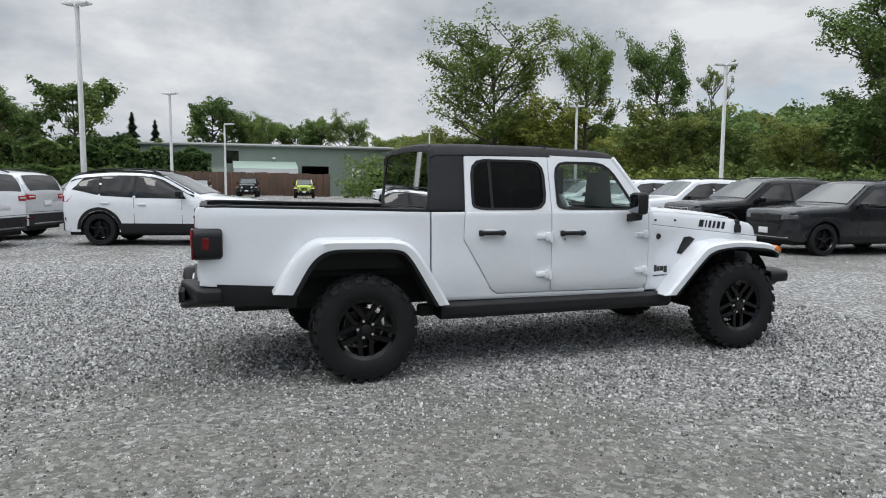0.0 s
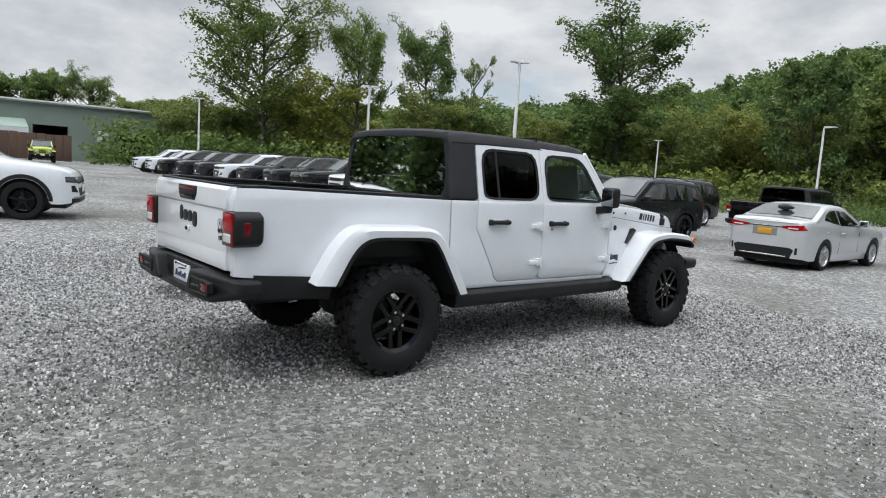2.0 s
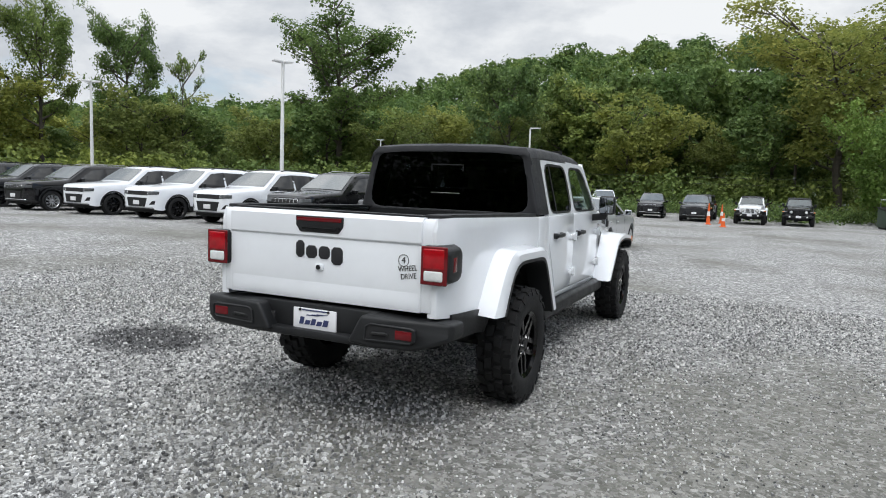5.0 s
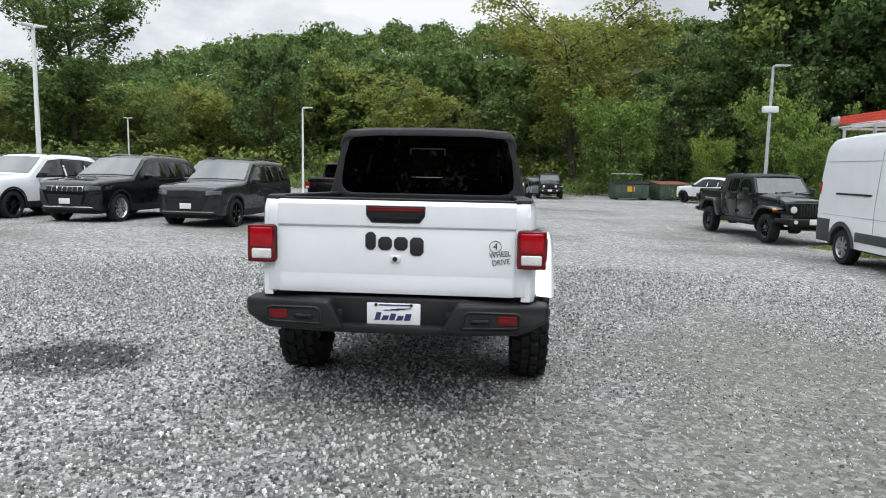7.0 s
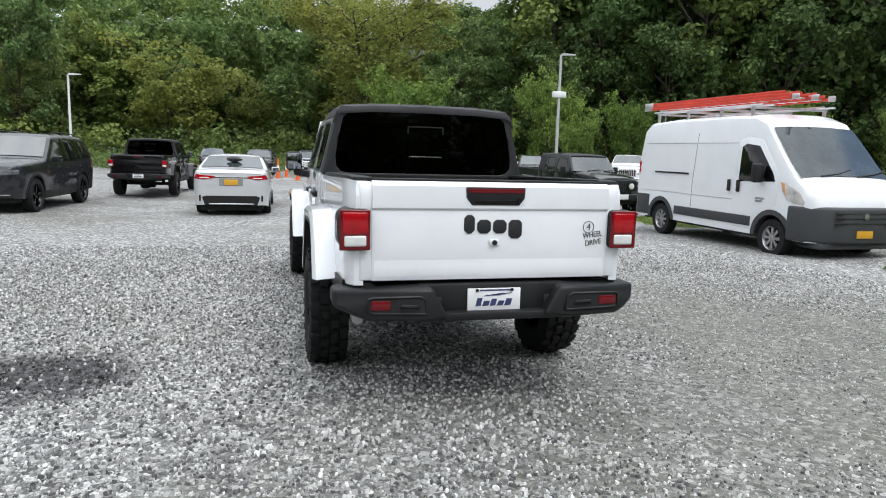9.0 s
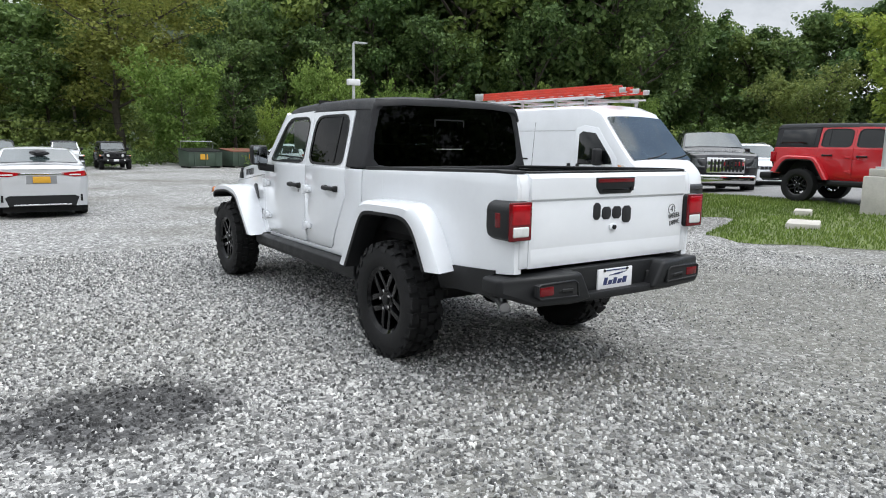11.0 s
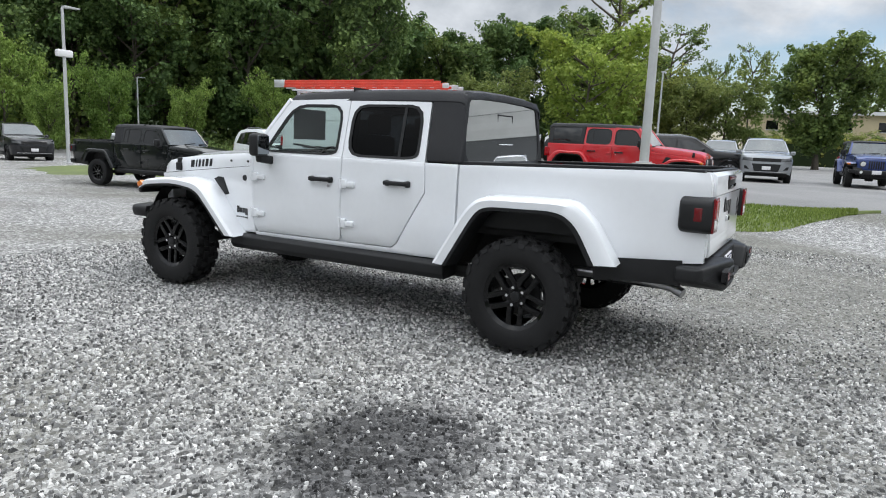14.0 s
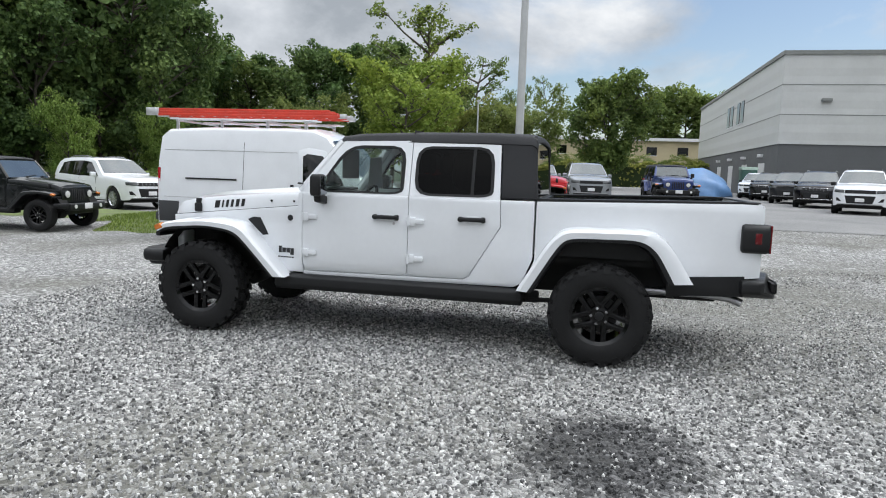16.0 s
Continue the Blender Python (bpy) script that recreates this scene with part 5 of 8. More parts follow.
    # rear flares: painted top, black lip
    def flare(outer, inner, x0, x1, drop):
        bm = bmesh.new()
        n = len(outer)
        A = [bm.verts.new((x0, y, z)) for y, z in outer]
        B = [bm.verts.new((x1 - 0.02, y * 1.0, z - 0.012)) for y, z in outer]
        C = [bm.verts.new((x1, y + (yi - y) * 0.25, z + (zi - z) * 0.30 - 0.004)) for (y, z), (yi, zi) in zip(outer, inner)]
        D = [bm.verts.new((x1 - 0.004, y + (yi - y) * 0.8, z + (zi - z) * 0.8)) for (y, z), (yi, zi) in zip(outer, inner)]
        for P, Q in ((A, B), (B, C), (C, D)):
            for k in range(n - 1):
                bm.faces.new((P[k], P[k + 1], Q[k + 1], Q[k]))
        bmesh.ops.recalc_face_normals(bm, faces=bm.faces)
        return bm

    def lip(outer, inner, x1, depth):
        bm = bmesh.new()
        n = len(outer)
        D = [bm.verts.new((x1 - 0.001, y + (yi - y) * 0.78, z + (zi - z) * 0.78)) for (y, z), (yi, zi) in zip(outer, inner)]
        E = [bm.verts.new((x1 - 0.004, yi, zi)) for yi, zi in inner]
        F = [bm.verts.new((x1 - depth, yi + (yi - y) * 0.15, zi + (zi - z) * 0.15)) for (y, z), (yi, zi) in zip(outer, inner)]
        for P, Q in ((D, E), (E, F)):
            for k in range(n - 1):
                bm.faces.new((P[k], P[k + 1], Q[k + 1], Q[k]))
        bmesh.ops.recalc_face_normals(bm, faces=bm.faces)
        return bm

    def smooth_line(pts, n=5):
        """Rounds a polyline's corners."""
        out = [pts[0]]
        for a, b, c in zip(pts, pts[1:], pts[2:]):
            a, b, c = Vector(a), Vector(b), Vector(c)
            p, q = b + (a - b) * min(0.42, 0.12 / (a - b).length), b + (c - b) * min(0.42, 0.12 / (c - b).length)
            for k in range(n + 1):
                t = k / n
                out.append(tuple(p * (1 - t) ** 2 + b * 2 * t * (1 - t) + q * t * t))
        return out + [pts[-1]]

    ro = smooth_line([(0.66, 0.575), (0.42, 0.98), (0.30, 1.088), (-0.37, 1.100), (-0.51, 0.985), (-0.675, 0.715)])
    ri = smooth_line([(0.545, 0.555), (0.325, 0.925), (0.255, 0.985), (-0.255, 0.995), (-0.375, 0.92), (-0.50, 0.69)])
    both("rear_flare", lambda: flare(ro, ri, 0.79, 0.945, 0), flare_mat)
    both("flare_lip", lambda: lip(ro, ri, 0.945, 0.16), m_black)
    fo = smooth_line([(2.66, 0.548), (2.93, 0.83), (3.08, 0.990), (3.42, 1.022), (3.80, 0.985), (3.90, 0.93)])
    fi = smooth_line([(2.79, 0.535), (3.02, 0.78), (3.15, 0.90), (3.42, 0.935), (3.80, 0.905), (3.885, 0.86)])
    fo, fi = [(N(y), z) for y, z in fo], [(N(y), z) for y, z in fi]
    both("front_flare", lambda: flare(fo, fi, 0.60, 0.945, 0), flare_mat)
    both("flare_lip", lambda: lip(fo, fi, 0.945, 0.30), m_black)
    both("turn_lamp", lambda: prism([(N(3.83), 0.915), (N(3.902), 0.882), (N(3.916), 0.928), (N(3.86), 0.956)], "x", 0.83, 0.952, 0.010), m_amber)
    both("flare_nose", lambda: box(0.62, 0.94, N(3.86), N(3.905), 0.835, 0.875, 0.01), m_black)
    # cowl side / front fender
    skin = lambda y, z: side_x(2.5, z) + (hood_x(y) + 0.004 - side_x(2.5, z)) * step(y - dy, 2.53, 2.72)
    hood_x = lambda y: 0.772 - 0.118 * (y - dy - 2.6) / 1.27
    cowl = [(N(2.555), 0.57), (N(2.555), 1.275), (N(2.596), 1.275), (N(2.60), 1.152), (N(3.90), 1.015), (N(3.90), 0.95), (N(3.05), 0.95), (N(2.78), 0.57)]
    both("fender", lambda: panel(cowl, lambda y, z: side_x(2.5, z) + (hood_x(y) + 0.004 - side_x(2.5, z)) * step(y - dy, 2.53, 2.72), 0.04, zs, 0.006, (N(2.57), N(2.63), N(2.7), N(3.0), N(3.4))), body)
    both("fender_vent", lambda: panel([(N(2.90), 0.885), (N(2.955), 0.875), (N(3.11), 1.01), (N(3.05), 1.035), (N(2.98), 1.03)], lambda y, z: hood_x(y) + 0.012, 0.03, (), 0.004), m_black)
    # hood
    bm = bmesh.new()
    rows = []
    for y, w, z in ((2.605, 0.772, 1.272), (2.72, 0.761, 1.272), (3.0, 0.735, 1.252), (3.35, 0.702, 1.222), (3.65, 0.674, 1.186), (3.80, 0.655, 1.156), (3.87, 0.640, 1.12), (3.895, 0.632, 1.06)):
        drop = min(z - 1.02, z - (1.152 - 0.1054 * (y - 2.6)) - 0.004)
        rows.append([bm.verts.new((w * u, N(y), z - dz)) for u, dz in ((-1.0, drop), (-1.0, 0.045), (-0.975, 0.014), (-0.62, -0.012), (-0.55, -0.030), (0, -0.036), (0.55, -0.030), (0.62, -0.012), (0.975, 0.014), (1.0, 0.045), (1.0, drop))])
    for a, b in zip(rows, rows[1:]):
        for k in range(10):
            bm.faces.new((a[k], a[k + 1], b[k + 1], b[k]))
    bm.faces.new(rows[-1])
    bmesh.ops.recalc_face_normals(bm, faces=bm.faces)
    hood = part("hood", bm, body, root)
    both("hood_gap", lambda: panel([(N(2.61), 1.1505), (N(2.61), 1.1545), (N(3.86), 1.0225), (N(3.86), 1.0185)], lambda y, z: hood_x(y) - 0.004, 0.006, (), 0), m_gap, hood)
    both("hood_latch", lambda: add(box(0.672, 0.70, N(3.60), N(3.67), 1.055, 1.13, 0.008), box(0.655, 0.69, N(3.61), N(3.66), 1.11, 1.175, 0.008)), m_black, hood)
    both("hood_bumper", lambda: cyl(0.010, 0.014, "x", (0.770, N(2.645), 1.19), 10), m_black, hood)
    both("hood_bumper", lambda: cyl(0.010, 0.014, "x", (0.748, N(2.87), 1.185), 10), m_black, hood)
    part("cowl_grille", box(-0.62, 0.62, N(2.56), N(2.66), 1.275, 1.296, 0.01), m_black, root)
    for s in sides:
        part("washer_jet", box(0.28 * s - 0.02, 0.28 * s + 0.02, N(2.72), N(2.78), 1.305, 1.335, 0.006), m_black, hood)
    for s in (-1, 0.15):
        part("wiper", tube([(0.5 * s + 0.1, N(2.60), 1.31), (0.5 * s - 0.25, N(2.575), 1.345), (0.5 * s - 0.35, N(2.57), 1.35)], 0.009, 6), m_black, root)
    # grille, lamps, front bumper
    g = part("grille", prism([(-0.60, 0.66), (0.60, 0.66), (0.615, 1.0), (0.575, 1.10), (-0.575, 1.10), (-0.615, 1.0)], "y", N(3.84), N(3.915), 0.015, 3), body, root)
    for k in range(7):
        part("grille_slot", box(-0.255 + k * 0.075, -0.205 + k * 0.075, N(3.905), N(3.925), 0.75, 1.04, 0.012), m_gap, g)
    for s in sides:
        b = cyl(0.105, 0.06, "y", (0.43 * s, N(3.905), 0.92), 26, bev=0.01)
        hl = part("headlamp", b, m_black, g)
        part("lens", cyl(0.088, 0.02, "y", (0.43 * s, N(3.94), 0.92), 26, 0.08, bev=0.004), m_clear, hl)
    fb = bmesh.new()
    add(fb, prism([(-0.62, 0.52), (0.62, 0.52), (0.66, 0.56), (0.68, 0.70), (-0.68, 0.70), (-0.66, 0.56)], "y", N(3.98), N(4.20), 0.03, 3))
    for s in sides:
        e2 = prism([(0.60, 0.55), (0.88, 0.60), (0.90, 0.66), (0.88, 0.705), (0.60, 0.705)], "y", N(3.96), N(4.17), 0.02, 2)
        for v in e2.verts:
            v.co.y -= 0.35 * max(0, v.co.x - 0.62)
        add(fb, e2 if s > 0 else mirrored(e2))
    add(fb, box(-0.5, 0.5, N(3.90), N(4.0), 0.42, 0.60, 0.02))
    fbp = part("front_bumper", fb, m_black, root, "black plastic front bumper")
    for s in sides:
        part("fog_lamp", cyl(0.05, 0.02, "y", (0.50 * s, N(4.205), 0.625), 18), m_clear, fbp)
    part("number_plate", box(-0.15, 0.15, N(4.205), N(4.215), 0.56, 0.70, 0.003), m_plate, fbp)
    # windscreen frame and glass
    for s in sides:
        pl = bmesh.new()
        a0, a1 = Vector((0.735 * s, N(2.59), 1.275)), Vector((0.655 * s, N(2.235), 1.715))
        pl = tube([a0, a0.lerp(a1, 0.5), a1], 0.042, 8)
        part("windscreen_pillar", pl, body, root)
    scr = bmesh.new()
    q = [scr.verts.new(p) for p in ((-0.71, N(2.60), 1.30), (0.71, N(2.60), 1.30), (0.645, N(2.25), 1.735), (-0.645, N(2.25), 1.735))]
    scr.faces.new(q)
    ws = part("windscreen", scr, g_front if detail else m_screen, root, "raked flat windscreen")
    part("header_bar", tube([(-0.645, N(2.235), 1.715), (0, N(2.23), 1.735), (0.645, N(2.235), 1.715)], 0.03, 8), body, root)
    # doors
    rd = [(Y(0.832), 1.275), (Y(0.820), 1.056), (Y(1.066), 0.648), (Y(1.122), 0.609), (Y(1.545), 0.604), (Y(1.585), 0.62), (Y(1.597), 0.66), (Y(1.597), 1.275)]
    fd = [(Y(1.603), 1.275), (Y(1.603), 0.66), (Y(1.615), 0.62), (Y(1.655), 0.602), (Y(2.48), 0.592), (Y(2.532), 0.606), (Y(2.548), 0.65), (Y(2.550), 1.275)]
    out = lambda y, z: side_x(y if pick else 1.0, z) + 0.003
    frame_r = [(Y(0.832), 1.275), (Y(0.855), 1.738), (Y(1.597), 1.738), (Y(1.597), 1.275)]
    frame_f = [(Y(1.603), 1.275), (Y(1.603), 1.738), (Y(2.215), 1.722), (Y(2.550), 1.275)]
    win_r = smooth_line([(Y(0.905), 1.40), (Y(0.905), 1.30), (Y(1.545), 1.296), (Y(1.545), 1.685), (Y(0.915), 1.688), (Y(0.905), 1.40)], 3)[:-1]
    win_f = smooth_line([(Y(1.665), 1.40), (Y(1.665), 1.294), (Y(2.405), 1.292), (Y(2.40), 1.33), (Y(2.165), 1.672), (Y(1.665), 1.684), (Y(1.665), 1.40)], 3)[:-1]

    def ring_frame(outer, hole):
        """Door window frame: an outline with the pane cut out."""
        bm = bmesh.new()
        vo, vi = [bm.verts.new((0, y, z)) for y, z in outer], [bm.verts.new((0, y, z)) for y, z in hole]
        eo = [bm.edges.new((vo[k], vo[(k + 1) % len(vo)])) for k in range(len(vo))]
        ei = [bm.edges.new((vi[k], vi[(k + 1) % len(vi)])) for k in range(len(vi))]
        bmesh.ops.triangle_fill(bm, use_beauty=True, use_dissolve=False, edges=eo + ei)
        ext = bmesh.ops.extrude_face_region(bm, geom=bm.faces[:])
        moved = {v for v in ext["geom"] if isinstance(v, bmesh.types.BMVert)}
        for v in bm.verts:
            v.co.x = out(v.co.y, v.co.z) - (0.045 if v in moved else 0)
        bmesh.ops.recalc_face_normals(bm, faces=bm.faces)
        return bm

    def grow(pts, d):
        c = Vector((sum(p[0] for p in pts) / len(pts), sum(p[1] for p in pts) / len(pts)))
        return [tuple(Vector(p) + (Vector(p) - c).normalized() * d) for p in pts]

    for s in sides:
        for nm, low, frm, win, hy, hz, hinge_y, gl in (("rear_door", rd, frame_r, win_r, Y(1.055), 1.105, Y(1.592), g_privacy), ("front_door", fd, frame_f, win_f, Y(1.79), 1.092, Y(2.548), g_front)):
            f_ = lambda bm: bm if s > 0 else mirrored(bm)
            door = part(nm, f_(panel(low, out, 0.05, zs, 0.004, (), 2)), body, root)
            part("window_frame", f_(ring_frame(frm, grow(win, 0.012))), body, door)
            seal = bmesh.new()
            n = len(win)
            o_, i_ = grow(win, 0.016), grow(win, -0.012)
            vo = [seal.verts.new((out(y, z) + 0.003, y, z)) for y, z in o_]
            vi = [seal.verts.new((out(y, z) + 0.001, y, z)) for y, z in i_]
            for k in range(n):
                seal.faces.new((vo[k], vo[(k + 1) % n], vi[(k + 1) % n], vi[k]))
            bmesh.ops.recalc_face_normals(seal, faces=seal.faces)
            part("window_seal", f_(seal), m_black, door)
            pane = bmesh.new()
            pane.faces.new([pane.verts.new((out(y, z) - 0.006, y, z)) for y, z in win])
            for zz in (1.4, 1.5, 1.6):
                bmesh.ops.bisect_plane(pane, geom=pane.verts[:] + pane.edges[:] + pane.faces[:], plane_co=(0, 0, zz), plane_no=(0, 0, 1))
            bmesh.ops.recalc_face_normals(pane, faces=pane.faces)
            part("pane", f_(pane), gl if detail else m_dkglass, door)
            if nm == "rear_door":
                part("window_bar", f_(panel([(Y(1.055), 1.298), (Y(1.055), 1.686), (Y(1.08), 1.686), (Y(1.08), 1.298)], lambda y, z: out(y, z) - 0.001, 0.004, (1.4, 1.55), 0)), m_black, door)
            hx = out(hy, hz)
            pod = bmesh.new()
            add(pod, box(hx + 0.012, hx + 0.045, hy - 0.105, hy + 0.115, hz - 0.016, hz + 0.018, 0.012, 3))
            add(pod, box(hx - 0.01, hx + 0.034, hy - 0.112, hy - 0.075, hz - 0.024, hz + 0.024, 0.012, 3))
            add(pod, box(hx - 0.01, hx + 0.030, hy + 0.075, hy + 0.112, hz - 0.022, hz + 0.022, 0.012, 3))
            part("door_handle", f_(pod), m_black, door, "black pull handle")
            part("handle_cup", f_(box(hx - 0.010, hx + 0.0025, hy - 0.055, hy + 0.055, hz - 0.036, hz + 0.030, 0.012, 3)), body, door)
            if nm == "front_door":
                part("key_lock", f_(cyl(0.011, 0.012, "x", (hx + 0.004, hy - 0.07, hz - 0.05), 12)), m_steel, door)
            for zh in (1.068, 0.755):
                hb = bmesh.new()
                hx2 = out(hinge_y - 0.05, zh)
                add(hb, box(hx2 - 0.005, hx2 + 0.022, hinge_y - 0.135, hinge_y + 0.02, zh - 0.022, zh + 0.022, 0.010, 2))
                add(hb, box(hx2 - 0.005, hx2 + 0.026, hinge_y - 0.06, hinge_y + 0.012, zh - 0.036, zh + 0.036, 0.010, 2))
                add(hb, cyl(0.013, 0.085, "z", (hx2 + 0.022, hinge_y - 0.004, zh), 10))
                part("hinge", f_(hb), body, door)
    # gaps round the doors read as dark seams
    both("door_surround", lambda: panel([(Y(0.55) if pick else Y(0.83), 1.272), (Y(0.55) if pick else Y(0.83), 0.82), (Y(0.63) if pick else Y(1.0), 0.60), (Y(0.75) if pick else Y(1.08), 0.575), (Y(2.55), 0.565), (Y(2.555), 1.272)],
                                        lambda y, z: side_x(y if pick else 1.0, z) - 0.022, 0.02, zs, 0), body)
    both("cab_corner", lambda: panel([(0.553, 1.275), (0.553, 0.80), (0.64, 0.60), (0.70, 0.565), (Y(2.553), 0.548), (Y(2.553), 0.585), (Y(1.12), 0.603), (Y(1.06), 0.64), (Y(0.815), 1.05), (Y(0.828), 1.275)] if pick else
                                     [(0.345, 1.275), (0.345, 1.0), (0.62, 0.56), (Y(2.553), 0.548), (Y(2.553), 0.585), (Y(1.12), 0.603), (Y(1.06), 0.64), (Y(0.835), 1.03), (Y(0.842), 1.275)],
                                     lambda y, z: side_x(y if pick else 1.0, z), 0.05, zs, 0.004), body)
    # rocker guards
    both("rocker_guard", lambda: prism([(0.60, 0.43), (0.80, 0.42), (0.835, 0.46), (0.832, 0.53), (0.80, 0.558), (0.60, 0.558)], "y", 0.62, N(2.80), 0.012, 3), m_black)
    # roof
    rf = bmesh.new()
    rows = []
    yr0 = 0.535 if pick else -0.66
    for y, z, w in ((yr0 + 0.016, 1.768, 0.700), (yr0 + 0.028, 1.796, 0.690), (yr0 + 0.07, 1.814, 0.675), (Y(1.0), 1.822, 0.672), (Y(1.6), 1.815, 0.668), (N(2.1), 1.795, 0.655), (N(2.24), 1.775, 0.648), (N(2.275), 1.748, 0.645)):
        rows.append([rf.verts.new((w * u, y, z + dz - (0.004 if k in (0, 8) else 0))) for k, (u, dz) in enumerate(((-1.03, -0.085), (-1.0, -0.03), (-0.95, -0.006), (-0.6, 0.012), (0, 0.018), (0.6, 0.012), (0.95, -0.006), (1.0, -0.03), (1.03, -0.085)))])
    for a, b in zip(rows, rows[1:]):
        for k in range(8):
            rf.faces.new((a[k], a[k + 1], b[k + 1], b[k]))
    bmesh.ops.recalc_face_normals(rf, faces=rf.faces)
    rext = bmesh.ops.extrude_face_region(rf, geom=rf.faces[:])
    for v in rext["geom"]:
        if isinstance(v, bmesh.types.BMVert):
            v.co.z -= 0.02
            v.co.x *= 0.985
    roof = part("roof", rf, roof_mat, root, "textured black hardtop")
    part("roof_seam", box(-0.66, 0.66, Y(1.597), Y(1.601), 1.795, 1.8305), m_gap, roof)
    if pick:
        both("hardtop_pillar", lambda: panel([(0.535, 1.285), (0.552, 1.60), (0.560, 1.72), (0.62, 1.785), (0.855, 1.795), (0.845, 1.735), (0.826, 1.285)], lambda y, z: side_x(1.0, z) + 0.006, 0.05, (1.4, 1.6, 1.72), 0.015, (), 3), roof_mat)
        back = bmesh.new()
        hole = smooth_line([(0, 1.296), (0.716, 1.296), (0.652, 1.762), (-0.652, 1.762), (-0.716, 1.296), (0, 1.296)], 3)[:-1]
        outl = [(-0.775, 1.28), (0.775, 1.28), (0.69, 1.755), (0.66, 1.80), (-0.66, 1.80), (-0.69, 1.755)]
        vo, vi = [back.verts.new((x, 0, z)) for x, z in outl], [back.verts.new((x, 0, z)) for x, z in hole]
        eo = [back.edges.new((vo[k], vo[(k + 1) % len(vo)])) for k in range(len(vo))]
        ei = [back.edges.new((vi[k], vi[(k + 1) % len(vi)])) for k in range(len(vi))]
        bmesh.ops.triangle_fill(back, use_beauty=True, use_dissolve=False, edges=eo + ei)
        ext = bmesh.ops.extrude_face_region(back, geom=back.faces[:])
        moved = {v for v in ext["geom"] if isinstance(v, bmesh.types.BMVert)}
        lean = lambda z: 0.535 + 0.028 * (z - 1.285) / 0.5
        for v in back.verts:
            v.co.y = lean(v.co.z) + (0.03 if v in moved else 0)
        bmesh.ops.recalc_face_normals(back, faces=back.faces)
        soften(back, 0.008, 2, 1.2)
        part("hardtop_back", back, roof_mat, root, "textured black hardtop")
        gl = bmesh.new()
        gl.faces.new([gl.verts.new((x, lean(z) + 0.008, z)) for x, z in grow(hole, 0.004)])
        bmesh.ops.recalc_face_normals(gl, faces=gl.faces)
        rgw = part("rear_window", gl, g_privacy, root, "dark tinted rear window with sliding pane")
        fr = bmesh.new()
        for a, c in (((-0.145, 1.40), (-0.135, 1.665)), ((0.135, 1.40), (0.145, 1.665)), ((-0.145, 1.655), (0.145, 1.665)), ((-0.145, 1.40), (0.145, 1.408))):
            add(fr, box(a[0], c[0], lean(1.5) + 0.014, lean(1.5) + 0.024, a[1], c[1]))
        part("sliding_pane_frame", fr, m_black, rgw)
        part("latch_trim", box(-0.135, 0.125, lean(1.41) - 0.002, lean(1.41) + 0.003, 1.428, 1.434), m_chrome, rgw)
        dec = bmesh.new()
        for k in range(3):
            add(dec, box(0.44 + k * 0.03, 0.462 + k * 0.03, lean(1.45) + 0.010, lean(1.45) + 0.014, 1.455, 1.485))
        part("sticker", dec, m_steel, rgw)
    # mirrors
    for s in sides:
        f_ = lambda bm: bm if s > 0 else mirrored(bm)
        mh = bmesh.new()
        add(mh, box(0.865, 1.02, Y(2.30), Y(2.40), 1.25, 1.435, 0.030, 3))
        add(mh, prism([(0.74, 1.20), (0.80, 1.18), (0.94, 1.20), (0.95, 1.26), (0.88, 1.26), (0.76, 1.245)], "y", Y(2.325), Y(2.39), 0.012, 2))
        mr = part("door_mirror", f_(mh), m_black, root, "black door mirror")
        part("mirror_glass", f_(box(0.878, 1.008, Y(2.295), Y(2.302), 1.265, 1.42, 0.004)), m_mirror, mr)
    # cabin
    if detail:
        cb = bmesh.new()
        add(cb, box(-0.72, 0.72, Y(0.65), N(2.55), 0.60, 0.68))
        part("cabin_floor", cb, m_under, root)
        part("dashboard", prism([(N(2.25), 0.95), (N(2.30), 1.20), (N(2.42), 1.255), (N(2.58), 1.25), (N(2.58), 0.8)], "x", -0.70, 0.70, 0.02), m_seat, root)
        for y, n in ((Y(1.62), 2), (Y(0.86), 2)):
            for s in (1, -1):
                st = bmesh.new()
                add(st, box(0.36 * s - 0.25, 0.36 * s + 0.25, y, y + 0.5, 0.72, 0.90, 0.05))
                add(st, prism([(y - 0.10, 1.46), (y + 0.02, 1.46), (y + 0.14, 0.88), (y - 0.02, 0.88)], "x", 0.36 * s - 0.24, 0.36 * s + 0.24, 0.05))
                add(st, box(0.36 * s - 0.12, 0.36 * s + 0.12, y - 0.12, y - 0.02, 1.47, 1.64, 0.035))
                part("seat", st, m_seat, root)
        sw = new("steering_wheel")
        sw.parent = root
        part("rim", lathe([(0.172, 0), (0.18, 0.014), (0.19, 0.014), (0.196, 0), (0.19, -0.014), (0.18, -0.014), (0.172, 0)], 28, "y"), m_black, sw)
        part("hub", add(cyl(0.07, 0.05, "y", (0, 0.02, 0), 16), box(-0.18, 0.18, 0, 0.03, -0.02, 0.02)), m_black, sw)
        sw.matrix_basis = Matrix.Translation((-0.36, N(2.12), 1.17)) @ pose(0, 0, 0, 22, 0, 0)
        part("roll_bar", add(tube([(-0.66, Y(1.60), 1.25), (-0.60, Y(1.60), 1.70), (0.60, Y(1.60), 1.70), (0.66, Y(1.60), 1.25)], 0.035, 8), tube([(-0.6, Y(0.7), 1.70), (-0.6, Y(1.6), 1.70), (-0.6, N(2.2), 1.70)], 0.03, 8)), m_black, root)
        part("sticker_sheet", box(-0.62, -0.20, N(2.26), N(2.262), 1.40, 1.66), m_paper, root, "paper sheet behind the windscreen")
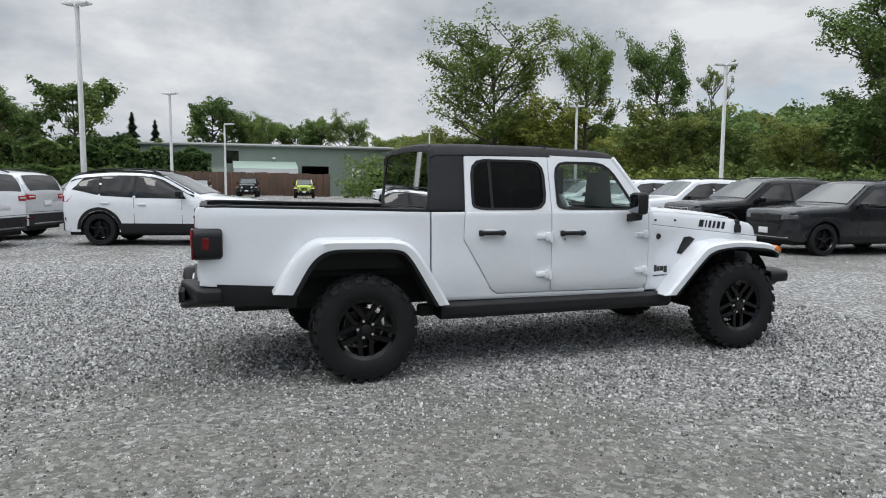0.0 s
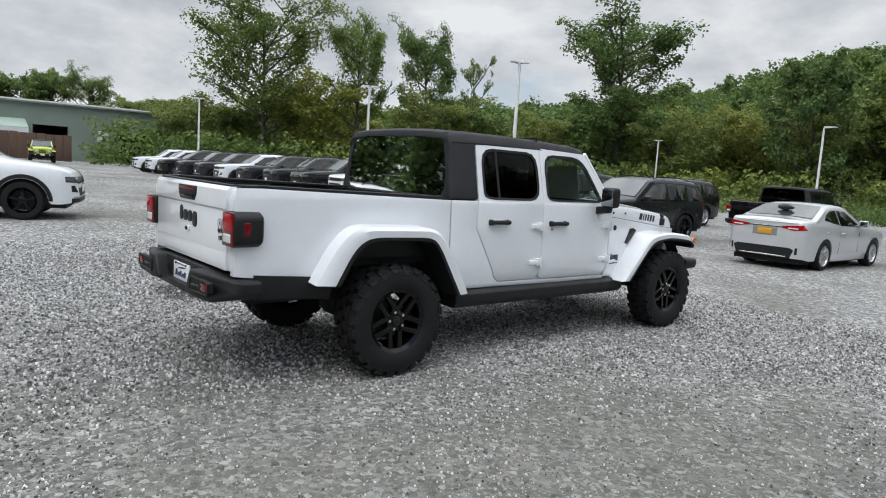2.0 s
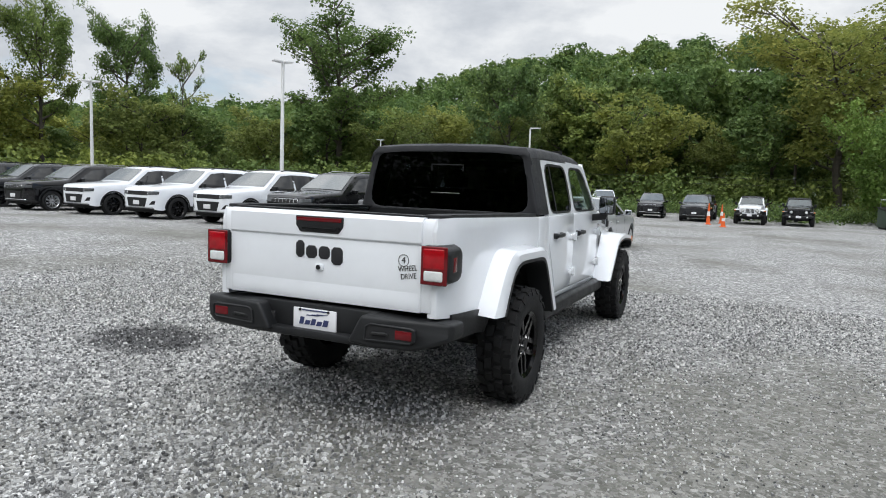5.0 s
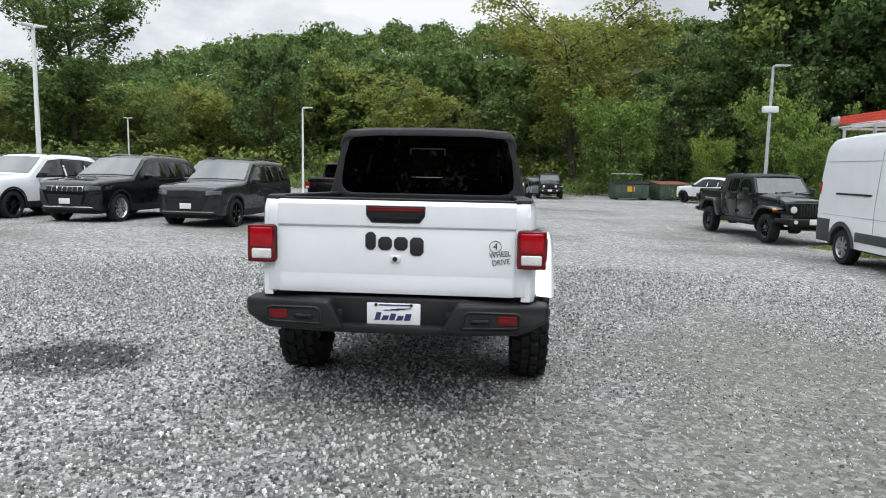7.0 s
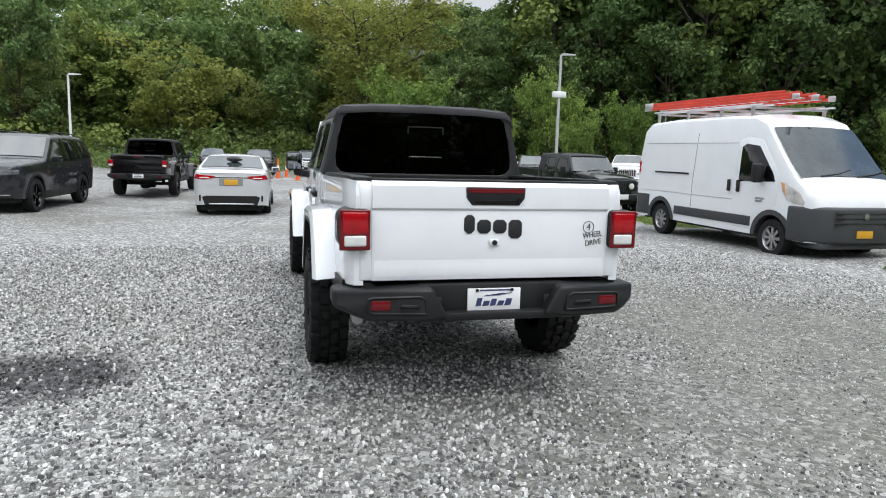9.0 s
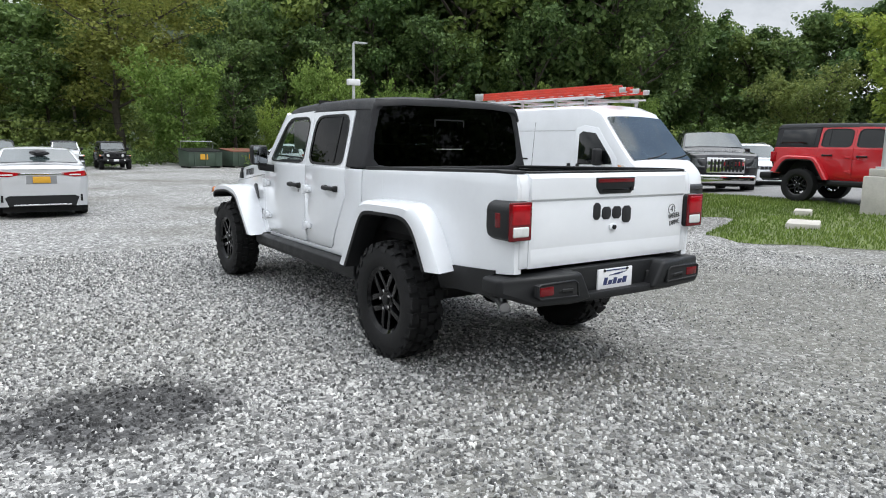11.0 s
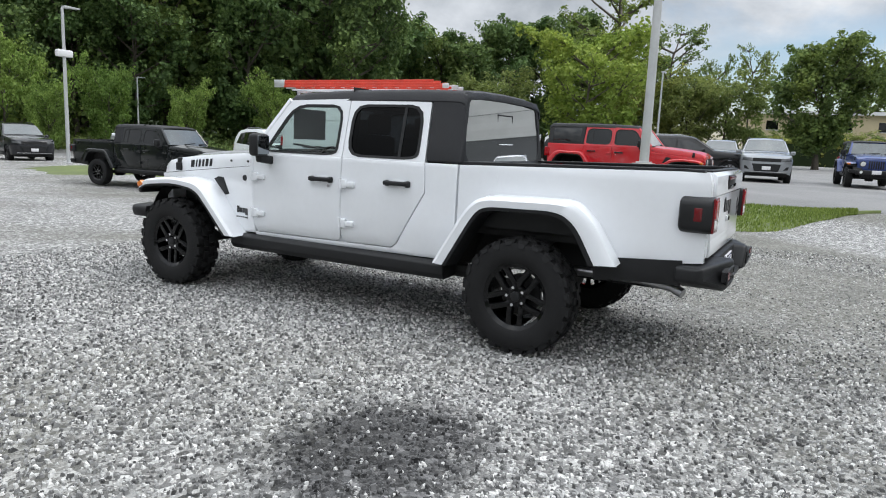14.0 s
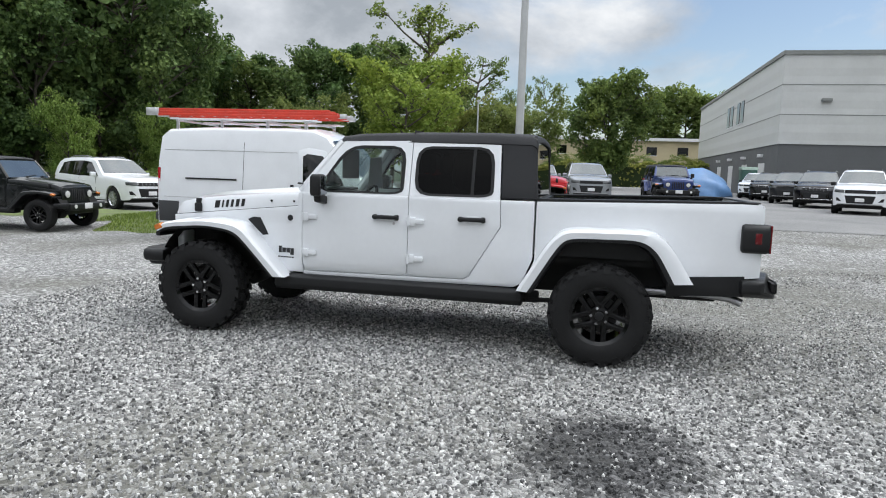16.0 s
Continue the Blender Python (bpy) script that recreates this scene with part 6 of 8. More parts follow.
        part("sticker_sheet", prism([(0.15, 1.30), (0.62, 1.30), (0.56, 1.62), (0.2, 1.60)], "y", N(2.29), N(2.292)), m_paper, root, "paper sheet behind the windscreen")
        # badges and decals
        for s in sides:
            def lay(bm_, y0, z0, base, rise=0.0):
                """Bends flat blocks on to the side, running forward on the right and back on the left."""
                for v in bm_.verts:
                    u, th, h_ = v.co
                    y, z = y0 + s * u, z0 + h_ + rise * s * u
                    v.co = ((base(y, z) + 0.001 + th) * s, y, z)
                bmesh.ops.recalc_face_normals(bm_, faces=bm_.faces)
                return bm_
            b = block_word([(0.028, (-0.05, 1.0)), (0.036, (0, 0.74)), (0.036, (0, 0.74)), (0.036, (-0.3, 0.74))], 0.056, 0.006, 0.0, 0.004)
            for k in range(6):
                add(b, box(-0.085 + 0.028 * k, -0.065 + 0.028 * k, 0, 0.003, -0.045, -0.034))
            part("fender_badge", lay(b, N(2.715), 0.735, skin), m_ink, root, "black maker's badge as plain blocks")
            w = block_word([(0.050, (0, 1)), (0.015, (0, 1)), (0.026, (0, 1)), (0.026, (0, 1)), (0.034, (0, 1)), (0.032, (0, 1))], 0.066, 0.026, 0.014, 0.003)
            part("hood_decal", lay(w, N(3.31), 1.108, lambda y, z: hood_x(y), -0.093), m_ink, hood, "black slanted hood decal as plain bars")
            part("round_badge", cyl(0.026, 0.010, "x", ((skin(N(2.675), 1.045) + 0.004) * s, N(2.675), 1.045), 20), m_ink, root, "round dark badge")
        if pick:
            zb = 1.043
            for x0, x1, z0, z1 in ((-0.172, -0.112, -0.002, 0.100), (-0.098, -0.020, -0.002, 0.074), (-0.008, 0.070, -0.002, 0.074), (0.082, 0.160, -0.030, 0.074)):
                part("badge_block", prism([(x0 + 0.018, zb + z0), (x1 - 0.018, zb + z0), (x1, zb + z0 + 0.018), (x1, zb + z1 - 0.018), (x1 - 0.018, zb + z1), (x0 + 0.018, zb + z1), (x0, zb + z1 - 0.018), (x0, zb + z0 + 0.018)], "y", -1.1845, -1.176, 0.003), m_ink, tg, "plain black badge block")
            tx = text_mesh("WHEEL\nDRIVE", 0.040)
            bmesh.ops.transform(tx, matrix=Matrix.Translation((0.592, -1.1805, 1.010)) @ pose(0, 0, 0, 90, -8, 0) @ Matrix.Diagonal((0.92, 1.1, 1, 1)), verts=tx.verts)
            part("tailgate_lettering", tx, m_ink, tg, "black lettering WHEEL DRIVE")
            tx = text_mesh("4", 0.052)
            bmesh.ops.transform(tx, matrix=Matrix.Translation((0.562, -1.1805, 1.076)) @ pose(0, 0, 0, 90, 0, 0), verts=tx.verts)
            add(tx, lathe([(0.031, -0.0008), (0.034, -0.0008), (0.034, 0.0012), (0.031, 0.0012), (0.031, -0.0008)], 28, "y", (0.562, -1.1803, 1.076)))
            part("tailgate_lettering", tx, m_ink, tg, "black figure 4 in a ring")
    return root


truck = boxy("pickup", "white four-door pickup truck with black hardtop and mud tyres on gravel", white)
truck.matrix_basis = pose(0, 0, 0)


# ---------------------------------------------------------------- road cars
def road_wheel(parent, x, y, r, width, side, rim_mat, rim_r, spokes):
    w = new("wheel")
    w.parent = parent
    w.matrix_basis = pose(x, y, r, 0, 0, 0 if side > 0 else 180)
    h = width / 2
    part("tyre", lathe([(rim_r, -h * 0.8), (rim_r + 0.02, -h), (r * 0.93, -h), (r * 0.99, -h * 0.75), (r, 0), (r * 0.99, h * 0.75), (r * 0.93, h), (rim_r + 0.02, h), (rim_r, h * 0.8)], 36), m_rubber, w)
    rim = part("rim", lathe([(rim_r * 0.86, -h * 0.6), (rim_r * 0.90, h * 0.6), (rim_r + 0.008, h * 0.96), (rim_r + 0.008, h * 0.7), (rim_r - 0.01, -h * 0.6)], 36), rim_mat, w)
    face = lathe([(0.001, h * 0.8), (0.05, h * 0.78), (0.075, h * 0.66), (0.075, h * 0.2), (0.001, h * 0.2)], 18)
    for k in range(spokes):
        b = prism([(0.05, h * 0.4), (0.05, h * 0.74), (rim_r * 0.93, h * 0.84), (rim_r * 0.93, h * 0.5)], "x", -0.022, 0.022, 0.004)
        for v in b.verts:
            v.co = Vector((v.co.z, v.co.x * (0.7 + 0.8 * v.co.y / rim_r), v.co.y))
        bmesh.ops.recalc_face_normals(b, faces=b.faces)
        bmesh.ops.rotate(b, verts=b.verts, matrix=Matrix.Rotation(2 * math.pi * k / spokes, 3, "X"))
        add(face, b)
    part("spokes", face, rim_mat, rim)
    part("brake_disc", cyl(rim_r * 0.8, 0.02, "x", (0, 0, 0), 24), m_under, w)
    return w


# darker copy of the silver paint: the plate recess's shade put into colour
m_silver_shade = plain("boot_recess_shade", (0.22, 0.225, 0.235), 0.4, vary=0.06)
SUV = dict(wb=2.964, tail=-1.03, nose=3.88, W=0.965, belt=((-1.1, 1.13), (1.0, 1.09), (3.9, 1.0)), r=0.388, rim=0.255, sill=0.34, tumble=0.30,
           top=((-1.03, 0.70), (-1.02, 1.12), (-0.86, 1.42), (-0.70, 1.68), (-0.52, 1.745), (0.0, 1.785), (0.8, 1.80), (1.35, 1.775), (1.55, 1.72), (2.28, 1.235), (2.42, 1.20), (3.30, 1.135), (3.62, 1.095), (3.76, 1.05), (3.83, 0.98), (3.865, 0.82), (3.88, 0.52)),
           panes=(((-0.66, 1.20), (-0.52, 1.56), (-0.12, 1.62), (-0.10, 1.18)), ((-0.03, 1.18), (-0.05, 1.63), (0.80, 1.65), (0.80, 1.15)), ((0.88, 1.15), (0.88, 1.65), (1.40, 1.60), (2.02, 1.20), (2.06, 1.15))),
           screen=(1.58, 2.27), back=(-0.72, -0.98), doors=(0.0, 0.84, 1.98), rails=True, spokes=5)
LONG_SUV = {**SUV, "wb": 3.09, "nose": 4.0, "tail": -1.18, "top": tuple((y * 1.02 + (0.06 if y > 0 else -0.14), z) for y, z in SUV["top"]), "spokes": 10}
LONG_SUV["tail"] = LONG_SUV["top"][0][0]
LONG_SUV["nose"] = LONG_SUV["top"][-1][0]
LONG_SUV["screen"] = (1.67, 2.375)
LONG_SUV["back"] = (-0.87, -1.13)
COMPACT = dict(wb=2.636, tail=-0.86, nose=3.53, W=0.895, belt=((-0.9, 1.10), (0.0, 1.06), (1.5, 1.0), (3.5, 0.90)), r=0.352, rim=0.225, sill=0.30, tumble=0.34,
               top=((-0.86, 0.66), (-0.85, 1.10), (-0.74, 1.34), (-0.62, 1.52), (-0.45, 1.58), (0.2, 1.635), (0.8, 1.63), (1.15, 1.595), (1.35, 1.535), (2.16, 1.12), (2.30, 1.085), (2.95, 1.02), (3.25, 0.965), (3.40, 0.90), (3.48, 0.80), (3.515, 0.66), (3.53, 0.48)),
               panes=(((-0.60, 1.22), (-0.40, 1.40), (-0.02, 1.49), (-0.02, 1.10)), ((0.03, 1.09), (0.03, 1.50), (0.72, 1.51), (0.72, 1.05)), ((0.78, 1.045), (0.78, 1.51), (1.20, 1.46), (1.80, 1.12), (1.86, 1.03))),
               screen=(1.38, 2.15), back=(-0.63, -0.83), doors=(0.0, 0.75, 1.78), rails=True, spokes=5)
SEDAN = dict(wb=2.70, tail=-1.02, nose=3.60, W=0.885, belt=((-1.0, 0.98), (0.5, 0.94), (2.0, 0.88), (3.6, 0.78)), r=0.322, rim=0.215, sill=0.22, tumble=0.42,
             top=((-1.02, 0.55), (-1.01, 0.80), (-0.99, 1.03), (-0.93, 1.075), (-0.62, 1.095), (-0.50, 1.115), (0.18, 1.375), (0.45, 1.42), (0.8, 1.435), (1.1, 1.42), (1.35, 1.375), (2.12, 0.99), (2.25, 0.96), (3.1, 0.84), (3.42, 0.74), (3.56, 0.60), (3.60, 0.45)),
             panes=(((-0.02, 1.10), (0.10, 1.20), (0.36, 1.30), (0.70, 1.32), (0.70, 0.99)), ((0.75, 0.985), (0.75, 1.32), (1.20, 1.29), (1.80, 0.99), (1.80, 0.95))),
             screen=(1.38, 2.10), back=(-0.48, 0.18), doors=(-0.05, 0.72, 1.75), rails=False, spokes=10)
TRUCK = dict(wb=3.57, tail=-1.25, nose=4.60, W=0.99, belt=((-1.3, 1.28), (4.6, 1.22)), r=0.41, rim=0.25, sill=0.45, tumble=0.26,
             top=((-1.25, 0.75), (-1.24, 1.33), (0.62, 1.345), (0.68, 1.5), (0.85, 1.86), (1.1, 1.93), (1.8, 1.94), (2.1, 1.90), (2.78, 1.45), (2.95, 1.38), (4.2, 1.30), (4.48, 1.24), (4.58, 1.05), (4.60, 0.60)),
             panes=(((0.98, 1.40), (1.02, 1.78), (1.45, 1.80), (1.45, 1.38)), ((1.52, 1.38), (1.52, 1.80), (2.02, 1.76), (2.45, 1.42), (2.45, 1.37))),
             screen=(2.12, 2.76), back=(0.70, 0.84), doors=(0.9, 1.48, 2.45), rails=False, spokes=6)


def road_car(spec, name, label, category, body, rim_mat=None, clad=None, group="", roof=None, trim=None, grille="slots", plate=m_plate, opaque=True):
    """A lofted car. Origin: ground under the rear axle, nose to +y."""
    S = spec
    root = thing(name, label, category, group)
    rim_mat, clad, trim = rim_mat or m_alloy, clad or m_black, trim or m_black
    top, belt = bend(S["top"]), bend(S["belt"])
    W, r, wb, tail, nose = S["W"], S["r"], S["wb"], S["tail"], S["nose"]
    ra, arch_w, sill_h = r + 0.065, 0.075 if S is COMPACT else 0.06, 0.19 if S is COMPACT else 0.13

    def taper(y):
        f, b = max(0, y - (nose - 0.75)) / 0.75, max(0, (tail + 0.55) - y) / 0.55
        g, h = min(1, max(0, y - (nose - 0.34)) / 0.34), min(1, max(0, (tail + 0.20) - y) / 0.20)
        return (1 - 0.10 * f ** 2 - 0.07 * b ** 2) * (0.62 + 0.38 * (1 - g ** 2.4) ** 0.6) * (0.80 + 0.20 * (1 - h ** 2.4) ** 0.6)

    def low(y):
        z = S["sill"] + 0.04 * step(y, wb + 0.6, nose) + 0.05 * step(-y, 0.6, -tail)
        for yc in (0, wb):
            d = abs(y - yc)
            if d < ra:
                z = max(z, r + math.sqrt(ra * ra - d * d) * 0.98)
        return z

    def sx(y, z):
        zb = belt(y)
        x = W * taper(y)
        if z > zb:
            x -= 0.02 + S["tumble"] * (z - zb) + 0.10 * (z - zb) ** 2
        else:
            u = (zb - z) / max(0.1, zb - S["sill"])
            x -= 0.02 * (1 - u) ** 6 + 0.045 * u * u
        return x

    ys = sorted({round(float(y), 3) for y in np.concatenate([np.linspace(tail, nose, 52), np.linspace(nose - 0.34, nose, 13), np.linspace(tail, tail + 0.2, 7)])} | {round(p[0], 3) for p in S["top"]} | {round(c + s * ra * k, 3) for c in (0, wb) for s in (-1, 1) for k in (1.001, 0.995, 0.95, 0.85, 0.6, 0.3, 0)})
    bm, rings = bmesh.new(), []
    for y in ys:
        zt, zl = top(y), low(y)
        zb = min(belt(y), zt - 0.05)
        zl = min(zl, zb - 0.02)
        rr = min(0.13, (zt - zb) * 0.7)
        pts = [(sx(y, zl), zl), (sx(y, (zl * 2 + zb) / 3), (zl * 2 + zb) / 3), (sx(y, (zl + 2 * zb) / 3) + 0.006, (zl + 2 * zb) / 3), (sx(y, zb), zb)]
        zc = zt - rr
        for k in (0.33, 0.66, 1.0):
            z = zb + (zc - zb) * k
            pts.append((sx(y, max(z, zb + 0.001)), z))
        xe = pts[-1][0]
        pts += [(xe - rr * 0.16, zc + rr * 0.55), (xe - rr * 0.5, zc + rr * 0.86), (xe - rr * 1.05, zt), (max(0.02, xe - rr) * 0.5, zt + 0.018)]
        half = pts
        ring = [(x, z) for x, z in half] + [(0, zt + 0.024)] + [(-x, z) for x, z in reversed(half)]
        rings.append([bm.verts.new((x, y, z)) for x, z in ring])
    for a, b in zip(rings, rings[1:]):
        for k in range(len(a) - 1):
            bm.faces.new((a[k], a[k + 1], b[k + 1], b[k]))
    bm.faces.new(rings[0])
    bm.faces.new(rings[-1])
    bmesh.ops.recalc_face_normals(bm, faces=bm.faces)
    part("body", bm, body, root, smooth=32)
    # underside and wells
    ub = box(-W * 0.80, W * 0.80, tail + 0.15, nose - 0.2, S["sill"] - 0.08, S["sill"] + 0.12)
    for y in (0, wb):
        add(ub, box(-W + 0.12, W - 0.12, y - ra * 0.98, y + ra * 0.98, r * 0.9, r + ra * 0.9))
    part("underbody", ub, m_under, root)
    f_ = lambda bm_, s: bm_ if s > 0 else mirrored(bm_)

    def face_y(x, z, end):
        """How far the nose (end 1) or tail (-1) reaches at a half width and height."""
        a, b = (nose - 1.0, nose) if end > 0 else (tail + 0.8, tail)
        for _ in range(13):
            m = (a + b) / 2
            a, b = (m, b) if sx(m, z) >= abs(x) and top(m) >= z + 0.002 else (a, m)
        return a

    def skin_patch(poly, end, lift=0.008, thick=0.03, bev=0.004, cols=9):
        """A plate of (x, z) outline laid on the curved nose or tail."""
        b = bmesh.new()
        b.faces.new([b.verts.new((x, 0, z)) for x, z in poly])
        xs = [p[0] for p in poly]
        for k in range(1, cols):
            x = min(xs) + (max(xs) - min(xs)) * k / cols
            bmesh.ops.bisect_plane(b, geom=b.verts[:] + b.edges[:] + b.faces[:], plane_co=(x, 0, 0), plane_no=(1, 0, 0))
        back = bmesh.ops.extrude_face_region(b, geom=b.faces[:])
        moved = {v for v in back["geom"] if isinstance(v, bmesh.types.BMVert)}
        for v in b.verts:
            v.co.y = face_y(v.co.x, v.co.z, end) + end * (lift - (thick if v in moved else 0))
        bmesh.ops.recalc_face_normals(b, faces=b.faces)
        return soften(b, bev, 1, 0.9)

    def strip(x0, x1, z0, z1):
        return [(x0, z0), (x1, z0), (x1, z1), (x0, z1)]

    for s in (1, -1):
        for y in (0, wb):
            road_wheel(root, (W - 0.125) * s, y, r, 0.235, s, rim_mat, S["rim"], S["spokes"])
            ring = bmesh.new()
            n, A, B = 16, [], []
            for k in range(n + 1):
                a = math.pi * k / n
                yy, zz = y + ra * math.cos(a) * 1.01, r + ra * math.sin(a)
                y2, z2 = y + (ra + arch_w) * math.cos(a), r + (ra + arch_w - 0.005) * math.sin(a)
                zz, z2 = max(zz, S["sill"]), max(z2, S["sill"])
                A.append(ring.verts.new((sx(yy, max(0.3, zz)) + 0.008, yy, zz)))
                B.append(ring.verts.new((sx(y2, max(0.3, z2)) + 0.006, y2, z2)))
            C = [ring.verts.new((v.co.x - 0.12, v.co.y, v.co.z)) for v in A]
            for k in range(n):
                ring.faces.new((A[k], A[k + 1], B[k + 1], B[k]))
                ring.faces.new((A[k], A[k + 1], C[k + 1], C[k]))
            bmesh.ops.recalc_face_normals(ring, faces=ring.faces)
            part("arch_trim", f_(ring, s), clad, root)
        part("sill_trim", f_(panel([(ra + 0.02, S["sill"] - 0.03), (ra + 0.02, S["sill"] + sill_h), (wb - ra - 0.02, S["sill"] + sill_h), (wb - ra - 0.02, S["sill"] - 0.03)], lambda y, z: sx(y, z) + 0.008, 0.03, (), 0.006), s), clad, root)
        # side glass, lower edge trim, door seams, handles
        for p in S["panes"]:
            p = [(y, min(z, top(y) - 0.10)) for y, z in p]
            part("side_window", f_(panel(p, lambda y, z: sx(y, z) + 0.006, 0.012, (1.2, 1.3, 1.4, 1.5, 1.6), 0.002), s), m_dkglass, root)
        if roof is None and len(S["panes"]) == 3:
            p0, p1, p2 = S["panes"]
            ring_ = [p0[0], p0[1], p0[2], p1[1], p1[2], *p2[1:], p2[0], p1[3], p1[0], p0[3]]
            cy, cz = sum(q[0] for q in ring_) / len(ring_), sum(q[1] for q in ring_) / len(ring_)
            ring_ = [(y + 0.03 * (1 if y > cy else -1) * (abs(y - cy) > 0.9), min(z + (0.022 if z > cz else -0.022), top(y) - 0.08)) for y, z in ring_]
            part("window_surround", f_(panel(ring_, lambda y, z: sx(y, z) + 0.003, 0.008, (1.2, 1.3, 1.4, 1.5, 1.6), 0), s), m_rim, root, "gloss black window surround")
        y0, y1 = S["panes"][0][0][0] - 0.04, S["panes"][-1][-1][0] + 0.05
        zz = belt((y0 + y1) / 2)
        for yd in S["doors"]:
            if not (yd == S["doors"][0]):
                part("door_seam", f_(panel([(yd - 0.004, S["sill"] + 0.14), (yd - 0.004, belt(yd) + 0.03), (yd + 0.004, belt(yd) + 0.03), (yd + 0.004, S["sill"] + 0.14)], lambda y, z: sx(y, z) + 0.004, 0.008, (0.6, 0.8, 1.0), 0), s), m_gap, root)
        for yd in S["doors"][1:]:
            hy = yd - 0.86 if yd == S["doors"][2] else yd - 0.62
            hz = belt(hy) - 0.12
            part("door_handle", f_(box(sx(hy, hz) - 0.005, sx(hy, hz) + 0.032, hy - 0.09, hy + 0.09, hz - 0.016, hz + 0.018, 0.01), s), body, root)
        my = S["panes"][-1][-1][0] - 0.10
        mz = belt(my) + 0.10
        mr = part("door_mirror", f_(add(box(W - 0.02, W + 0.17, my - 0.05, my + 0.07, mz - 0.03, mz + 0.12, 0.035, 3), box(W - 0.12, W + 0.06, my, my + 0.05, mz - 0.03, mz + 0.01, 0.01)), s), m_black if clad is m_black and body is white else body, root)
        part("mirror_glass", f_(box(W + 0.02, W + 0.17, my - 0.056, my - 0.048, mz - 0.015, mz + 0.105, 0.004), s), m_mirror, mr)
        if S["rails"]:
            rt = [(sx(y, top(y) - 0.10) - 0.10, y, top(y) + 0.045) for y in np.linspace(-0.35, 1.25, 9)]
            rt[0], rt[-1] = (rt[0][0], rt[0][1], rt[0][2] - 0.04), (rt[-1][0], rt[-1][1], rt[-1][2] - 0.04)
            part("roof_rail", f_(tube(rt, 0.016, 6), s), m_steel if trim is m_chrome else m_black, root)

    def slope(y0, y1, inset, lift, n=7):
        b, rows = bmesh.new(), []
        for k in range(n):
            y = y0 + (y1 - y0) * k / (n - 1)
            zt = top(y)
            w = max(0.2, sx(y, max(zt - 0.13, belt(y) + 0.01)) - inset)
            rows.append([b.verts.new((w * u, y, zt + 0.022 * (1 - u * u) + lift)) for u in (-1, -0.8, -0.4, 0, 0.4, 0.8, 1)])
        for p, q in zip(rows, rows[1:]):
            for k in range(6):
                b.faces.new((p[k], p[k + 1], q[k + 1], q[k]))
        bmesh.ops.recalc_face_normals(b, faces=b.faces)
        return b
    part("windscreen", slope(S["screen"][0], S["screen"][1], 0.09, 0.014), m_screen, root)
    part("rear_window", slope(S["back"][0], S["back"][1], 0.13, 0.016), m_dkglass if S is not SEDAN else m_screen, root)
    if roof is not None:
        for s in (1, -1):
            yy = [float(v) for v in np.linspace(S["back"][1] + 0.08, S["screen"][1] - 0.12, 24)]
            band = [(y, top(y) - 0.02) for y in yy] + [(y, max(belt(y) + 0.02, top(y) - 0.125)) for y in reversed(yy)]
            glass = [(-0.50, 1.32), (-0.15, 1.13), (1.84, 1.045)] + [(float(y), top(float(y)) - 0.11) for y in np.linspace(1.74, -0.36, 14)]
            part("pillar_trim", f_(panel(glass, lambda y, z: sx(y, z) + 0.003, 0.01, (1.2, 1.35), 0), s), roof, root, "gloss black window surround")
            part("roof_side", f_(panel(band, lambda y, z: sx(y, z) + 0.004, 0.02, (), 0), s), roof, root, "black roof edge and pillars")
        part("roof_skin", slope(S["back"][0] + 0.02, S["screen"][0] - 0.02, 0.02, 0.008, 12), roof, root)
    # face
    wn = W * 0.90
    hz = top(nose - 0.13)
    if grille == "truck":
        g = part("grille", box(-0.52, 0.52, nose - 0.03, nose + 0.03, hz - 0.50, hz - 0.06, 0.04), m_chrome, root)
        for k in range(9):
            part("grille_bar", box(-0.44 + k * 0.1, -0.38 + k * 0.1, nose + 0.02, nose + 0.036, hz - 0.45, hz - 0.11, 0.006), m_gap, g)
        part("front_bumper", box(-wn + 0.06, wn - 0.06, nose - 0.2, nose + 0.06, 0.45, 0.70, 0.05, 3), m_chrome if trim is m_chrome else body, root)
    else:
        g = part("grille", skin_patch(strip(-wn * 0.60, wn * 0.60, hz - 0.215, hz - 0.085), 1, 0.008), m_gap, root, "black slotted grille")
        for k in range(7):
            x = wn * (-0.585 + k * 0.168)
            part("grille_bar", skin_patch(strip(x, x + wn * 0.014, hz - 0.205, hz - 0.095), 1, 0.016, 0.02, 0.002, 2), trim if trim is m_chrome else m_black, g)
        part("grille_bar", skin_patch(strip(-wn * 0.60, wn * 0.60, hz - 0.092, hz - 0.080), 1, 0.014, 0.02, 0.002), trim if trim is m_chrome else m_black, g)
        lowg = part("lower_grille", skin_patch([(-wn * 0.50, 0.46), (wn * 0.50, 0.46), (wn * 0.60, hz - 0.30), (-wn * 0.60, hz - 0.30)], 1, 0.010), m_black, root)
        part("bumper_trim", skin_patch(strip(-wn * 0.84, wn * 0.84, 0.425, 0.450), 1, 0.016, 0.04), trim if trim is m_chrome else m_steel, lowg)
        part("bumper_lip", skin_patch(strip(-wn * 0.88, wn * 0.88, S["sill"] + 0.03, 0.415), 1, 0.012, 0.05), clad if clad is not white else m_black, root)
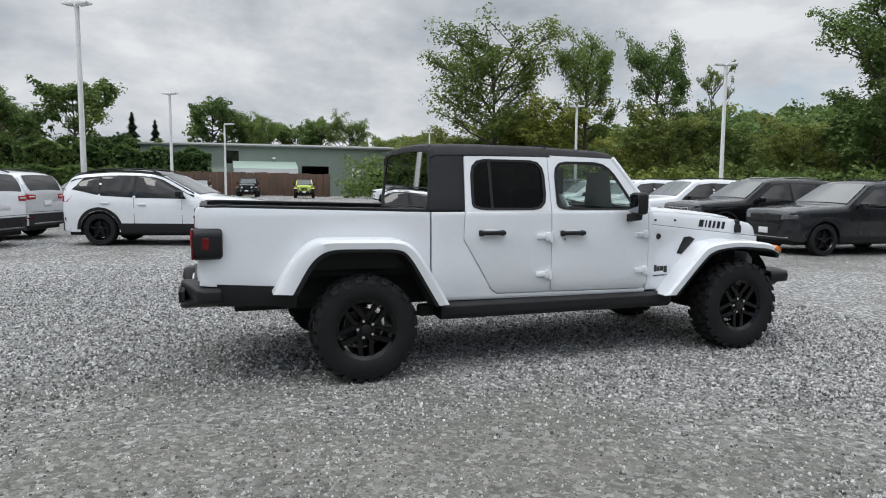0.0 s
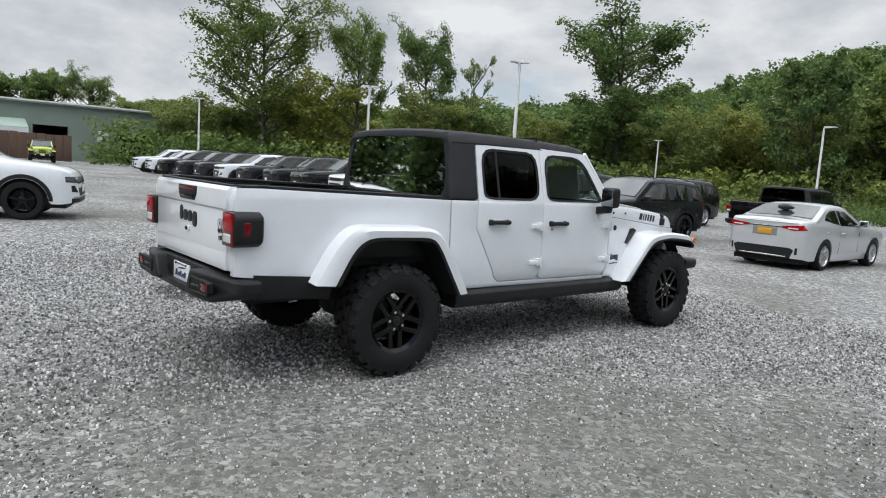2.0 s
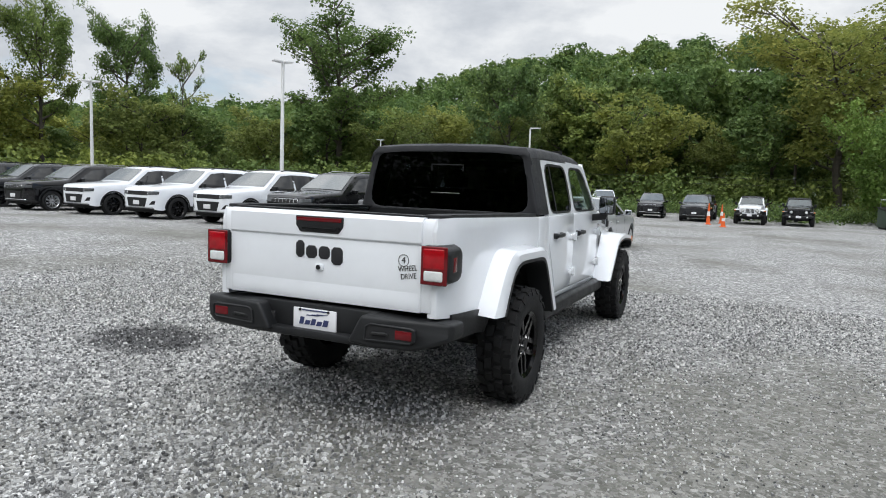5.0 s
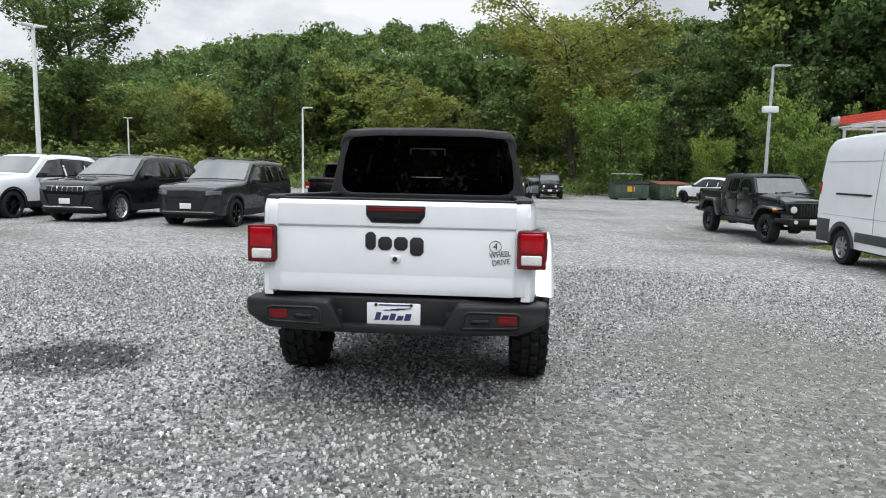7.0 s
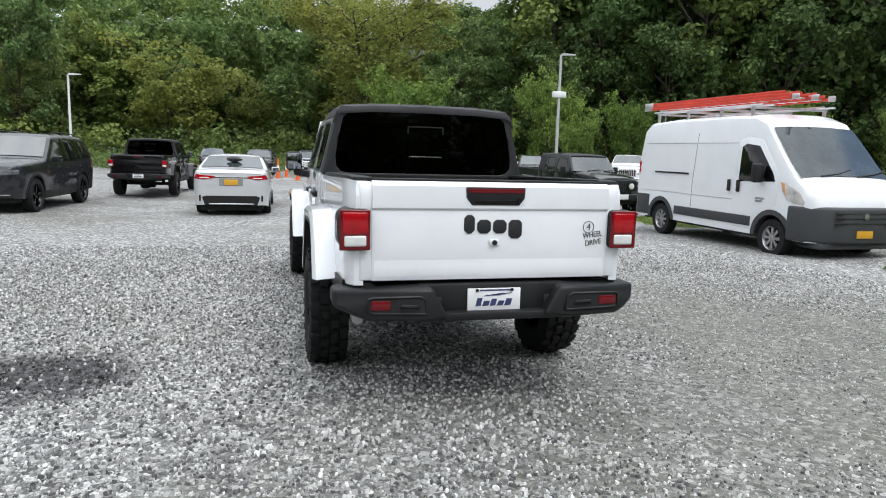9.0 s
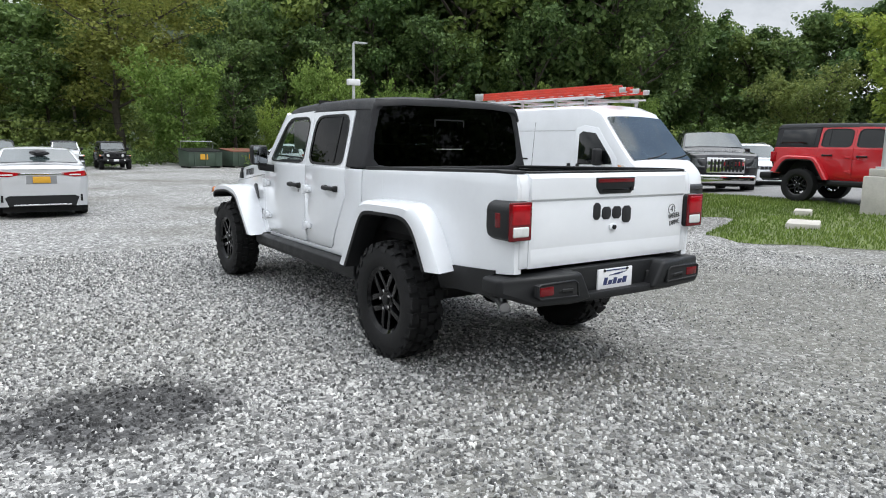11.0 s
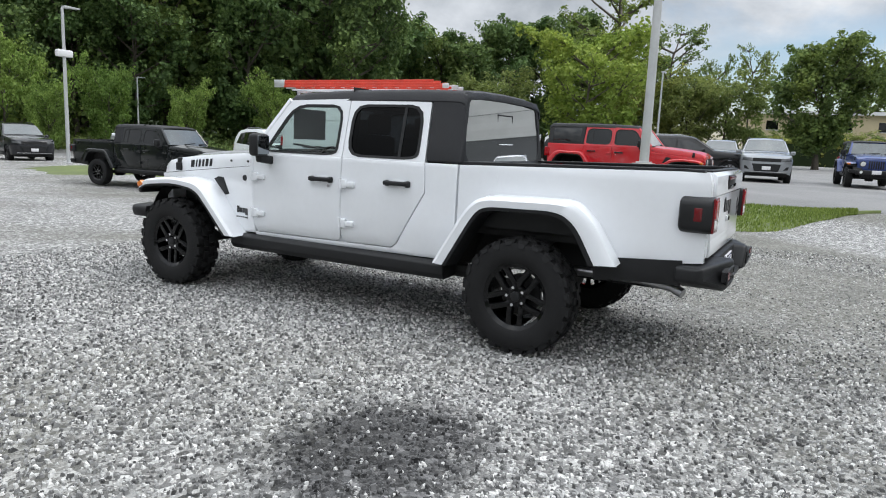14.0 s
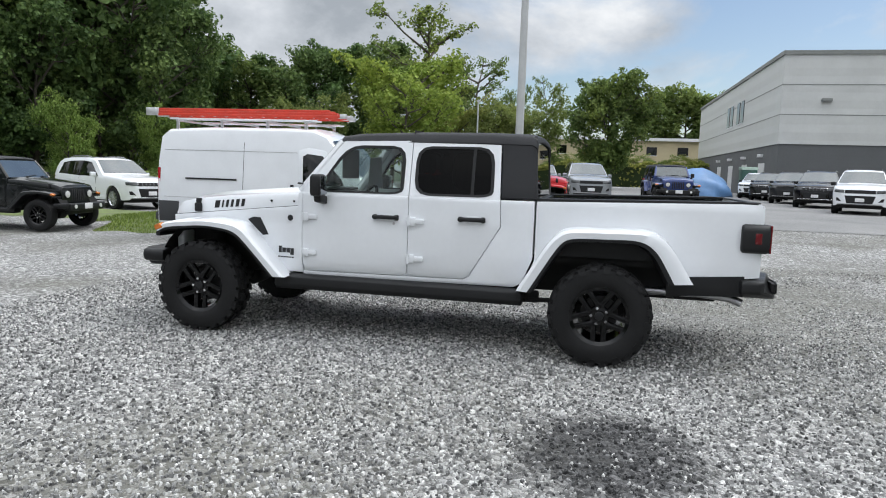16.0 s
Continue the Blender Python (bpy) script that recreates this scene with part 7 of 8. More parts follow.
    for s in (1, -1):
        x0, x1 = (wn * 0.62, wn * 1.015) if grille != "truck" else (0.56, wn * 0.99)
        up, dn = (hz - 0.075, hz - 0.20) if grille != "truck" else (hz - 0.08, hz - 0.36)
        hl = part("headlamp", f_(skin_patch([(x0, dn + 0.012), (x1, dn + 0.035), (x1, up), (x0, up)], 1, 0.010, 0.03, 0.004, 7), s), m_lamp, root)
        part("lamp_brow", f_(skin_patch([(x0, dn), (x1, dn + 0.022), (x1, dn + 0.045), (x0, dn + 0.022)], 1, 0.014, 0.03, 0.002, 7), s), m_black, hl)
        if grille != "truck":
            # near-black plate on the skin, the recess's shade as colour
            part("fog_recess", f_(skin_patch([(wn * 0.70, 0.52), (wn * 0.90, 0.54), (wn * 0.93, 0.66), (wn * 0.84, 0.66)], 1, 0.008), s), m_gap, root)
    if plate is not None:
        part("number_plate", box(-0.155, 0.155, nose + 0.012, nose + 0.026, 0.52, 0.66, 0.003), plate, root)
    # tail
    zt0 = belt(tail)
    wt_ = W * 0.93
    if S is SEDAN:
        part("boot_lip", skin_patch(strip(-wt_ * 0.80, wt_ * 0.80, zt0 + 0.035, zt0 + 0.065), -1, 0.020, 0.05, 0.008), body, root)
        part("boot_strip", skin_patch(strip(-wt_ * 0.50, wt_ * 0.50, zt0 - 0.075, zt0 - 0.045), -1, 0.014, 0.03), m_chrome, root, "chrome strip between the lamps")
        # flat patch on the boot, its darker grey painting in the recess's shade
        part("plate_recess", skin_patch(strip(-0.27, 0.27, 0.72, 0.89), -1, 0.005, 0.02), m_silver_shade, root)
        ins = part("bumper_insert", skin_patch([(-wt_ * 0.72, 0.27), (wt_ * 0.72, 0.27), (wt_ * 0.80, 0.45), (wt_ * 0.70, 0.49), (-wt_ * 0.70, 0.49), (-wt_ * 0.80, 0.45)], -1, 0.012, 0.03), m_black, root, "black lower bumper insert")
        part("bumper_trim", skin_patch(strip(-wt_ * 0.62, wt_ * 0.62, 0.285, 0.312), -1, 0.022, 0.03), m_chrome, ins)
    for s in (1, -1):
        if S is SEDAN:
            out_ = [(wt_ * 0.44, zt0 - 0.075), (wt_ * 0.72, zt0 - 0.115), (wt_ * 1.02, zt0 - 0.10), (wt_ * 1.035, zt0 + 0.02), (wt_ * 0.78, zt0 - 0.01), (wt_ * 0.44, zt0 - 0.035)]
        else:
            out_ = [(wt_ * 0.56, zt0 - 0.135), (wt_ * 1.03, zt0 - 0.145), (wt_ * 1.035, zt0 - 0.01), (wt_ * 0.56, zt0 - 0.03)]
        tlp = part("tail_lamp", f_(skin_patch(out_, -1, 0.014, 0.04, 0.004, 8), s), m_red, root)
        part("reverse_lens", f_(skin_patch(strip(wt_ * 0.60, wt_ * 0.86, zt0 - 0.085, zt0 - 0.060), -1, 0.020, 0.02, 0.003, 5), s), m_clear, tlp)
        part("reflector", f_(skin_patch(strip(wt_ * 0.83, wt_ * 0.88, 0.36, 0.50) if S is SEDAN else strip(wt_ * 0.70, wt_ * 0.90, 0.50, 0.535), -1, 0.014, 0.03, 0.003, 3), s), m_gap if S is SEDAN else m_reddk, root)
    if S is not SEDAN:
        rb = part("rear_bumper", skin_patch(strip(-wt_ * 1.0, wt_ * 1.0, S["sill"] + 0.02, 0.62), -1, 0.016, 0.08, 0.01, 13), clad, root)
        part("bumper_trim", skin_patch(strip(-wt_ * 0.7, wt_ * 0.7, S["sill"] + 0.07, S["sill"] + 0.10), -1, 0.024, 0.03), m_chrome if trim is m_chrome else m_steel, rb)
        part("hatch_seam", skin_patch(strip(-wt_ * 0.80, wt_ * 0.80, 0.655, 0.664), -1, 0.005, 0.01, 0), m_gap, root)
    pz = 0.74 if S is SEDAN else 0.80
    py = face_y(0, pz + 0.12, -1)
    part("number_plate", box(-0.155, 0.155, py - 0.026, py + 0.004, pz, pz + 0.13, 0.003), m_plate_y if S is SEDAN else m_plate, root)
    return root


def park(ob, x, y, heading, z=None):
    """heading: degrees turned left from +y."""
    ob.matrix_basis = pose(x, y, ground_z(x, y) if z is None else z, 0, 0, heading)
    return ob


P_GREY = paint("granite_grey", (0.017, 0.018, 0.021), 0.1)
P_BLACK = paint("black", (0.004, 0.004, 0.005))
P_SILVER = paint("silver", (0.60, 0.61, 0.63), 0.4)
P_RED = paint("bright_red", (0.52, 0.004, 0.012))
P_BLUE = paint("deep_blue", (0.012, 0.035, 0.16), 0.2)
P_LIME = paint("lime_yellow", (0.45, 0.55, 0.03))
P_DKGREEN = paint("dark_grey_green", (0.010, 0.012, 0.0125), 0.1)
P_MAROON = paint("maroon", (0.09, 0.012, 0.018), 0.2)
P_MIDGREY = paint("mid_grey", (0.25, 0.265, 0.28), 0.3)

# the long row of sport utility cars facing the truck
row_grey = road_car(SUV, "suv", "dark grey sport utility car with black wheels on gravel", "suv", P_GREY, m_rim, group="row of parked cars")
row_black = road_car(LONG_SUV, "suv", "black sport utility car with chrome trim and silver wheels", "suv", P_BLACK, m_alloy, m_black, "row of parked cars", trim=m_chrome)
row_white = road_car(SUV, "suv", "white sport utility car with black wheels on gravel", "suv", white, m_rim, group="row of parked cars")
ORDER = "GBWWWBGGWGGBWW"
proto = {"G": row_grey, "B": row_black, "W": row_white}
placed = set()
for k, c in enumerate(ORDER):
    x, y = -7.02 - 3.13 * k, 15.75 - 0.02 * k
    m = pose(x, y, ground_z(x, y) , 0, 0, 175 if k < 6 else 173)
    if c in placed:
        copy_thing(proto[c], m)
    else:
        placed.add(c)
        proto[c].matrix_basis = m
# second row behind
for k, (x, c) in enumerate(((-10.2, "B"), (-16.5, "G"), (-21, "B"), (-27, "W"), (-33, "G"))):
    copy_thing(proto[c], pose(x, 22.5, ground_z(x, 22.5), 0, 0, 177))

compass = road_car(COMPACT, "suv", "white compact sport utility car with black roof and wheels", "suv", white, m_rim, m_black, roof=m_rim, plate=m_plate)
park(compass, -11.35, -3.05, -17.4)
second = copy_thing(compass, pose(-15.9, -3.6, ground_z(-15.9, -3.6), 0, 0, -17))
cher = road_car(COMPACT, "suv", "silver compact sport utility car with dark bumper", "suv", P_SILVER, m_alloy, m_black)
park(cher, -13.4, -5.6, 160)
park(road_car(COMPACT, "suv", "white compact sport utility car with dark bumper", "suv", white, m_alloy, m_black), -10.9, -5.9, 160)
park(road_car(SEDAN, "sedan", "dark maroon saloon car on gravel", "car", P_MAROON), -21.5, -5.2, 80)

corolla = road_car(SEDAN, "sedan", "silver saloon car with red tail lamps and yellow plate", "car", P_SILVER, m_alloy, P_SILVER)
park(corolla, -2.02, 13.05, -1.5)
bag = thing("dark_bag", "crumpled black bag behind the saloon's rear glass", "bag")
b_ = bmesh.new()
bmesh.ops.create_icosphere(b_, subdivisions=3, radius=1)
for v in b_.verts:
    v.co = Vector((v.co.x * 0.17, v.co.y * 0.07, v.co.z * 0.065)) * (1 + 0.35 * noise.noise(v.co * 2.5))
part("cloth", b_, m_ink, bag)
bag.location = (-2.0, 12.83, 1.145)

pkD = boxy("pickup", "black four-door pickup truck with hardtop on gravel", P_BLACK, detail=False, flare_mat=P_BLACK, knobs=False)
park(pkD, -4.95, 18.75, -3)
pkE = boxy("pickup", "dark grey four-door pickup truck with black hardtop", P_DKGREEN, detail=False, flare_mat=P_DKGREEN, knobs=False)
park(pkE, 8.15, 16.95, 186.5)
jk = boxy("wagon", "bright red four-door off-road wagon with black soft top", P_RED, detail=False, knobs=False, category="suv")
park(jk, 13.45, 4.35, 180)
blue = boxy("wagon", "deep blue four-door off-road wagon with black top", P_BLUE, detail=False, knobs=False, category="suv")
park(blue, 28.2, -2.9, 96)
lime = boxy("wagon", "lime yellow off-road wagon parked by a fence", P_LIME, detail=False, knobs=False, flare_mat=P_LIME, category="suv")
park(lime, -61, 7.9, -98)
wwag = boxy("wagon", "white off-road wagon with black top at the far edge", white, detail=False, knobs=False, category="suv")
park(wwag, 1.75, 47, 178)
bwag = boxy("wagon", "black off-road wagon by the fence", P_BLACK, detail=False, knobs=False, category="suv")
park(bwag, -63, 2.9, -98)
copy_thing(bwag, pose(4.6, 48, ground_z(4.6, 48), 0, 0, 178))
copy_thing(bwag, pose(-1.6, 49, ground_z(-1.6, 49), 0, 0, 178))

# others at the far edge of the gravel
copy_thing(row_white, pose(-9.5, 52, ground_z(-9.5, 52), 0, 0, 190))
copy_thing(row_black, pose(-5.3, 50, ground_z(-5.3, 50), 0, 0, 185))
copy_thing(row_grey, pose(-1.9, 47.5, ground_z(-1.9, 47.5), 0, 0, 182))
copy_thing(row_white, pose(15.9, 41.6, ground_z(15.9, 41.6), 0, 0, 28))
copy_thing(row_grey, pose(14.3, 34.4, ground_z(14.3, 34.4), 0, 0, 165))
gcw = road_car({**LONG_SUV}, "suv", "white long sport utility car with silver wheels on the drive", "suv", white, m_alloy, white, trim=m_chrome)
park(gcw, 16.4, 19.2, 158)
copy_thing(compass, pose(-68, -1.5, ground_z(-68, -1.5), 0, 0, -98))

# drive side
ram = road_car(TRUCK, "pickup_truck", "dark grey full-size pickup with chrome grille", "pickup truck", P_GREY, m_alloy, m_black, trim=m_chrome, grille="truck")
park(ram, 17.7, 10.7, 135)
ramw = road_car(TRUCK, "pickup_truck", "white full-size pickup with chrome grille", "pickup truck", white, m_alloy, white, trim=m_chrome, grille="truck")
park(ramw, 20.6, 33.8, 150)
copy_thing(gcw, pose(24, 13, ground_z(24, 13), 0, 0, 140))
dur = road_car({**LONG_SUV}, "suv", "mid grey sport utility car facing the drive", "suv", P_MIDGREY, m_rim, m_black)
park(dur, 28.5, 0.9, 97)
copy_thing(dur, pose(36, 3.6, ground_z(36, 3.6), 0, 0, 95))
copy_thing(row_grey, pose(33, 6.6, ground_z(33, 6.6), 0, 0, 100))
copy_thing(row_black, pose(27, 5.2, ground_z(27, 5.2), 0, 0, 190))
park(road_car(SUV, "suv", "dark maroon sport utility car on the drive", "suv", P_MAROON, m_alloy), 31, 9.5, 100)
# line along the grey building
for k, (x, c) in enumerate(((48.0, "W"), (43.6, "B"), (38.0, "G"), (32.6, "B"), (26.6, "W"))):
    copy_thing(proto[c], pose(x, -11.5 + 0.1 * k, ground_z(x, -11), 0, 0, 70))


# ---------------------------------------------------------------- cargo van with ladders
def cargo_van():
    root = thing("cargo_van", "white high-roof cargo van with grey bumpers and cladding", "van")
    WB, W, tail, nose = 3.454, 1.00, -1.00, 4.36
    r, ra = 0.345, 0.41
    top = bend(((tail, 0.60), (tail + 0.01, 1.9), (tail + 0.06, 2.36), (tail + 0.22, 2.48), (0.2, 2.53), (2.1, 2.54), (2.7, 2.52), (3.02, 2.40), (3.24, 2.16), (3.68, 1.68), (3.92, 1.43), (4.00, 1.38), (4.22, 1.20), (4.31, 1.00), (nose, 0.60)))
    m_grey = plain("grey_van_plastic", (0.040, 0.042, 0.046), 0.6, vary=0.15, bump=0.2)

    def sx(y, z):
        f, g = max(0, y - (nose - 0.95)) / 0.95, min(1, max(0, y - (nose - 0.3)) / 0.3)
        x = W * (1 - 0.10 * f ** 2.2) * (0.68 + 0.32 * (1 - g ** 2.2) ** 0.55)
        return x - 0.02 * step(-z, -0.6, -0.3) - 0.075 * max(0, z - 1.15) - 0.03 * max(0, z - 1.9)

    def low(y):
        z = 0.36
        for yc in (0, WB):
            if abs(y - yc) < ra:
                z = max(z, r + math.sqrt(ra * ra - (y - yc) ** 2))
        return z
    ys = sorted({round(float(y), 3) for y in np.linspace(tail, nose, 50)} | {round(c + s * ra * k, 3) for c in (0, WB) for s in (-1, 1) for k in (1.001, 0.99, 0.9, 0.7, 0.4, 0)} | {tail + 0.01, tail + 0.06, tail + 0.22, 2.1, 2.6, 2.7, 3.02, 3.24, 3.68, 3.92, 4.0, 4.16, 4.22, 4.27, 4.31, 4.34})
    bm, rings = bmesh.new(), []
    for y in ys:
        zt, zl = top(y), low(y)
        zl = min(zl, zt - 0.1)
        rr = min(0.16, (zt - zl) * 0.3)
        zc = zt - rr
        half = [(sx(y, zl + (zc - zl) * k), zl + (zc - zl) * k) for k in (0, 0.2, 0.4, 0.6, 0.8, 1.0)]
        xe = half[-1][0]
        half += [(xe - rr * 0.15, zc + rr * 0.55), (xe - rr * 0.5, zc + rr * 0.88), (xe - rr * 1.1, zt), (xe * 0.5, zt + 0.02)]
        rings.append([bm.verts.new((x, y, z)) for x, z in half + [(0, zt + 0.025)] + [(-x, z) for x, z in reversed(half)]])
    for a, b in zip(rings, rings[1:]):
        for k in range(len(a) - 1):
            bm.faces.new((a[k], a[k + 1], b[k + 1], b[k]))
    bm.faces.new(rings[0])
    bm.faces.new(rings[-1])
    bmesh.ops.recalc_face_normals(bm, faces=bm.faces)
    part("body", bm, white, root, smooth=30)
    part("underbody", box(-0.82, 0.82, tail + 0.1, nose - 0.25, 0.30, 0.55), m_under, root)
    for s in (1, -1):
        f_ = lambda b: b if s > 0 else mirrored(b)
        for y in (0, WB):
            road_wheel(root, (W - 0.14) * s, y, r, 0.225, s, m_steel, 0.205, 8)
            ring, n, A, B = bmesh.new(), 14, [], []
            for k in range(n + 1):
                a = math.pi * k / n
                ya, za = y + ra * math.cos(a), max(0.36, r + ra * math.sin(a))
                yb, zb = y + (ra + 0.10) * math.cos(a), max(0.36, r + (ra + 0.09) * math.sin(a))
                A.append(ring.verts.new((sx(ya, za) + 0.014, ya, za)))
                B.append(ring.verts.new((sx(yb, zb) + 0.010, yb, zb)))
            C = [ring.verts.new((v.co.x - 0.15, v.co.y, v.co.z)) for v in A]
            for k in range(n):
                ring.faces.new((A[k], A[k + 1], B[k + 1], B[k]))
                ring.faces.new((A[k], A[k + 1], C[k + 1], C[k]))
            bmesh.ops.recalc_face_normals(ring, faces=ring.faces)
            part("arch_trim", f_(ring), m_grey, root, "grey wheel arch cladding")
        part("side_cladding", f_(panel([(0.53, 0.50), (0.53, 0.68), (2.93, 0.68), (2.93, 0.50)], lambda y, z: sx(y, z) + 0.016, 0.03, (), 0.01), ), m_grey, root)
        part("corner_cladding", f_(panel([(tail + 0.02, 0.40), (tail + 0.02, 0.86), (-0.46, 0.86), (-0.50, 0.40)], lambda y, z: sx(y, z) + 0.014, 0.03, (), 0.01)), m_grey, root)
        win = [(2.52, 1.30), (2.50, 1.93), (2.60, 1.99), (2.95, 1.95), (3.40, 1.46), (3.46, 1.33)]
        door = part("front_door", f_(panel([(2.40, 0.45), (2.40, 2.06), (2.62, 2.12), (3.0, 2.06), (3.56, 1.44), (3.54, 0.95), (3.28, 0.78), (3.0, 0.46)], lambda y, z: sx(y, z) + 0.006, 0.02, (0.8, 1.2, 1.6), 0.006)), white, root)
        part("side_window", f_(panel(win, lambda y, z: sx(y, z) + 0.012, 0.012, (1.5,), 0.002)), m_dkglass, door)
        part("door_handle", f_(box(sx(2.5, 1.1) + 0.004, sx(2.5, 1.1) + 0.035, 2.50, 2.58, 1.10, 1.32, 0.012)), m_black, door)
        part("door_handle", f_(box(sx(2.2, 1.1) + 0.004, sx(2.2, 1.1) + 0.035, 2.24, 2.32, 1.10, 1.32, 0.012)), m_black, root)
        part("slide_track", f_(box(sx(0.5, 1.25) - 0.005, sx(0.5, 1.25) + 0.012, -0.30, 0.95, 1.36, 1.395)), m_gap, root)
        # thin grey strips put the shading of the body creases into colour
        for z in (0.95, 2.0):
            part("panel_crease", f_(box(sx(0.9, z) - 0.004, sx(0.9, z) + 0.004, -0.85, 2.36, z, z + 0.008)), m_steel, root)
        part("door_seam", f_(panel([(1.10, 0.70), (1.10, 2.2), (1.108, 2.2), (1.108, 0.70)], lambda y, z: sx(y, z) + 0.004, 0.008, (1.2, 1.7), 0)), m_gap, root)
        mr = part("door_mirror", f_(add(box(1.03, 1.24, 3.12, 3.24, 1.30, 1.64, 0.04, 3), box(0.92, 1.1, 3.16, 3.22, 1.32, 1.38, 0.012))), m_black, root)
        part("mirror_glass", f_(box(1.05, 1.22, 3.112, 3.122, 1.34, 1.61, 0.004)), m_dkglass, mr)
        lens = [(3.60, 1.34), (3.72, 1.33), (3.92, 1.24), (4.06, 1.15), (4.13, 1.04), (4.10, 0.975), (3.92, 0.985), (3.76, 1.05), (3.66, 1.17)]
        hl = part("headlamp", f_(panel([(y, min(z, top(y) - 0.05)) for y, z in lens], lambda y, z: sx(y, z) + 0.012, 0.06, (1.08, 1.18), 0.008, (3.8, 3.95, 4.05))), plain("van_headlamp", (0.50, 0.49, 0.47), 0.08, coat=1.0, vary=0.35, scale=9), root, "large swept clear headlamp")
        part("indicator", f_(panel([(3.605, 1.325), (3.70, 1.315), (3.755, 1.10), (3.68, 1.18)], lambda y, z: sx(y, z) + 0.016, 0.02, (), 0.002)), plain("pale_amber_lens", (0.62, 0.30, 0.14), 0.12, coat=1.0, vary=0.2, scale=20), hl)
        part("tail_lamp", f_(box(0.90, 0.985, tail - 0.01, tail + 0.06, 0.95, 1.6, 0.012)), m_red, root)
    scr = bmesh.new()
    rows = []
    for k in range(7):
        y = 3.14 + (3.94 - 3.14) * k / 6
        zt = top(y)
        w = sx(y, zt - 0.1) - 0.07
        rows.append([scr.verts.new((w * u, y, zt + 0.03 * (1 - u * u) + 0.012)) for u in (-1, -0.7, -0.35, 0, 0.35, 0.7, 1)])
    for p, q in zip(rows, rows[1:]):
        for k in range(6):
            scr.faces.new((p[k], p[k + 1], q[k + 1], q[k]))
    bmesh.ops.recalc_face_normals(scr, faces=scr.faces)
    part("windscreen", scr, m_screen_deep, root)
    for s in (-0.55, 0.2):
        part("wiper", tube([(s + 0.3, 3.95, 1.46), (s - 0.1, 3.90, 1.50), (s - 0.4, 3.83, 1.57)], 0.012, 5), m_black, root)
    side = [(sx(y, 0.7) + 0.022, y) for y in (3.80, 3.92, 4.02, 4.12)] + [(0.86, 4.26), (0.72, 4.38), (0.36, 4.45)]
    nb = part("front_bumper", add(prism(side + [(-x, y) for x, y in reversed(side)], "z", 0.36, 0.96, 0.05, 3), box(-0.80, 0.80, 3.9, 4.36, 0.26, 0.37, 0.03)), m_grey, root, "dark grey plastic bumper")
    for k in range(3):
        part("grille_bar", box(-0.58, 0.58, 4.36, 4.462, 0.70 + 0.085 * k, 0.705 + 0.085 * k, 0.012), m_gap, nb)
    part("number_plate", box(-0.16, 0.16, 4.44, 4.466, 0.46, 0.58, 0.003), m_plate_y, nb)
    part("badge", cyl(0.06, 0.02, "y", (0, 4.465, 0.82), 6), m_steel, nb)
    part("rear_bumper", box(-0.95, 0.95, tail - 0.12, tail + 0.1, 0.40, 0.60, 0.04), m_grey, root)
    part("lettering_bars", add(box(sx(3.2, 1) + 0.004, sx(3.2, 1) + 0.010, 3.02, 3.24, 1.00, 1.035), box(sx(3.2, 1) + 0.004, sx(3.2, 1) + 0.010, 3.02, 3.20, 0.955, 0.985)), m_steel, root)
    part("lettering_bars", mirrored(add(box(sx(3.2, 1) + 0.004, sx(3.2, 1) + 0.010, 3.02, 3.24, 1.00, 1.035), box(sx(3.2, 1) + 0.004, sx(3.2, 1) + 0.010, 3.02, 3.20, 0.955, 0.985))), m_steel, root)
    # roof rack
    rack = bmesh.new()
    for y in (-0.6, 0.5, 1.6, 2.5):
        add(rack, box(-0.84, 0.84, y - 0.03, y + 0.03, 2.64, 2.68))
        for s in (1, -1):
            add(rack, box(0.80 * s - 0.02, 0.80 * s + 0.02, y - 0.03, y + 0.03, 2.46, 2.66))
    for s in (1, -1):
        add(rack, tube([(0.80 * s, -0.8, 2.70), (0.80 * s, 2.75, 2.70)], 0.02, 6))
        add(rack, tube([(0.55 * s, -0.8, 2.70), (0.55 * s, 2.75, 2.70)], 0.018, 6))
    part("roof_rack", rack, m_aluminium, root, "aluminium roof rack")
    return root, sx


van, _ = cargo_van()
park(van, 8.30, 8.80, 180.3)


def ladder(label, x, y, z, length, tilt, turn):
    root = thing("extension_ladder", label, "ladder", "ladders on the van")
    for s in (1, -1):
        for w, off, back in ((0.21, 0.0, 0.0), (0.185, 0.060, 0.12), (0.16, 0.120, 0.30)):
            part("rail", box(w * s - 0.015, w * s + 0.015, -length / 2 + back, length / 2 - back * 0.3, off, off + 0.056, 0.006), m_ladder, root)
        part("end_cap", box(0.21 * s - 0.019, 0.21 * s + 0.019, length / 2 - 0.30, length / 2 + 0.02, 0.0, 0.180, 0.008), m_aluminium, root)
        part("foot", box(0.21 * s - 0.02, 0.21 * s + 0.02, -length / 2 - 0.10, -length / 2 + 0.05, -0.01, 0.09, 0.01), m_aluminium, root)
    n = int(length / 0.305)
    for k in range(n):
        part("rung", cyl(0.016, 0.40, "x", (0, -length / 2 + 0.2 + k * 0.305, 0.035), 8), m_aluminium, root)
    root.matrix_basis = pose(x, y, z, tilt, 0, turn)


vz = ground_z(8.3, 8)
ladder("long red fibreglass extension ladder on the van's rack", 7.93, 7.95, vz + 2.76, 4.75, 0, 1)
ladder("red fibreglass extension ladder beside another on the rack", 8.48, 7.95, vz + 2.76, 4.5, 0, -1)


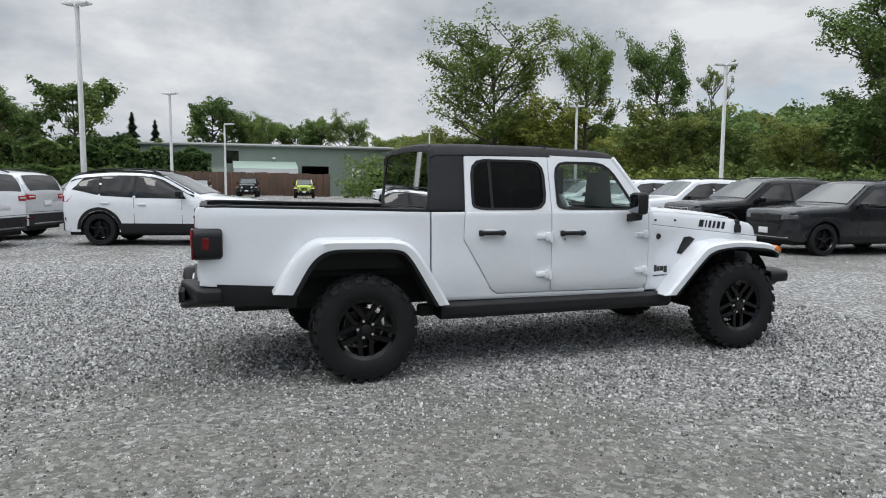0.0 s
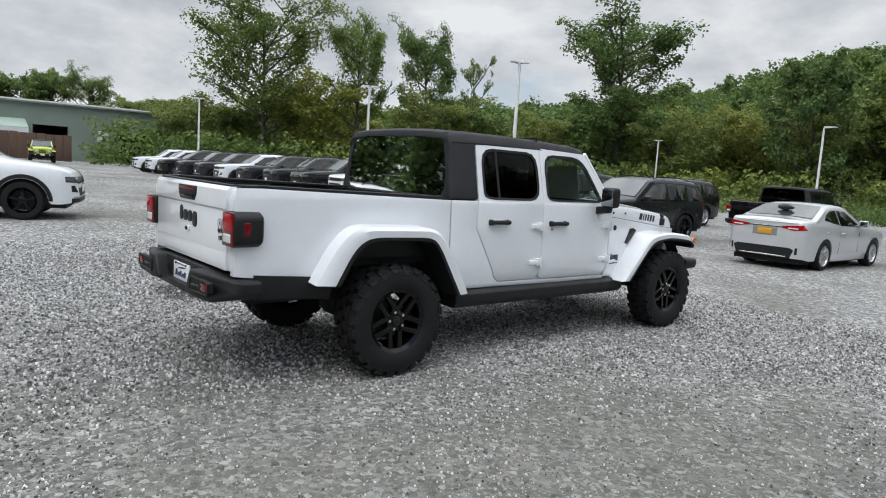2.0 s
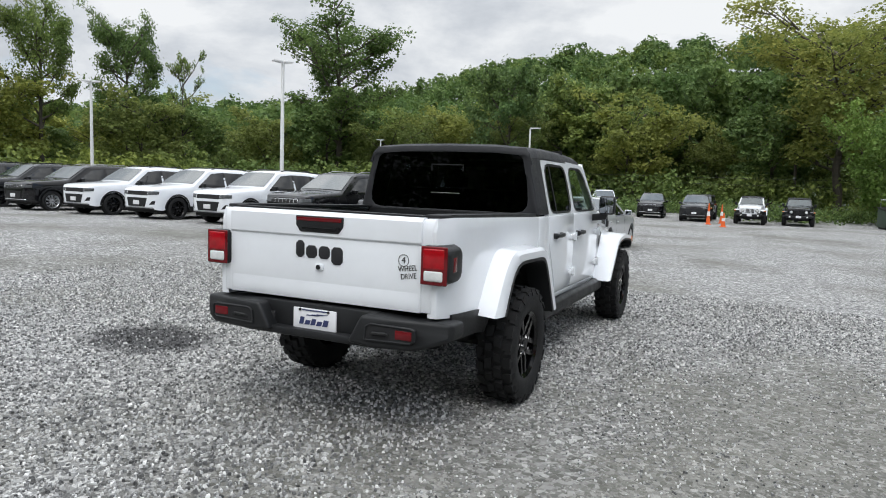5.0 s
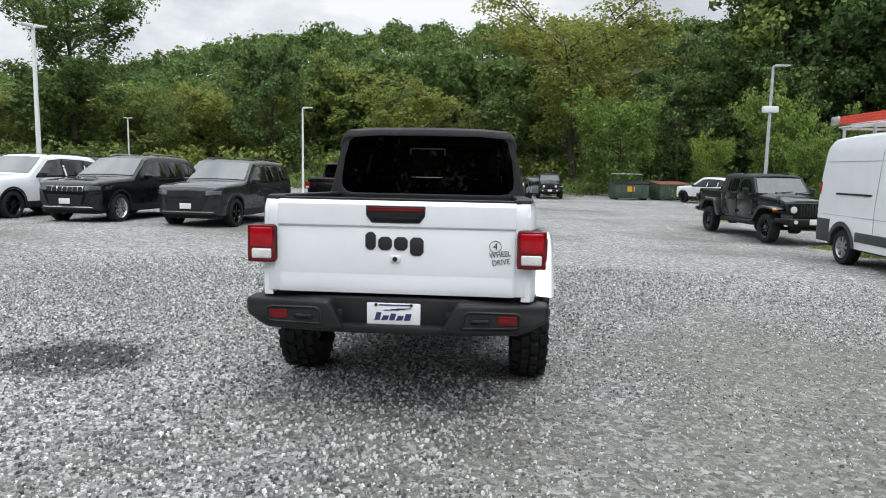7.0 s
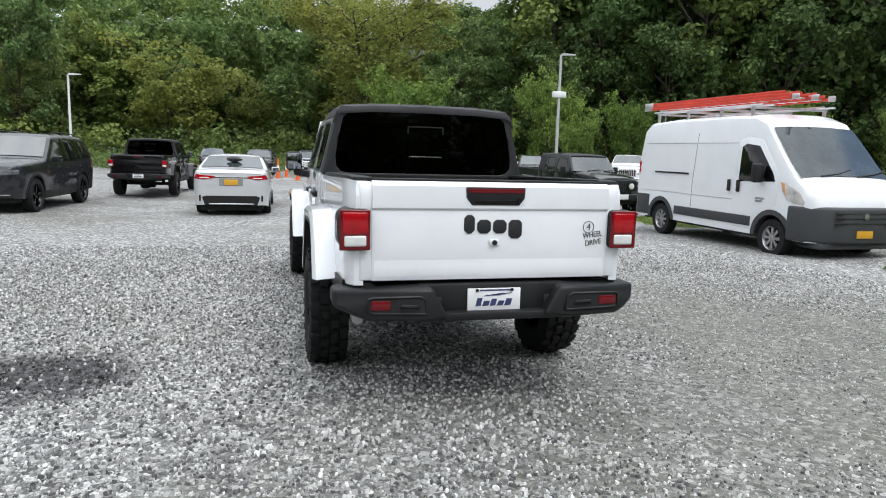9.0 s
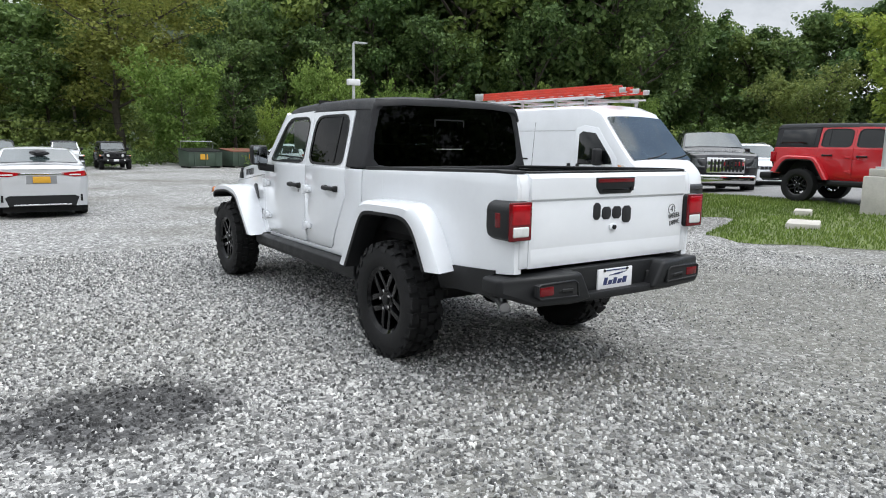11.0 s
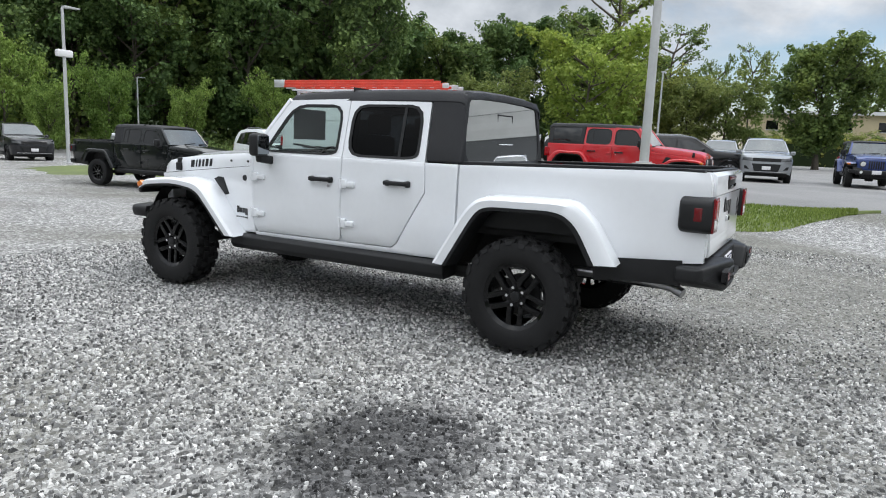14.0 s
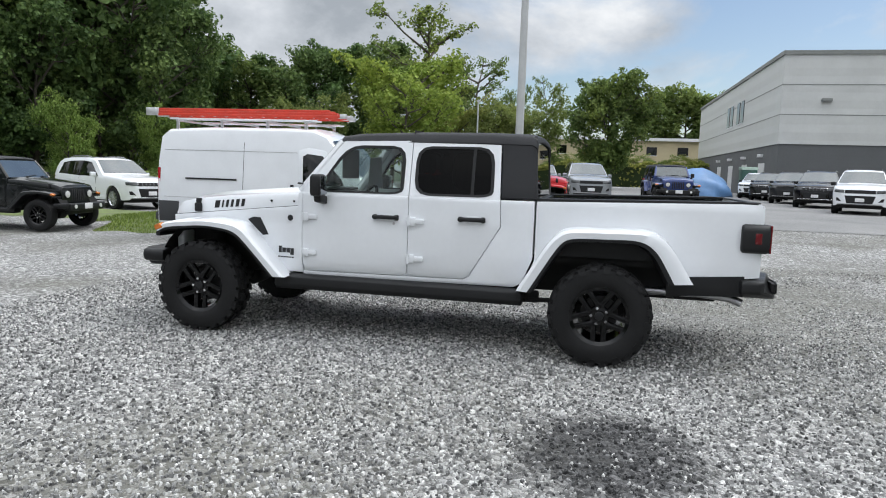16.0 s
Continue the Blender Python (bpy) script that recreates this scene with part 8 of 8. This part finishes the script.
# ---------------------------------------------------------------- loose stones round the truck
def stone_material():
    m, t, b = material("loose_stone")
    g = t.nodes.new("ShaderNodeNewGeometry")
    r = ramp_of(t, g.outputs["Random Per Island"], [(0.0, (0.055, 0.055, 0.055)), (0.3, (0.19, 0.19, 0.188)), (0.62, (0.40, 0.40, 0.39)), (0.90, (0.62, 0.615, 0.60)), (1.0, (0.78, 0.77, 0.75))])
    n = ramp_of(t, noise_of(t, 60, 3).outputs[0], [(0.3, (0.8, 0.8, 0.8)), (0.7, (1.1, 1.1, 1.1))])
    mul = t.nodes.new("ShaderNodeMix")
    mul.data_type, mul.blend_type = "RGBA", "MULTIPLY"
    mul.inputs["Factor"].default_value = 1.0
    link(t, r.outputs[0], mul.inputs["A"])
    link(t, n.outputs[0], mul.inputs["B"])
    damp = t.nodes.new("ShaderNodeMix")
    damp.data_type, damp.blend_type = "RGBA", "MULTIPLY"
    damp.inputs["B"].default_value = (0.26, 0.26, 0.27, 1)
    some = ramp_of(t, g.outputs["Random Per Island"], [(0.88, (1, 1, 1)), (0.96, (0.3, 0.3, 0.3))])
    part_wet = t.nodes.new("ShaderNodeMath")
    part_wet.operation = "MULTIPLY"
    link(t, ground_patch(t, *STAIN).outputs[0], part_wet.inputs[0])
    link(t, some.outputs[0], part_wet.inputs[1])
    link(t, part_wet.outputs[0], damp.inputs["Factor"])
    link(t, mul.outputs["Result"], damp.inputs["A"])
    link(t, damp.outputs["Result"], b.inputs["Base Color"])
    b.inputs["Roughness"].default_value = 0.8
    return m


def loose_stones(count):
    rng = np.random.default_rng(21)
    n = int(count * 2.4)
    x, y = rng.uniform(-7.0, 6.5, n), rng.uniform(-5.0, 6.0, n)
    lump = 0.5 + 0.5 * np.sin(x * 1.7 + np.sin(y * 1.3)) * np.sin(y * 1.9 + np.cos(x))
    rag = 0.22 * np.sin(x * 2.3 + 1.7 * np.sin(y * 1.1)) + 0.16 * np.sin(y * 3.1 + np.cos(x * 2.6)) + 0.10 * np.sin(x * 6.1) * np.sin(y * 5.3)
    lane = np.clip(1.5 - np.hypot((x - LANE[0]) / LANE[2], (y - LANE[1]) / LANE[3]) * 1.25 + rag, 0, 1)
    far = np.clip((np.hypot(x, y - 0.5) - 4.2) / 4, 0, 0.85)
    keep = rng.uniform(0, 1, n) < (0.80 + 0.3 * lump) * (1 - 0.74 * lane) * (1 - far)
    x, y = x[keep][:count], y[keep][:count]
    k = len(x)
    s = rng.uniform(0.0070, 0.0155, k) * (1 - 0.42 * lane[keep][:count]) * (1 + 0.4 * (rng.uniform(0, 1, k) > 0.95))
    ring_ = np.array([(1, 0, 0), (0, 1, 0), (-1, 0, 0), (0, -1, 0)], float)
    body = np.concatenate([ring_ + (0, 0, -0.5), ring_ * 0.62 + (0, 0, 0.55)])
    v = body[None] * s[:, None, None] * rng.uniform(0.7, 1.3, (k, 8, 1)) + rng.normal(0, 0.16, (k, 8, 3)) * s[:, None, None]
    v[:, :, 1] *= rng.uniform(0.65, 1.0, (k, 1))
    a = rng.uniform(0, 6.283, k)
    c, sn = np.cos(a)[:, None], np.sin(a)[:, None]
    vx, vy = v[:, :, 0] * c - v[:, :, 1] * sn, v[:, :, 0] * sn + v[:, :, 1] * c
    z = np.array([ground_z(p, q) for p, q in zip(x, y)])
    vv = np.stack([vx + x[:, None], vy + y[:, None], v[:, :, 2] + (z + s * 0.36)[:, None]], -1).reshape(-1, 3)
    f = np.array([(0, 1, 5, 4), (1, 2, 6, 5), (2, 3, 7, 6), (3, 0, 4, 7), (4, 5, 6, 7)])
    faces = (f[None] + (np.arange(k) * 8)[:, None, None]).reshape(-1, 4)
    return mesh_np("loose_stones", vv, faces, stone_material())


tagged(new("loose_stones", loose_stones(125000)), "loose pale and dark crushed stones on the gravel", "stones", kind="stuff")
